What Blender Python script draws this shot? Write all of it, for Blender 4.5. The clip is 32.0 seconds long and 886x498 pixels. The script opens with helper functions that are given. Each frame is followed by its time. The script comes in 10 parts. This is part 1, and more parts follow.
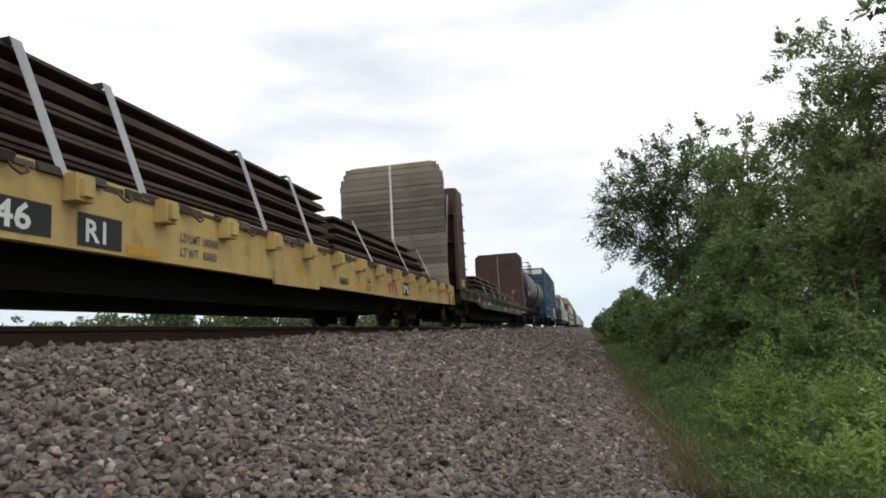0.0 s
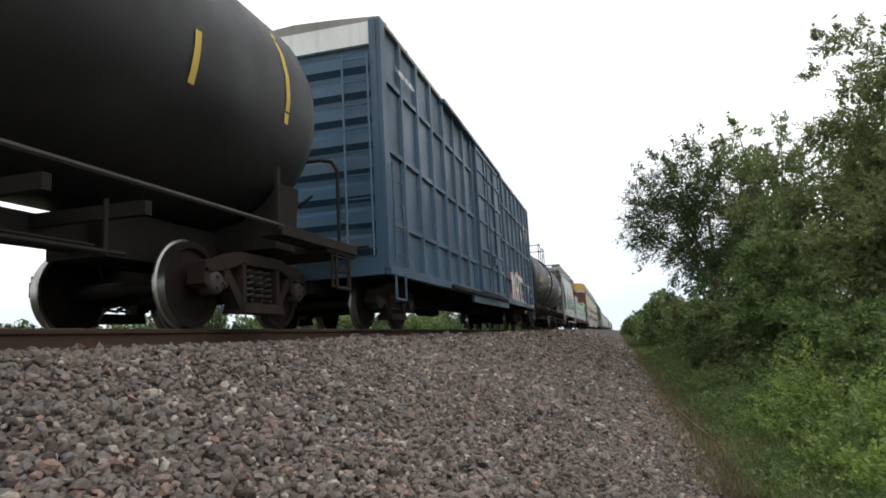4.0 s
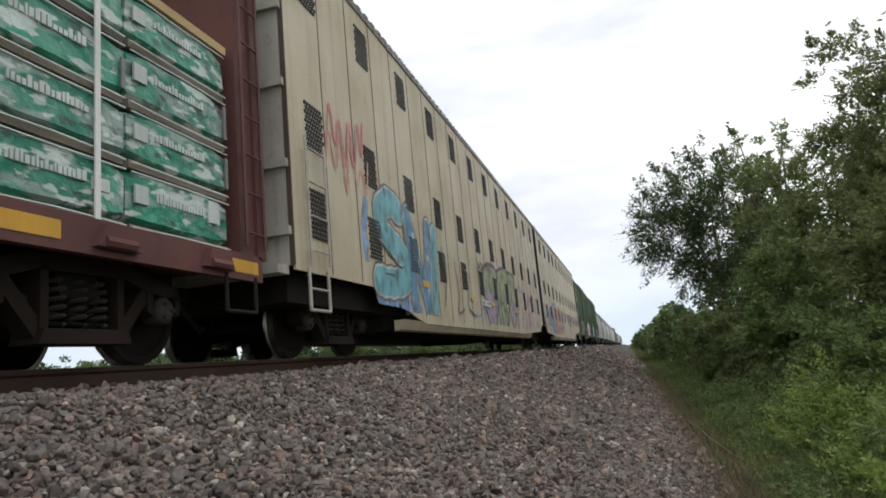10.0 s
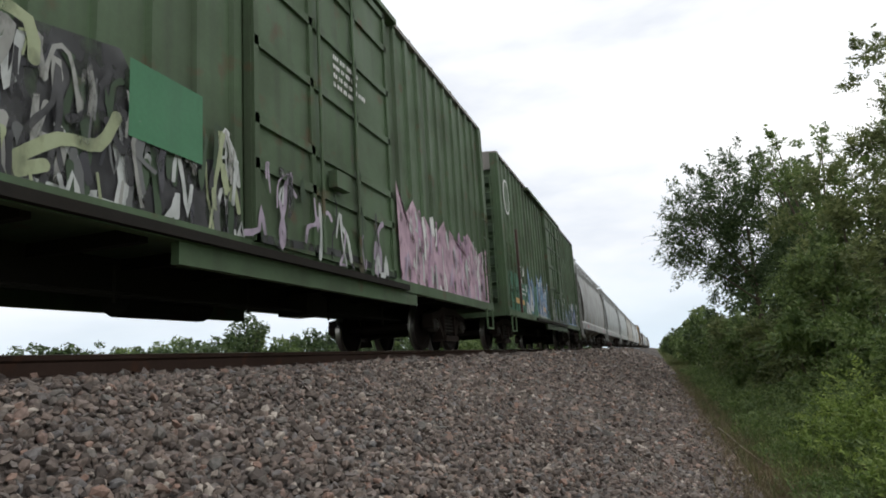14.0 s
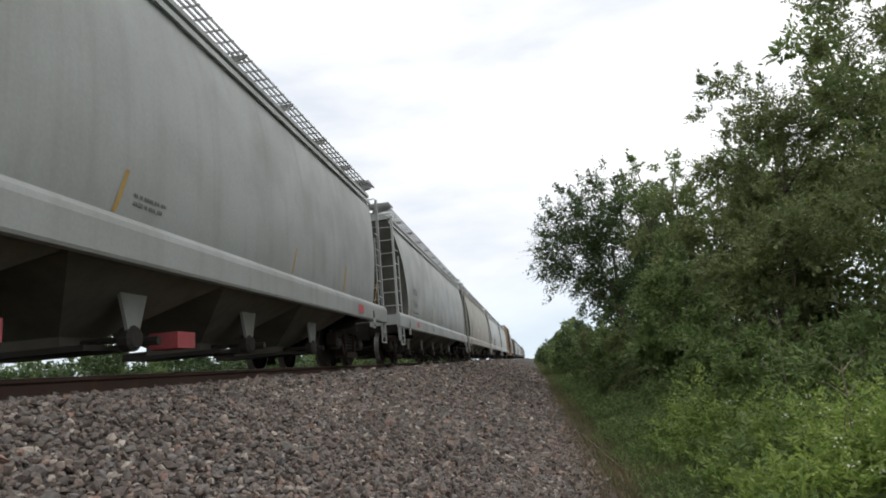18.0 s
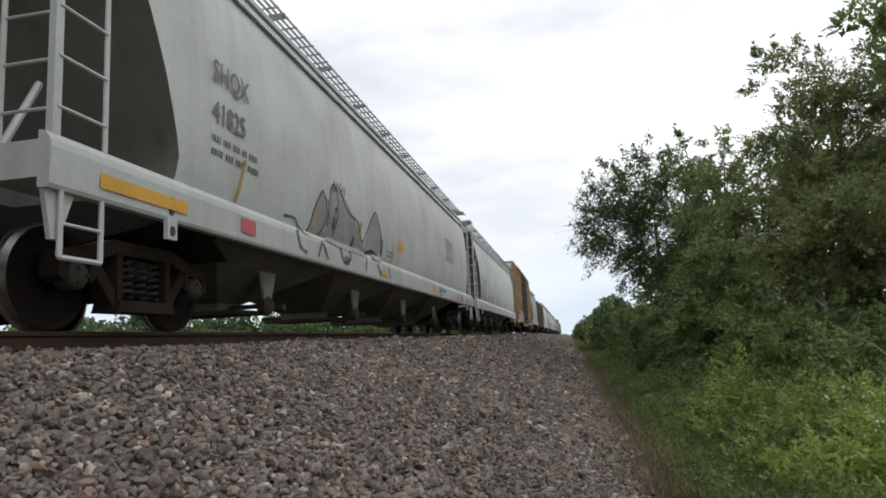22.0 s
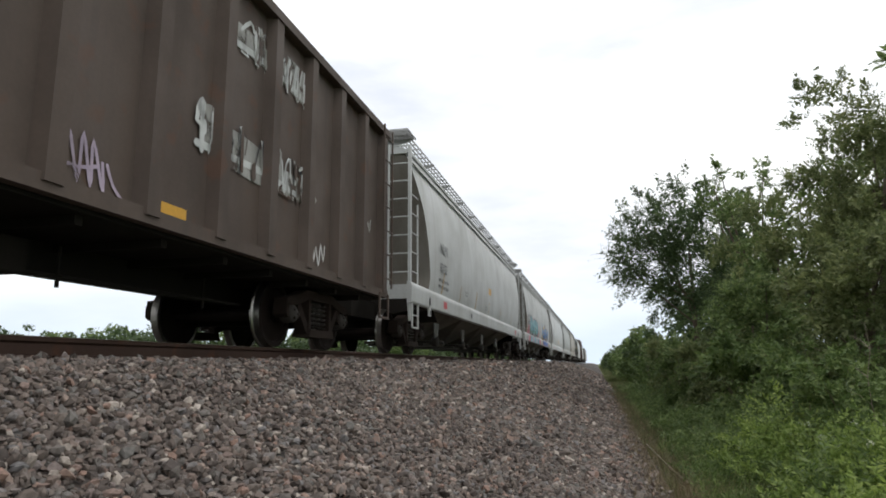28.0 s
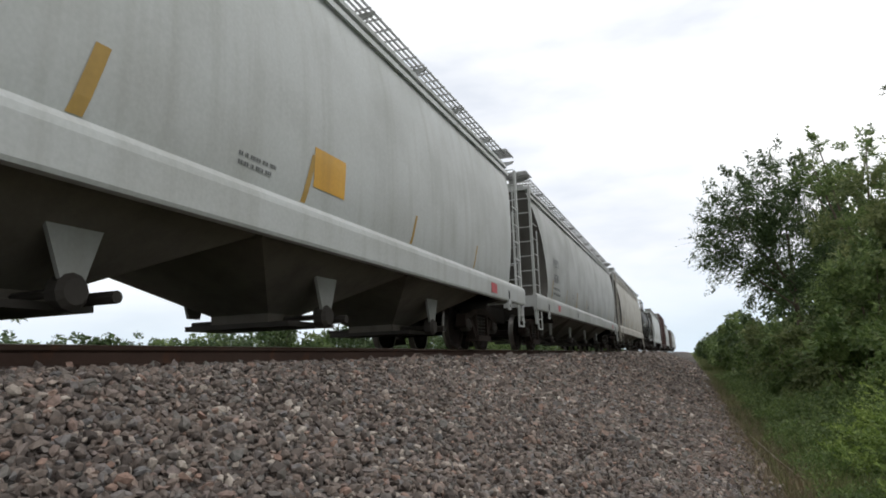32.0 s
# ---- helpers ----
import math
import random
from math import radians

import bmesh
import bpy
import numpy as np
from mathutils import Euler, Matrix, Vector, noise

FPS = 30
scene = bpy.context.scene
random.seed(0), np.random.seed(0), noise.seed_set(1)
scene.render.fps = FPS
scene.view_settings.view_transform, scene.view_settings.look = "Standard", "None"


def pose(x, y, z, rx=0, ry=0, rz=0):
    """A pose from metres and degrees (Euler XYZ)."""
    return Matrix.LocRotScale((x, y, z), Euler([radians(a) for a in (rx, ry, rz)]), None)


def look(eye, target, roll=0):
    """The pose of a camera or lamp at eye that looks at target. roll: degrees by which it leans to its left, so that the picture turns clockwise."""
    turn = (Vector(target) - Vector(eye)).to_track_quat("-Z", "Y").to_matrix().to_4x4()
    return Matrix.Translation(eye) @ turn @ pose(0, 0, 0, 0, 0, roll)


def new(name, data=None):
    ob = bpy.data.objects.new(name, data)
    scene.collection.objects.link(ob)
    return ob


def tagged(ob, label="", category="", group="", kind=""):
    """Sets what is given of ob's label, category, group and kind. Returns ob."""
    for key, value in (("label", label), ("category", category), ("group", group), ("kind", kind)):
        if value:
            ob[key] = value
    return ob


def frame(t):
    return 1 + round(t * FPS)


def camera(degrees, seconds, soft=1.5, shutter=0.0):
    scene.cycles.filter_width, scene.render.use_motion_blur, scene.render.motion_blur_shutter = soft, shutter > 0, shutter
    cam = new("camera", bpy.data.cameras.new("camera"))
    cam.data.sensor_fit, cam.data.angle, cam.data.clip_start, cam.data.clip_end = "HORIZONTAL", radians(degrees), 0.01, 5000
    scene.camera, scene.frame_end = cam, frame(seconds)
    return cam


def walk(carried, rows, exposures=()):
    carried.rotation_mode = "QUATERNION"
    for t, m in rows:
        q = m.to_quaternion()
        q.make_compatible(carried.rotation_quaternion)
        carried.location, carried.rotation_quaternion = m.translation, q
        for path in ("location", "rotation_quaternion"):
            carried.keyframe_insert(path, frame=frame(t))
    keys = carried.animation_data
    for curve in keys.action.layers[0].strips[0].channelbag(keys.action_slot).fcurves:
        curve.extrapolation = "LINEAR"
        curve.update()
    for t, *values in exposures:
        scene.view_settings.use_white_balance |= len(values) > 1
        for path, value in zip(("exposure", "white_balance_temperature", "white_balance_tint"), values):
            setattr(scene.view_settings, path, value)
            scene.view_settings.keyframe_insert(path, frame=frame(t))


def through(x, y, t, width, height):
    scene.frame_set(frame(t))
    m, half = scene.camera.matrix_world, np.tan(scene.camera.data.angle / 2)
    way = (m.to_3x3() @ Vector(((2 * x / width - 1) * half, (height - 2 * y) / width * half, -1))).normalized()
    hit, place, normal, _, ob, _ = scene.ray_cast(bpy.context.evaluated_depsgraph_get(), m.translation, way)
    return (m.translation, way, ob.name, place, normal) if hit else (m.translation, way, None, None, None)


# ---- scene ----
cam = camera(69.0, 32.0, 1.8)
EYE = 1.76
PATH = [
    (0.0, 0.014, 0.057, -0.022, 97.59, 3.15, 12.58),
    (0.5, 0.003, 0.031, -0.024, 97.06, 3.22, 13.37),
    (1.0, 0.008, 0.023, -0.013, 96.98, 3.42, 13.59),
    (1.5, -0.001, 0.006, -0.008, 96.82, 3.55, 12.88),
    (2.0, -0.006, 0.024, -0.009, 96.88, 3.23, 12.60),
    (2.5, -0.006, 0.006, -0.004, 97.16, 3.19, 12.95),
    (3.0, -0.007, 0.010, -0.010, 97.42, 2.97, 13.18),
    (3.5, -0.032, 0.007, -0.018, 97.65, 2.96, 13.93),
    (5.5, -0.065, 0.020, -0.009, 98.74, 3.88, 17.85),
    (6.0, -0.048, 0.031, -0.014, 98.56, 4.61, 18.57),
    (6.5, -0.031, 0.033, -0.011, 98.30, 5.87, 19.27),
    (7.0, -0.020, 0.042, -0.002, 98.14, 6.54, 18.83),
    (7.5, -0.023, 0.081, -0.007, 97.86, 6.11, 14.95),
    (8.0, -0.016, 0.065, -0.006, 98.22, 5.80, 15.59),
    (8.5, -0.004, 0.046, 0.008, 98.65, 5.63, 15.40),
    (9.0, -0.006, 0.047, 0.016, 99.14, 5.90, 15.30),
    (9.5, -0.020, 0.031, 0.004, 99.62, 5.96, 15.66),
    (10.0, -0.037, 0.039, 0.002, 99.91, 5.33, 15.87),
    (10.5, -0.034, 0.044, -0.007, 99.63, 5.20, 16.23),
    (11.0, -0.033, 0.033, -0.002, 99.56, 5.43, 16.81),
    (11.5, -0.061, 0.009, -0.001, 99.43, 5.11, 18.61),
    (12.0, -0.100, 0.009, 0.007, 99.11, 4.03, 21.56),
    (12.5, -0.078, 0.001, 0.016, 98.82, 3.84, 22.22),
    (13.0, -0.052, -0.020, 0.015, 99.08, 4.18, 19.82),
    (13.5, -0.051, -0.024, 0.010, 99.54, 3.97, 18.46),
    (14.0, -0.062, -0.009, 0.006, 99.84, 3.52, 18.08),
    (14.5, -0.033, -0.022, 0.013, 99.88, 2.96, 17.86),
    (15.0, -0.013, -0.020, 0.024, 99.70, 2.75, 16.28),
    (15.5, 0.009, -0.029, 0.025, 99.88, 3.61, 12.53),
    (17.5, 0.058, -0.044, 0.031, 100.21, 4.77, 8.25),
    (18.0, 0.057, -0.020, 0.024, 100.26, 4.92, 7.72),
    (18.5, 0.066, -0.024, 0.029, 100.53, 4.96, 6.99),
    (19.0, 0.060, -0.015, 0.020, 100.86, 4.31, 6.76),
    (19.5, 0.067, -0.053, 0.022, 101.10, 3.78, 6.55),
    (20.0, 0.053, -0.050, 0.027, 101.41, 2.37, 5.47),
    (20.5, 0.040, -0.003, 0.019, 101.47, 1.59, 5.25),
    (21.0, 0.075, -0.005, 0.005, 101.04, 1.75, 4.30),
    (21.5, 0.085, -0.026, -0.014, 99.60, 2.44, 4.27),
    (22.0, 0.077, -0.047, -0.019, 98.06, 2.85, 10.97),
    (22.5, 0.052, -0.016, -0.029, 97.96, 2.13, 18.15),
    (23.0, 0.062, -0.024, -0.026, 97.63, 2.20, 18.41),
    (23.5, 0.062, -0.031, -0.026, 97.32, 0.07, 17.99),
    (24.0, 0.058, 0.014, -0.014, 97.05, -0.99, 13.01),
    (24.5, 0.049, 0.006, -0.004, 97.13, -1.07, 12.40),
    (25.0, 0.057, -0.007, -0.007, 98.43, -0.31, 11.98),
    (25.5, 0.083, -0.025, -0.003, 98.90, 0.23, 11.83),
    (27.5, 0.048, 0.006, -0.016, 99.98, 0.89, 12.69),
    (28.0, 0.039, -0.016, -0.015, 100.16, 0.33, 13.22),
    (28.5, 0.040, -0.056, -0.015, 100.15, -0.00, 16.04),
    (29.0, 0.028, -0.018, -0.011, 99.85, 0.43, 18.23),
    (29.5, -0.031, 0.013, -0.011, 99.88, 1.42, 19.23),
    (30.0, -0.100, -0.014, -0.002, 99.83, 1.93, 24.41),
    (30.5, -0.091, -0.052, 0.014, 99.97, 2.46, 28.07),
    (31.0, -0.043, -0.055, 0.013, 99.69, 2.30, 24.09),
    (31.5, -0.033, 0.000, 0.010, 99.79, 2.24, 21.20),
    (32.0, 0.008, -0.014, 0.010, 99.84, 2.04, 20.75),
]
EXPOSURES = [(0, -0.12), (1, 0.0), (2, 0.0), (3, 0.15), (6, 0.1), (7, 0.22), (8, 0.05), (9, -0.1), (10, -0.08), (11, -0.2), (12, -0.13), (13, -0.06), (14, -0.1), (15, -0.18),
             (18, -0.08), (19, -0.18), (20, -0.28), (21, -0.2), (22, -0.12), (23, -0.05), (24, -0.05), (25, -0.05), (28, 0.0), (29, -0.08), (30, -0.12), (31, 0.14), (32, -0.08)]
walk(cam, [(t, pose(x, y, EYE + z, rx, ry, rz)) for t, x, y, z, rx, ry, rz in PATH], EXPOSURES)

RAIL = 1.985          # top of the rail above the ground
TRACK = -5.07         # the track's centre line
SHOULDER, TOE = -3.41, 1.02

# ---- world and sun ----
world = bpy.data.worlds.new("overcast_sky")
scene.world = world
world.use_nodes = True
wn, wl = world.node_tree.nodes, world.node_tree.links
wn.clear()
sky = wn.new("ShaderNodeTexSky")
sky.sky_type, sky.sun_disc = "NISHITA", False
sky.sun_elevation, sky.sun_rotation = radians(52), radians(120)
sky.dust_density = 2.0
wtc = wn.new("ShaderNodeTexCoord")
wmap = wn.new("ShaderNodeMapping")
wmap.inputs["Scale"].default_value = (1.6, 1.6, 5.5)
wmap.inputs["Location"].default_value = (0.35, 0.1, 0.4)
cloud = wn.new("ShaderNodeTexNoise")
cloud.inputs["Scale"].default_value, cloud.inputs["Detail"].default_value = 1.7, 6.0
cloud.inputs["Roughness"].default_value = 0.5
ramp = wn.new("ShaderNodeValToRGB")
ramp.color_ramp.elements[0].position, ramp.color_ramp.elements[1].position = 0.22, 0.44
ramp.color_ramp.elements[0].color = (0.78, 0.78, 0.78, 1)
tint = wn.new("ShaderNodeValToRGB")
tint.color_ramp.elements[0].position, tint.color_ramp.elements[1].position = 0.3, 0.62
tint.color_ramp.elements[0].color, tint.color_ramp.elements[1].color = (0.98, 1.02, 1.09, 1), (1.25, 1.26, 1.27, 1)
gain = wn.new("ShaderNodeVectorMath")
gain.operation = "SCALE"
gain.inputs["Scale"].default_value = 0.14
mix = wn.new("ShaderNodeMix")
mix.data_type = "RGBA"
back, wout = wn.new("ShaderNodeBackground"), wn.new("ShaderNodeOutputWorld")
back.inputs["Strength"].default_value = 1.0
wl.new(wtc.outputs["Generated"], wmap.inputs["Vector"])
wl.new(wmap.outputs["Vector"], cloud.inputs["Vector"])
wl.new(cloud.outputs["Fac"], ramp.inputs["Fac"])
wl.new(cloud.outputs["Fac"], tint.inputs["Fac"])
wl.new(sky.outputs["Color"], gain.inputs[0])
wl.new(ramp.outputs["Color"], mix.inputs["Factor"])
wl.new(gain.outputs["Vector"], mix.inputs["A"])
wl.new(tint.outputs["Color"], mix.inputs["B"])
# paler blue strip low over the horizon
wsep = wn.new("ShaderNodeSeparateXYZ")
low = wn.new("ShaderNodeValToRGB")
low.color_ramp.elements[0].position, low.color_ramp.elements[1].position = 0.02, 0.16
low.color_ramp.elements[0].color, low.color_ramp.elements[1].color = (0.75, 0.75, 0.75, 1), (0, 0, 0, 1)
lowmix = wn.new("ShaderNodeMix")
lowmix.data_type = "RGBA"
lowmix.inputs["B"].default_value = (0.72, 0.87, 1.0, 1)
wl.new(wtc.outputs["Generated"], wsep.inputs["Vector"])
wl.new(wsep.outputs["Z"], low.inputs["Fac"])
wl.new(low.outputs["Color"], lowmix.inputs["Factor"])
wl.new(mix.outputs["Result"], lowmix.inputs["A"])
wl.new(lowmix.outputs["Result"], back.inputs["Color"])
wl.new(back.outputs["Background"], wout.inputs["Surface"])

sun = new("sun", bpy.data.lights.new("sun", "SUN"))
sun.data.energy, sun.data.angle, sun.data.color = 0.65, radians(14), (1.0, 0.96, 0.9)
sun.matrix_world = look((30, -20, 60), (0, 0, 0))


# ---- materials ----
def material(name):
    m = bpy.data.materials.new(name)
    m.use_nodes = True
    n = m.node_tree.nodes
    return m, n, m.node_tree.links, n["Principled BSDF"]


def ramp_node(n, stops):
    r = n.new("ShaderNodeValToRGB")
    e = r.color_ramp.elements
    while len(e) < len(stops):
        e.new(0.5)
    for k, (p, c) in zip(e, stops):
        k.position, k.color = p, (*c, 1)
    return r


def noise_node(n, l, coord, scale, detail=4.0, stretch=None):
    t = n.new("ShaderNodeTexNoise")
    t.inputs["Scale"].default_value, t.inputs["Detail"].default_value = scale, detail
    src = coord
    if stretch:
        mp = n.new("ShaderNodeMapping")
        mp.inputs["Scale"].default_value = stretch
        l.new(coord, mp.inputs["Vector"])
        src = mp.outputs["Vector"]
    l.new(src, t.inputs["Vector"])
    return t


def mix_node(n, l, fac, a, b, how="MIX"):
    x = n.new("ShaderNodeMix")
    x.data_type, x.blend_type = "RGBA", how
    for k, v in (("Factor", fac), ("A", a), ("B", b)):
        if hasattr(v, "is_linked"):
            l.new(v, x.inputs[k])
        else:
            x.inputs[k].default_value = v if k == "Factor" else (*v, 1)
    return x.outputs["Result"]


def paint(name, base, dirt=(0.12, 0.10, 0.08), amount=0.5, rough=0.55, streak=0.5, metal=0.0, rust=0.0, bump=0.05, gloss=0.5, varied=0.0):
    """Weathered paint on steel: blotches of grime, rain streaks down the sides and, if wanted, rust."""
    m, n, l, b = material(name)
    co = n.new("ShaderNodeTexCoord").outputs["Object"]
    blotch = noise_node(n, l, co, 1.1, 6.0)
    f1 = ramp_node(n, [(0.42, (0, 0, 0)), (0.78, (amount,) * 3)])
    l.new(blotch.outputs["Fac"], f1.inputs["Fac"])
    col = mix_node(n, l, f1.outputs["Color"], base, dirt)
    run = noise_node(n, l, co, 1.0, 5.0, (5.0, 5.0, 0.22))
    f2 = ramp_node(n, [(0.48, (0, 0, 0)), (0.8, (streak,) * 3)])
    l.new(run.outputs["Fac"], f2.inputs["Fac"])
    col = mix_node(n, l, f2.outputs["Color"], col, dirt)
    fine = noise_node(n, l, co, 26.0, 3.0)
    f3 = ramp_node(n, [(0.35, (0.94,) * 3), (0.7, (1.03,) * 3)])
    l.new(fine.outputs["Fac"], f3.inputs["Fac"])
    col = mix_node(n, l, 1.0, col, f3.outputs["Color"], "MULTIPLY")
    if rust:
        sp = noise_node(n, l, co, 3.2, 9.0)
        f4 = ramp_node(n, [(0.60, (0, 0, 0)), (0.70, (rust,) * 3)])
        l.new(sp.outputs["Fac"], f4.inputs["Fac"])
        col = mix_node(n, l, f4.outputs["Color"], col, (0.11, 0.045, 0.022))
    if varied:
        one = ramp_node(n, [(0.0, (1 - varied,) * 3), (0.5, (1.0, 0.97, 0.93)), (1.0, (1 + varied * 0.7,) * 3)])
        l.new(n.new("ShaderNodeObjectInfo").outputs["Random"], one.inputs["Fac"])
        col = mix_node(n, l, 1.0, col, one.outputs["Color"], "MULTIPLY")
    l.new(col, b.inputs["Base Color"])
    rr = ramp_node(n, [(0.3, (rough - 0.1,) * 3), (0.7, (rough + 0.15,) * 3)])
    l.new(blotch.outputs["Fac"], rr.inputs["Fac"])
    l.new(rr.outputs["Color"], b.inputs["Roughness"])
    b.inputs["Metallic"].default_value = metal
    b.inputs["Specular IOR Level"].default_value = gloss
    if bump:
        bp = n.new("ShaderNodeBump")
        bp.inputs["Strength"].default_value, bp.inputs["Distance"].default_value = bump, 0.02
        l.new(fine.outputs["Fac"], bp.inputs["Height"])
        l.new(bp.outputs["Normal"], b.inputs["Normal"])
    return m


def flat_paint(name, base, rough=0.6, dirt=0.35):
    return paint(name, base, tuple(c * 0.35 + 0.02 for c in base), dirt, rough, dirt, bump=0.0)


def spray(name, base, wear=0.35):
    """Sprayed paint: cloudy in tone, thin or worn through in places."""
    m, n, l, b = material(name)
    co = n.new("ShaderNodeTexCoord").outputs["Object"]
    cloudy = noise_node(n, l, co, 2.6, 5.0)
    r = ramp_node(n, [(0.3, tuple(c * 0.66 for c in base)), (0.5, base), (0.72, tuple(min(0.8, c * 1.15 + 0.05) for c in base))])
    l.new(cloudy.outputs["Fac"], r.inputs["Fac"])
    l.new(r.outputs["Color"], b.inputs["Base Color"])
    b.inputs["Roughness"].default_value = 0.6
    worn = noise_node(n, l, co, 5.0, 8.0, (1.0, 1.0, 0.6))
    w = ramp_node(n, [(0.34, (1 - wear * 1.6,) * 3), (0.5, (0.94,) * 3)])
    l.new(worn.outputs["Fac"], w.inputs["Fac"])
    l.new(w.outputs["Color"], b.inputs["Alpha"])
    return m


HOPPER_WHITE = paint("pale_grey_hopper_paint", (0.456, 0.4712, 0.4636), (0.26, 0.25, 0.22), 0.30, 0.5, 0.40)
HOPPER_GREY = paint("light_grey_hopper_paint", (0.37, 0.3811, 0.37), (0.22, 0.21, 0.18), 0.35, 0.52, 0.45)
HOPPER_MIST = paint("misty_grey_hopper_paint", (0.345, 0.362, 0.35), (0.22, 0.215, 0.19), 0.30, 0.5, 0.35)
HOPPER_HAZE = paint("hazy_grey_hopper_paint", (0.30, 0.312, 0.302), (0.19, 0.185, 0.165), 0.32, 0.52, 0.4)
HOPPER_DULL = paint("dull_grey_hopper_paint", (0.296, 0.2997, 0.2886), (0.16, 0.145, 0.12), 0.45, 0.6, 0.5)
HOPPER_TAN = paint("tan_grey_hopper_paint", (0.36, 0.342, 0.3024), (0.24, 0.21, 0.16), 0.45, 0.6, 0.5)
# dirty end sheet; the shadow of the end opening is in this colour too
SLOPE = paint("shaded_dirty_slope_sheet", (0.1062, 0.1003, 0.0892), (0.05, 0.045, 0.038), 0.6, 0.7, 0.6)
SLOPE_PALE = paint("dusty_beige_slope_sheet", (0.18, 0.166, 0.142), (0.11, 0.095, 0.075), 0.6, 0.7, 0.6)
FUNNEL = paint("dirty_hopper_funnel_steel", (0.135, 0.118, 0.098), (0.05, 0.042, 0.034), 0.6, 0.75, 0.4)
TANK_BLACK = paint("black_tank_paint", (0.007, 0.007, 0.008), (0.024, 0.021, 0.019), 0.35, 0.52, 0.4, bump=0.05)
BLUE = paint("weathered_blue_paint", (0.035, 0.085, 0.14), (0.05, 0.06, 0.07), 0.5, 0.5, 0.5, rust=0.25)
GREEN = paint("weathered_green_paint", (0.070, 0.118, 0.056), (0.04, 0.042, 0.03), 0.6, 0.65, 0.6, rust=0.45)
GREEN_DARK = paint("dark_green_end_paint", (0.045, 0.078, 0.04), (0.03, 0.035, 0.03), 0.5, 0.65, 0.5, rust=0.4)
CREAM = paint("cream_autorack_paint", (0.5183, 0.4514, 0.326), (0.28, 0.22, 0.14), 0.40, 0.55, 0.55, rust=0.12)
CREAM_DOOR = paint("pale_end_door_paint", (0.416, 0.4, 0.352), (0.2, 0.15, 0.1), 0.5, 0.6, 0.6, rust=0.3)
RACK_YELLOW = paint("yellow_end_paint", (0.493, 0.306, 0.0595), (0.25, 0.15, 0.06), 0.45, 0.6, 0.5, rust=0.3)
ROOF_GREY = paint("grey_corrugated_roof_steel", (0.24, 0.225, 0.21), (0.1, 0.09, 0.08), 0.5, 0.6, 0.4)
TAN_BOX = paint("faded_tan_boxcar_paint", (0.2856, 0.1836, 0.0748), (0.17, 0.11, 0.06), 0.5, 0.65, 0.6, rust=0.4)
TAN_RIB = paint("tan_post_paint", (0.3128, 0.204, 0.0952), (0.2, 0.13, 0.07), 0.4, 0.65, 0.6, rust=0.3)
DOOR_BLACK = paint("black_door_paint", (0.025, 0.027, 0.035), (0.09, 0.085, 0.08), 0.5, 0.6, 0.6)
YELLOW = paint("yellow_flat_car_paint", (0.54, 0.385, 0.135), (0.25, 0.16, 0.08), 0.4, 0.6, 0.5, rust=0.25)
BROWN = paint("oxide_brown_paint", (0.066, 0.028, 0.022), (0.03, 0.021, 0.019), 0.6, 0.7, 0.6, rust=0.5)
MAROON = paint("maroon_oxide_paint", (0.125, 0.042, 0.036), (0.05, 0.03, 0.026), 0.5, 0.65, 0.5, rust=0.4)
GONDOLA = paint("brown_gondola_paint", (0.080, 0.057, 0.044), (0.045, 0.035, 0.03), 0.6, 0.7, 0.6, rust=0.4)
OLIVE = paint("worn_olive_side_sill", (0.082, 0.083, 0.05), (0.05, 0.027, 0.021), 0.85, 0.7, 0.6, rust=0.7)
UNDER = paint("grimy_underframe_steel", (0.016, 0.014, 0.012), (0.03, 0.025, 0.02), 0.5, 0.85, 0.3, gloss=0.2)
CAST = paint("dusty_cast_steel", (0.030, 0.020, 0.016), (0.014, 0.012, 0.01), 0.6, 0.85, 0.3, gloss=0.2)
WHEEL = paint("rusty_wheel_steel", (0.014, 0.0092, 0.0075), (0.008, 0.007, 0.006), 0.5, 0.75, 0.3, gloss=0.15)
TREAD = paint("polished_wheel_tread", (0.36, 0.34, 0.32), (0.18, 0.16, 0.14), 0.3, 0.35, 0.1, metal=1.0, bump=0.0)
CAPSTEEL = paint("grimy_bearing_cap", (0.045, 0.039, 0.034), (0.03, 0.026, 0.022), 0.5, 0.7, 0.2, gloss=0.3)
GALV = paint("galvanised_walkway_steel", (0.36, 0.365, 0.36), (0.16, 0.15, 0.14), 0.4, 0.5, 0.3, metal=0.3)
STEEL_LOAD = paint("rusty_dark_rolled_steel", (0.0825, 0.051, 0.039), (0.025, 0.018, 0.016), 0.5, 0.75, 0.2, rust=0.5)
STRAP = paint("grey_woven_load_strap", (0.42, 0.42, 0.44), (0.2, 0.19, 0.18), 0.4, 0.8, 0.2)
WORN_DECK = paint("oily_dark_deck_planks", (0.075, 0.058, 0.045), (0.03, 0.024, 0.02), 0.7, 0.85, 0.1, bump=0.5, varied=0.4)
TIMBER = paint("weathered_grey_plank_wood", (0.216, 0.1872, 0.1512), (0.10, 0.085, 0.07), 0.7, 0.85, 0.1, bump=0.4, varied=0.45)
NEWWOOD = paint("pale_new_timber", (0.50, 0.37, 0.19), (0.3, 0.2, 0.1), 0.4, 0.8, 0.2)
TANK_LETTER = flat_paint("dulled_yellow_lettering", (0.36, 0.25, 0.06), 0.7, 0.6)
WHITE = flat_paint("white_marking_paint", (0.72, 0.72, 0.70))
SILVER = paint("silver_grey_tank_band", (0.40, 0.40, 0.40), (0.16, 0.15, 0.14), 0.4, 0.4, 0.4)
BLACK = flat_paint("black_marking_paint", (0.018, 0.018, 0.02))
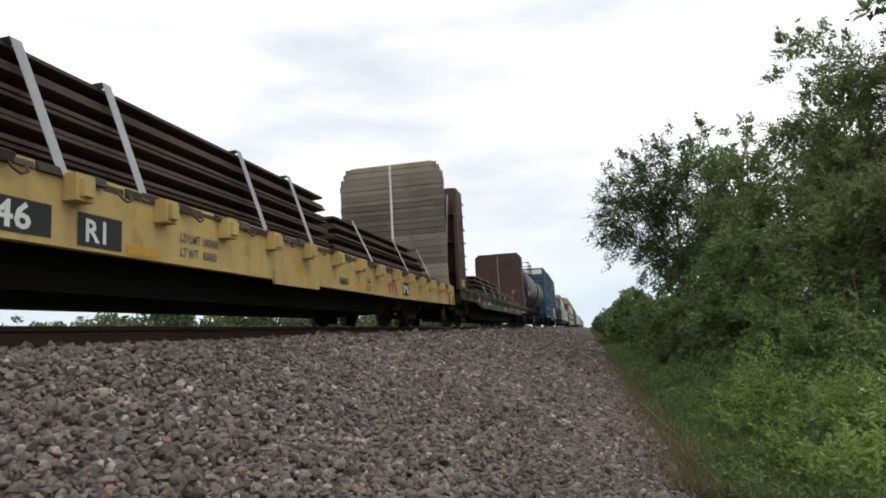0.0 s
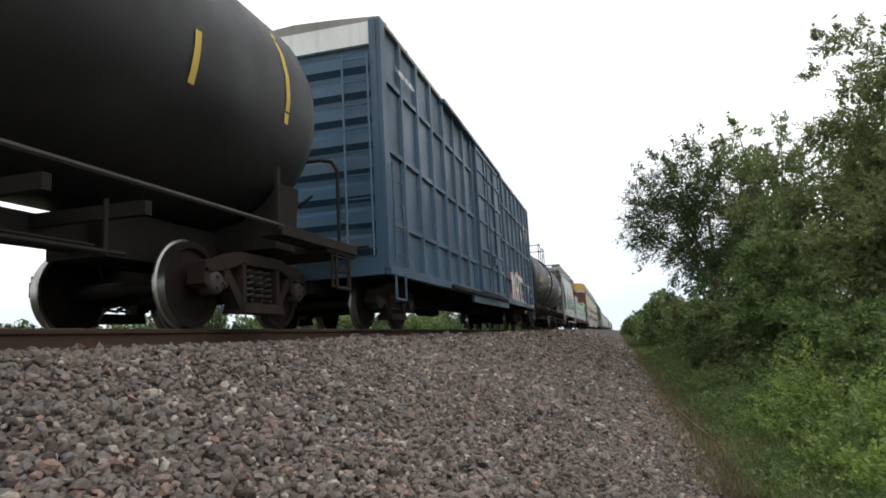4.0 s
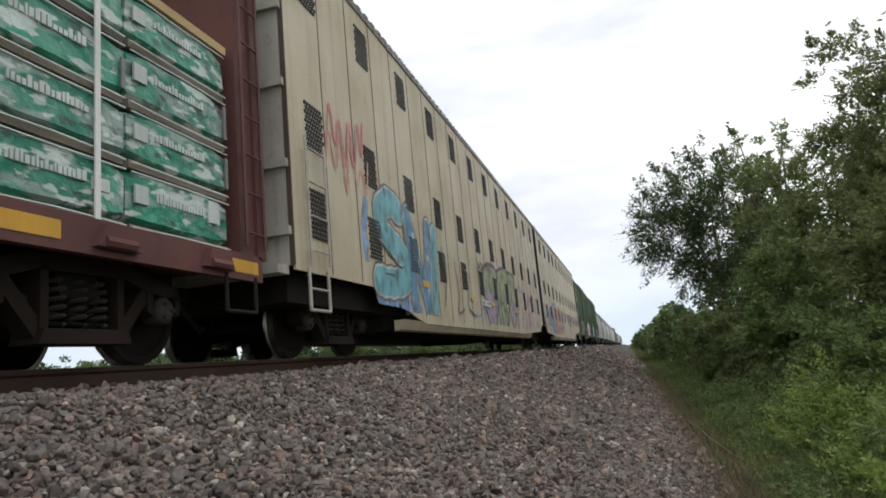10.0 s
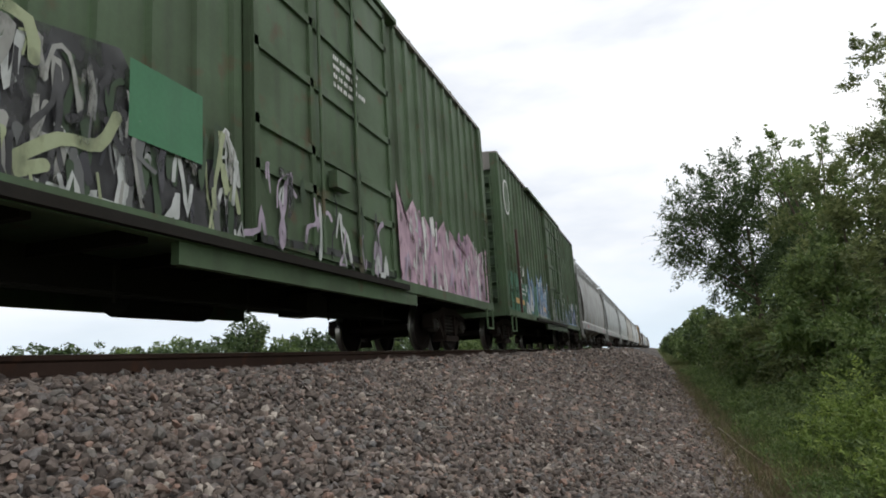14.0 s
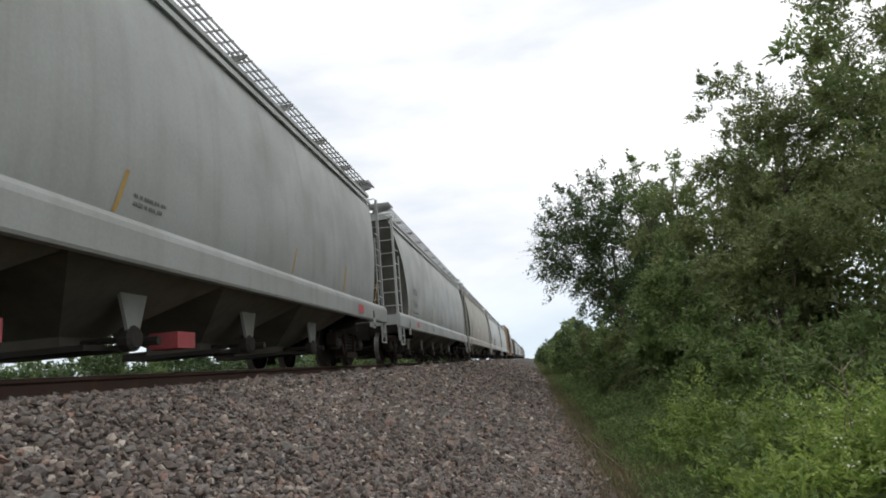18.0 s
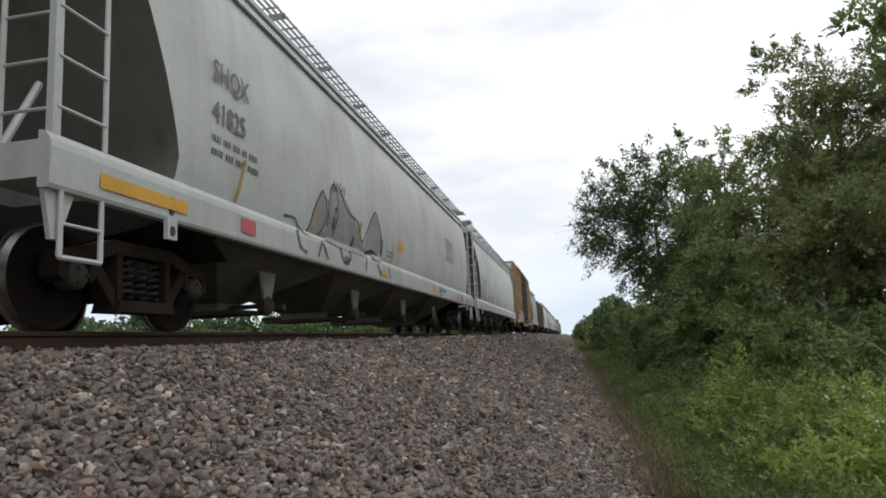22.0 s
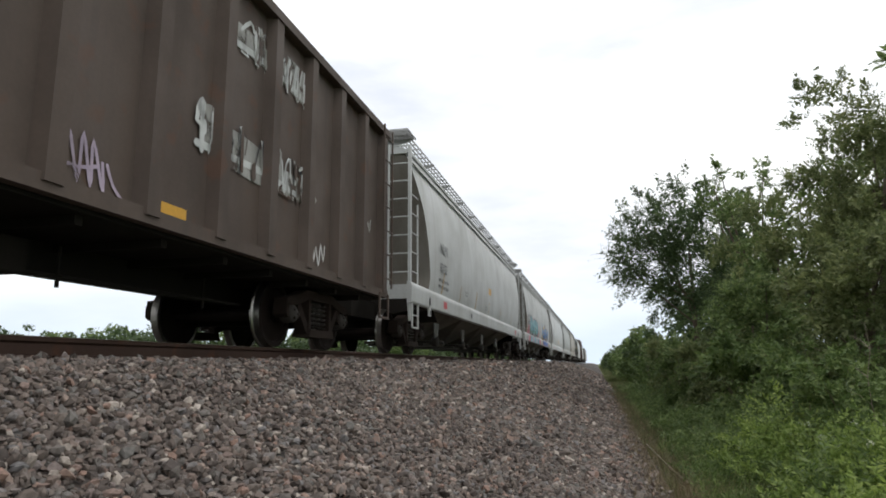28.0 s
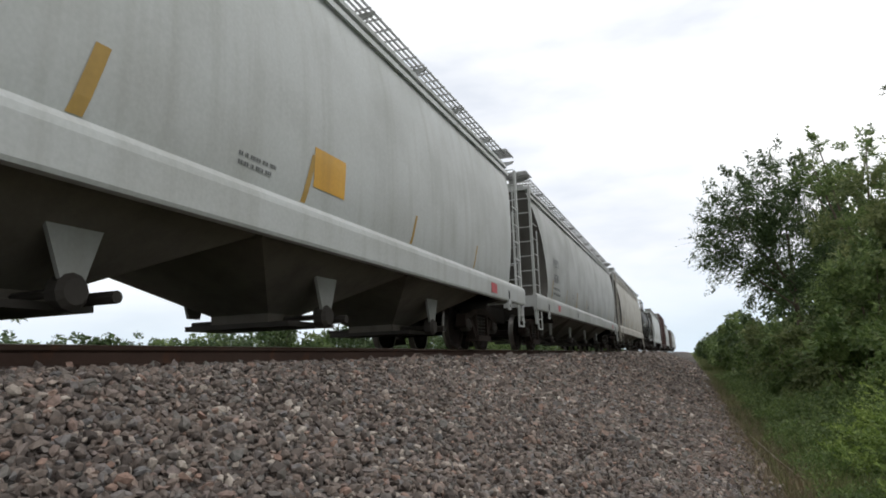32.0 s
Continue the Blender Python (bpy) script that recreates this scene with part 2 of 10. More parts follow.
MARK_GREY = flat_paint("faded_grey_lettering", (0.13, 0.135, 0.135))
REFLECT = flat_paint("yellow_reflector_strip", (0.62, 0.33, 0.03), 0.4)
AMBER = flat_paint("amber_paint_stripe", (0.40, 0.25, 0.06))
TANK_YELLOW = flat_paint("yellow_tank_lettering", (0.62, 0.44, 0.08))
RED_TAG = flat_paint("red_notice_paint", (0.5, 0.10, 0.11))
BLUE_TAG = flat_paint("blue_logo_paint", (0.07, 0.13, 0.42))
PINK = spray("pink_spray_paint", (0.58, 0.17, 0.22))
SALMON = spray("salmon_spray_paint", (0.62, 0.32, 0.27))
TEAL = spray("teal_spray_paint", (0.05, 0.28, 0.21))
AQUA = spray("aqua_spray_paint", (0.16, 0.40, 0.46))
MAUVE = spray("mauve_spray_paint", (0.46, 0.26, 0.42))
LILAC = spray("lilac_spray_paint", (0.40, 0.33, 0.42))
ORANGE = spray("peach_orange_spray_paint", (0.60, 0.30, 0.14))
DEEP_BLUE = spray("violet_blue_spray_paint", (0.09, 0.12, 0.42))
CHROME = spray("pale_silver_spray_paint", (0.52, 0.54, 0.53))
CHARCOAL = spray("charcoal_spray_paint", (0.055, 0.055, 0.065))
SLATE = spray("slate_violet_spray_paint", (0.10, 0.095, 0.15), 0.45)
SKY = spray("washed_blue_spray_paint", (0.20, 0.32, 0.52), 0.5)
STEEL_BLUE = spray("steel_blue_spray_paint", (0.12, 0.26, 0.40), 0.3)
FAINT_PINK = spray("faint_pink_spray_paint", (0.50, 0.34, 0.42), 0.5)
BRIGHT_BLUE = spray("bright_blue_spray_paint", (0.035, 0.22, 0.55), 0.25)
VIOLET = spray("violet_blue_sill_paint", (0.07, 0.11, 0.43), 0.3)
OCHRE = spray("ochre_yellow_spray_paint", (0.55, 0.33, 0.05), 0.25)
PALE_HAZE = spray("pale_grey_paint_haze", (0.30, 0.30, 0.28), 0.62)
FRESH = spray("teal_green_repaint", (0.035, 0.15, 0.085), 0.45)
FADED_SPRAY = flat_paint("thin_faded_grey_spray", (0.27, 0.275, 0.27), 0.6, 0.5)
SOOT = spray("thin_black_spray_haze", (0.03, 0.03, 0.033), 0.55)
BLUSH = spray("thin_pink_spray_haze", (0.62, 0.30, 0.30), 0.62)
UMBER = spray("dark_brown_spray_paint", (0.075, 0.045, 0.035), 0.3)
LIME = spray("pale_lime_spray_paint", (0.33, 0.37, 0.22))

# ---- mesh helpers ----
class Shape:
    """Collects points and faces of one mesh."""

    def __init__(self):
        self.v, self.f, self.m, self.mat = [], [], [], 0

    def face(self, pts):
        i = len(self.v)
        self.v.extend(pts)
        self.f.append(tuple(range(i, i + len(pts))))
        self.m.append(self.mat)
        return self

    def box(self, x0, x1, y0, y1, z0, z1):
        i = len(self.v)
        self.v.extend((x, y, z) for x in (x0, x1) for y in (y0, y1) for z in (z0, z1))
        for q in ((0, 1, 3, 2), (4, 6, 7, 5), (0, 4, 5, 1), (2, 3, 7, 6), (0, 2, 6, 4), (1, 5, 7, 3)):
            self.f.append(tuple(i + k for k in q))
            self.m.append(self.mat)
        return self

    def prism(self, profile, a, b, axis="y", caps=True):
        """A closed outline drawn along an axis: (x, z) along y, (y, z) along x, (x, y) along z."""
        def put(p, t):
            return {"y": (p[0], t, p[1]), "x": (t, p[0], p[1]), "z": (p[0], p[1], t)}[axis]
        i, n = len(self.v), len(profile)
        self.v.extend(put(p, a) for p in profile)
        self.v.extend(put(p, b) for p in profile)
        for k in range(n):
            j = (k + 1) % n
            self.f.append((i + k, i + j, i + n + j, i + n + k))
            self.m.append(self.mat)
        if caps:
            self.f.append(tuple(i + k for k in range(n))[::-1])
            self.f.append(tuple(i + n + k for k in range(n)))
            self.m += [self.mat] * 2
        return self

    def tube(self, p, q, r, n=6):
        p, q = Vector(p), Vector(q)
        d = (q - p).normalized()
        u = d.orthogonal().normalized()
        w = d.cross(u)
        i = len(self.v)
        for c in (p, q):
            for k in range(n):
                a = 2 * math.pi * k / n
                self.v.append(tuple(c + u * (r * math.cos(a)) + w * (r * math.sin(a))))
        for k in range(n):
            j = (k + 1) % n
            self.f.append((i + k, i + j, i + n + j, i + n + k))
            self.m.append(self.mat)
        self.f.append(tuple(i + k for k in range(n))[::-1])
        self.f.append(tuple(i + n + k for k in range(n)))
        self.m += [self.mat] * 2
        return self

    def rod(self, pts, r, n=6):
        for a, b in zip(pts, pts[1:]):
            self.tube(a, b, r, n)
        return self

    def rings(self, rings, closed=True, caps=True):
        """A skin over rings of equally many points."""
        i, n = len(self.v), len(rings[0])
        for r in rings:
            self.v.extend(r)
        for a in range(len(rings) - 1):
            for k in range(n if closed else n - 1):
                j = (k + 1) % n
                self.f.append((i + a * n + k, i + a * n + j, i + (a + 1) * n + j, i + (a + 1) * n + k))
                self.m.append(self.mat)
        if caps:
            self.f.append(tuple(i + k for k in range(n))[::-1])
            self.f.append(tuple(i + (len(rings) - 1) * n + k for k in range(n)))
            self.m += [self.mat] * 2
        return self

    def lathe(self, profile, axis_at=(0, 0), n=24, caps=False):
        """(x, r) turned about the x axis through (y, z)."""
        rings = []
        for x, r in profile:
            rings.append([(x, axis_at[0] + r * math.cos(2 * math.pi * k / n), axis_at[1] + r * math.sin(2 * math.pi * k / n)) for k in range(n)])
        return self.rings(rings, True, caps)

    def mesh(self, name, mats, smooth=0):
        me = bpy.data.meshes.new(name)
        me.from_pydata(self.v, [], self.f)
        for mt in mats if isinstance(mats, (list, tuple)) else [mats]:
            me.materials.append(mt)
        if any(self.m):
            me.polygons.foreach_set("material_index", self.m)
        bm = bmesh.new()
        bm.from_mesh(me)
        if smooth:
            bmesh.ops.remove_doubles(bm, verts=bm.verts, dist=1e-4)
        bmesh.ops.recalc_face_normals(bm, faces=bm.faces)
        if smooth:
            for fc in bm.faces:
                fc.smooth = True
            for ed in bm.edges:
                if len(ed.link_faces) == 2 and ed.calc_face_angle(0) > radians(smooth):
                    ed.smooth = False
        bm.to_mesh(me)
        bm.free()
        return me


def part(name, shape, mats, parent, label="", smooth=0):
    """One mesh object under a thing or a part."""
    me = shape if isinstance(shape, bpy.types.Mesh) else shape.mesh(name, mats, smooth)
    ob = new(name, me)
    ob.parent = parent
    return tagged(ob, label)


def thing(name, label, category, group="", kind=""):
    return tagged(new(name), label, category, group, kind)


LETTERS = {}


def lettering(text, size, mat):
    """A flat mesh of built-in font letters in the plane of x and y."""
    key = (text, size, mat.name)
    if key not in LETTERS:
        cu = bpy.data.curves.new("letters", "FONT")
        cu.body, cu.size, cu.resolution_u, cu.offset = text, size, 2, size * 0.022
        cu.fill_mode = "FRONT"
        ob = bpy.data.objects.new("letters", cu)
        scene.collection.objects.link(ob)
        bpy.context.view_layer.update()
        me = bpy.data.meshes.new_from_object(ob.evaluated_get(bpy.context.evaluated_depsgraph_get()))
        bpy.data.objects.remove(ob)
        me.materials.clear()
        me.materials.append(mat)
        LETTERS[key] = me
    return LETTERS[key]


def sign(text, size, y, z, mat, parent, x=1.6, name="lettering", lean=0.0, label="", squeeze=0.85):
    """Letters on the side that faces +x, written along +y."""
    ob = new(name, lettering(text, size, mat))
    ob.parent = parent
    ob.matrix_basis = Matrix.Translation((x, y, z)) @ Matrix(((0, math.sin(lean), 1, 0), (1, 0, 0, 0), (0, math.cos(lean), 0, 0), (0, 0, 0, 1))) @ Matrix.Diagonal((squeeze, 1, 1, 1))
    return tagged(ob, label)


def bars(parent, y, z, width, rows, step, mat, x=1.6, seed=0, name="small_lettering", surf=None):
    """Writing too small to read: short bars in lines."""
    rnd, s = random.Random(seed), Shape()
    for k in range(rows):
        a, end, zz, hh = y, y + width * rnd.uniform(0.7, 1.0), z - k * step, step * 0.5
        while a < end:
            for _ in range(rnd.randint(2, 5)):
                w = hh * rnd.choice((0.25, 0.55, 0.6, 0.65))
                q = [(a, zz), (a + w, zz), (a + w, zz + hh), (a, zz + hh)]
                s.face([surf(*p, 0.005) if surf else (x, *p) for p in q])
                a += w + hh * 0.22
            a += hh * 0.6
    return tagged(part(name, s, mat, parent, "lines of small stencilled lettering"), kind="stuff")


def patch(parent, name, y0, y1, z0, z1, mat, x=1.6, surf=None, lean=0.0, label=""):
    s, n = Shape(), 4
    for k in range(n):
        a, b = z0 + (z1 - z0) * k / n, z0 + (z1 - z0) * (k + 1) / n
        da, db = lean * k / n, lean * (k + 1) / n
        p = [(y0 + da, a), (y1 + da, a), (y1 + db, b), (y0 + db, b)]
        s.face([surf(yy, zz, 0.006) if surf else (x, yy, zz) for yy, zz in p])
    return part(name, s, mat, parent, label)


def smooth_line(pts, step=0.09):
    """Points along a rounded curve through the given ones."""
    out = [pts[0]]
    for i in range(len(pts) - 1):
        p0, p1, p2, p3 = pts[max(0, i - 1)], pts[i], pts[i + 1], pts[min(len(pts) - 1, i + 2)]
        n = max(2, int(math.dist(p1, p2) / step))
        for k in range(1, n + 1):
            t = k / n
            out.append(tuple(0.5 * (2 * p1[j] + (p2[j] - p0[j]) * t + (2 * p0[j] - 5 * p1[j] + 4 * p2[j] - p3[j]) * t * t + (3 * p1[j] - p0[j] - 3 * p2[j] + p3[j]) * t ** 3) for j in (0, 1)))
    return out


def ribbon(s, pts, w, put, off, curve=False, wave=0.0):
    """A sprayed stroke as one strip with round ends, laid on a surface by put(y, z, off)."""
    if curve and len(pts) > 2:
        fine = smooth_line(pts)
    else:
        fine = [pts[0]]
        for a, b in zip(pts, pts[1:]):
            n = max(1, int(math.dist(a, b) / 0.2))
            fine += [(a[0] + (b[0] - a[0]) * k / n, a[1] + (b[1] - a[1]) * k / n) for k in range(1, n + 1)]
    n = len(fine)
    dirs = []
    for i in range(n):
        a, b = fine[max(0, i - 1)], fine[min(n - 1, i + 1)]
        d = max(1e-6, math.dist(a, b))
        dirs.append(((b[0] - a[0]) / d, (b[1] - a[1]) / d))
    line = []
    for e, tip in ((0, -1), (n - 1, 1)):
        (y, z), (dy, dz) = fine[e], dirs[e]
        caps = [(y + tip * dy * w / 2 * q, z + tip * dz * w / 2 * q, dy, dz, r) for q, r in ((0.5, 0.86), (0.86, 0.5), (0.99, 0.12))]
        line = caps[::-1] + line if e == 0 else line + caps
        if e == 0:
            line += [(*fine[i], *dirs[i], 1.0 + wave * math.sin(i * 1.7 + y)) for i in range(n)]
    base = len(s.v)
    for i, (y, z, dy, dz, r) in enumerate(line):
        o = off + 0.0007 * i / len(line)
        s.v += [put(y - dz * w / 2 * r, z + dy * w / 2 * r, o), put(y + dz * w / 2 * r, z - dy * w / 2 * r, o)]
        if i:
            q = base + 2 * i
            s.f.append((q - 2, q - 1, q + 1, q))
            s.m.append(s.mat)


def disc(s, edge, centre, put, off, rings=3):
    """A filled closed outline, in rings from its centre so that it follows a curved side."""
    base, n = len(s.v), len(edge)
    s.v.append(put(*centre, off))
    for k in range(1, rings + 1):
        s.v += [put(centre[0] + (y - centre[0]) * k / rings, centre[1] + (z - centre[1]) * k / rings, off) for y, z in edge]
    for i in range(n):
        j = (i + 1) % n
        s.f.append((base, base + 1 + i, base + 1 + j))
        s.m.append(s.mat)
        for k in range(rings - 1):
            q = base + 1 + k * n
            s.f.append((q + i, q + n + i, q + n + j, q + j))
            s.m.append(s.mat)


GLYPHS = [
    [[(0.05, 0), (0.05, 1), (0.75, 0.95), (0.9, 0.72), (0.5, 0.52), (0.1, 0.5)], [(0.5, 0.5), (0.95, 0)]],
    [[(0.9, 0.95), (0.2, 0.98), (0.05, 0.65), (0.85, 0.42), (0.8, 0.05), (0.05, 0.03)]],
    [[(0.05, 0), (0.4, 1), (0.6, 1), (0.95, 0)], [(0.22, 0.38), (0.8, 0.36)]],
    [[(0.05, 1), (0.1, 0.1), (0.5, -0.03), (0.9, 0.15), (0.92, 1)]],
    [[(0.9, 0.9), (0.45, 1.02), (0.05, 0.6), (0.12, 0.12), (0.55, -0.02), (0.92, 0.2), (0.9, 0.5), (0.55, 0.48)]],
    [[(0.05, 0), (0.07, 1), (0.5, 0.45), (0.92, 1.02), (0.95, 0)]],
    [[(0.08, 1), (0.1, 0)], [(0.1, 0.45), (0.85, 1.0)], [(0.32, 0.6), (0.9, 0)]],
    [[(0.1, 0.1), (0.05, 0.6), (0.4, 1.0), (0.8, 0.85), (0.92, 0.3), (0.55, 0.0), (0.1, 0.1)]],
]


def flat_side(x, low=0.0):
    """A flat painted side; paint stops at its lower edge."""
    return lambda y, z, off: (x + off, y, max(z, low))


def cloud_shape(y0, y1, z0, z1, rnd):
    """A bumpy closed outline round a row of letters."""
    pts, n = [], max(8, int((y1 - y0) / 0.16))
    ph = rnd.uniform(0, 6)
    for k in range(n + 1):
        pts.append((y0 + (y1 - y0) * k / n, z1 + 0.10 * math.sin(k * 0.9 + ph) * (z1 - z0) * abs(math.sin(k * 0.55))))
    for k in range(n + 1):
        pts.append((y1 - (y1 - y0) * k / n, z0 - 0.09 * math.sin(k * 1.1 + ph) * (z1 - z0)))
    return pts


def graffiti(parent, y0, y1, z0, z1, fill, edge, put, seed=0, back=None, shine=None, count=5, weight=0.26, label="", drips=0, slant=0.12, second=None, line=0.045):
    """Interlocking angular letters: a bumpy cloud behind, block shadow, outline, fill, a second tone and small highlights."""
    rnd = random.Random(seed)
    w, h = (y1 - y0) / count, z1 - z0
    s = Shape()
    if back:
        n = max(2, int((y1 - y0) / 0.5))
        edge_pts = cloud_shape(y0 - 0.12, y1 + 0.25, z0 - 0.03 * h, z1 + 0.02 * h, rnd)
        half = len(edge_pts) // 2
        for i in range(half - 1):
            a, b, c, d = edge_pts[i], edge_pts[i + 1], edge_pts[-2 - i], edge_pts[-1 - i]
            for k in range(3):
                q = lambda p, r, t: put(p[0] + (r[0] - p[0]) * t, p[1] + (r[1] - p[1]) * t, 0.003)
                s.face([q(a, d, k / 3), q(b, c, k / 3), q(b, c, (k + 1) / 3), q(a, d, (k + 1) / 3)])
    else:
        ribbon(s, [(y0, z0 + 0.02), (y1, z0 + 0.02)], line, put, 0.003)
    root = tagged(part("graffiti", s, back or edge, parent, label))
    for i in range(count):
        g = rnd.choice(GLYPHS)
        ya, za, hh = y0 + i * w, z0 + rnd.uniform(-0.04, 0.08) * h, h * rnd.uniform(0.84, 1.05)
        wy = w * rnd.uniform(0.95, 1.2)
        strokes = [[(ya + p[0] * wy + slant * p[1] * hh + rnd.uniform(-0.04, 0.04) * wy, za + p[1] * hh + rnd.uniform(-0.04, 0.04) * hh) for p in st] for st in g]
        th = weight * min(w, h) * rnd.uniform(0.9, 1.25)
        o = 0.005 + 0.0045 * (i % 3)
        out, inn, tone, hi = Shape(), Shape(), Shape(), Shape()
        for st in strokes:
            cv = len(st) > 3
            ribbon(out, [(y - th * 0.3, z - th * 0.3) for y, z in st], th + line, put, o, cv)
            ribbon(out, st, th + 2 * line, put, o + 0.0014, cv, 0.05)
            ribbon(inn, st, th, put, o + 0.0028, cv, 0.07)
            if second:
                low = [p for p in st if p[1] < za + 0.55 * hh]
                if len(low) > 1:
                    ribbon(tone, low, th * 0.86, put, o + 0.0040)
            if shine:
                a, b = st[0], st[1]
                ribbon(hi, [(a[0] * 0.9 + b[0] * 0.1 - th * 0.2, a[1] * 0.9 + b[1] * 0.1), (a[0] * 0.55 + b[0] * 0.45 - th * 0.2, a[1] * 0.55 + b[1] * 0.45)], th * 0.16, put, o + 0.0052)
        for _ in range(drips):
            yy = ya + rnd.uniform(0, wy)
            ribbon(out, [(yy, za), (yy, za - rnd.uniform(0.15, 0.4) * h)], 0.02, put, 0.003)
        part("letter_outline", out, edge, root)
        part("letter_fill", inn, fill, root)
        if tone.f:
            part("letter_tone", tone, second, root)
        if hi.f:
            part("letter_highlight", hi, shine, root)
    return root


def scrawl(parent, y0, y1, z0, z1, mat, put, seed=0, width=0.05, label="thin spray-painted tag"):
    """A thin hand-drawn tag."""
    rnd, s = random.Random(seed), Shape()
    n = max(4, int((y1 - y0) / (0.45 * (z1 - z0))))
    p = []
    for k in range(n + 1):
        yy = y0 + (y1 - y0) * k / n
        p += [(yy, z0 + (z1 - z0) * rnd.uniform(0, 0.35)), (yy + (y1 - y0) / n * rnd.uniform(0.2, 0.7), z0 + (z1 - z0) * rnd.uniform(0.6, 1))]
    ribbon(s, p, width, put, 0.019, True)
    return part("graffiti_tag", s, mat, parent, label)


def tangle(parent, y0, y1, z0, z1, mats, put, seed=0, count=40, label="", wide=0.1, upright=0.0):
    """Layer on layer of worn, overlapping spray strokes that no longer read as letters."""
    rnd = random.Random(seed)
    s = Shape()
    ribbon(s, [(y0, z0 + 0.05), ((y0 + y1) / 2, z0 + 0.12), (y1, z0 + 0.04)], 0.08, put, 0.003, True)
    root = part("graffiti", s, mats[0], parent, label)
    for i in range(count):
        y, z = rnd.uniform(y0, y1), z0 + (z1 - z0) * rnd.uniform(0, 0.95) ** 1.2
        a, p = rnd.uniform(0, 6.28), [(y, z)]
        for _ in range(rnd.randint(2, 5)):
            a = rnd.choice((-1, 1)) * 1.57 + rnd.uniform(-0.45, 0.45) if upright and rnd.random() < upright else a + rnd.uniform(-1.3, 1.3)
            step = rnd.uniform(0.1, 0.34)
            y, z = y + math.cos(a) * step * 0.7, min(z1, max(z0, z + math.sin(a) * step))
            p.append((y, z))
        s = Shape()
        ribbon(s, p, wide * rnd.uniform(0.35, 1.3), put, 0.004 + 0.0002 * i, True, 0.15)
        part("graffiti_stroke", s, mats[rnd.randrange(len(mats))], root)
    return root


def mural(parent, label, put, layers, start=0.004):
    """A painted piece in layers: each is (name, material, width, strokes); width 0 fills rounded outlines, -1 angular ones."""
    root = None
    for i, (name, mat, width, strokes) in enumerate(layers):
        s = Shape()
        for j, st in enumerate(strokes):
            o = start + 0.0016 * i + 0.0001 * j
            if width < 0:
                disc(s, st, (sum(q[0] for q in st) / len(st), sum(q[1] for q in st) / len(st)), put, o)
            elif width:
                ribbon(s, st, width, put, o, len(st) > 2, 0.06)
            else:
                edge = smooth_line(st + [st[0]], 0.14)[:-1]
                disc(s, edge, (sum(q[0] for q in edge) / len(edge), sum(q[1] for q in edge) / len(edge)), put, o)
        ob = part(name if root else "graffiti", s, mat, root or parent, "" if root else label)
        root = root or ob
    return root


def grown(shapes, k):
    """Outlines made larger round their middles by k metres or so."""
    out = []
    for st in shapes:
        cy, cz = sum(q[0] for q in st) / len(st), sum(q[1] for q in st) / len(st)
        out.append([(y + k * (y - cy) / max(0.1, math.dist((y, z), (cy, cz))), z + k * (z - cz) / max(0.1, math.dist((y, z), (cy, cz)))) for y, z in st])
    return out


def moved(strokes, dy, dz):
    return [[(y + dy, z + dz) for y, z in st] for st in strokes]


def blots(spots):
    """Round spots: (y, z, radius) each."""
    return [[(y + r * math.cos(k * 0.785) * (1 + 0.1 * math.sin(5 * y + k)), z + r * math.sin(k * 0.785)) for k in range(8)] for y, z, r in spots]


# ---- ground, ballast bank and track ----
def ground_material():
    m, n, l, b = material("field_grass_ground")
    co = n.new("ShaderNodeTexCoord").outputs["Object"]
    a = noise_node(n, l, co, 0.05, 6.0)
    c = noise_node(n, l, co, 2.2, 8.0)
    r1 = ramp_node(n, [(0.35, (0.06, 0.10, 0.022)), (0.65, (0.13, 0.16, 0.045))])
    l.new(a.outputs["Fac"], r1.inputs["Fac"])
    r2 = ramp_node(n, [(0.3, (0.55,) * 3), (0.7, (1.25,) * 3)])
    l.new(c.outputs["Fac"], r2.inputs["Fac"])
    l.new(mix_node(n, l, 1.0, r1.outputs["Color"], r2.outputs["Color"], "MULTIPLY"), b.inputs["Base Color"])
    b.inputs["Roughness"].default_value = 0.95
    bp = n.new("ShaderNodeBump")
    bp.inputs["Distance"].default_value = 0.1
    l.new(c.outputs["Fac"], bp.inputs["Height"])
    l.new(bp.outputs["Normal"], b.inputs["Normal"])
    return m


STONE_STOPS = [(0.0, (0.062, 0.052, 0.046)), (0.2, (0.116, 0.097, 0.086)), (0.42, (0.174, 0.145, 0.125)), (0.58, (0.138, 0.136, 0.128)), (0.70, (0.193, 0.152, 0.130)),
               (0.82, (0.165, 0.165, 0.167)), (0.90, (0.259, 0.171, 0.134)), (0.96, (0.308, 0.275, 0.242)), (1.0, (0.418, 0.385, 0.341))]


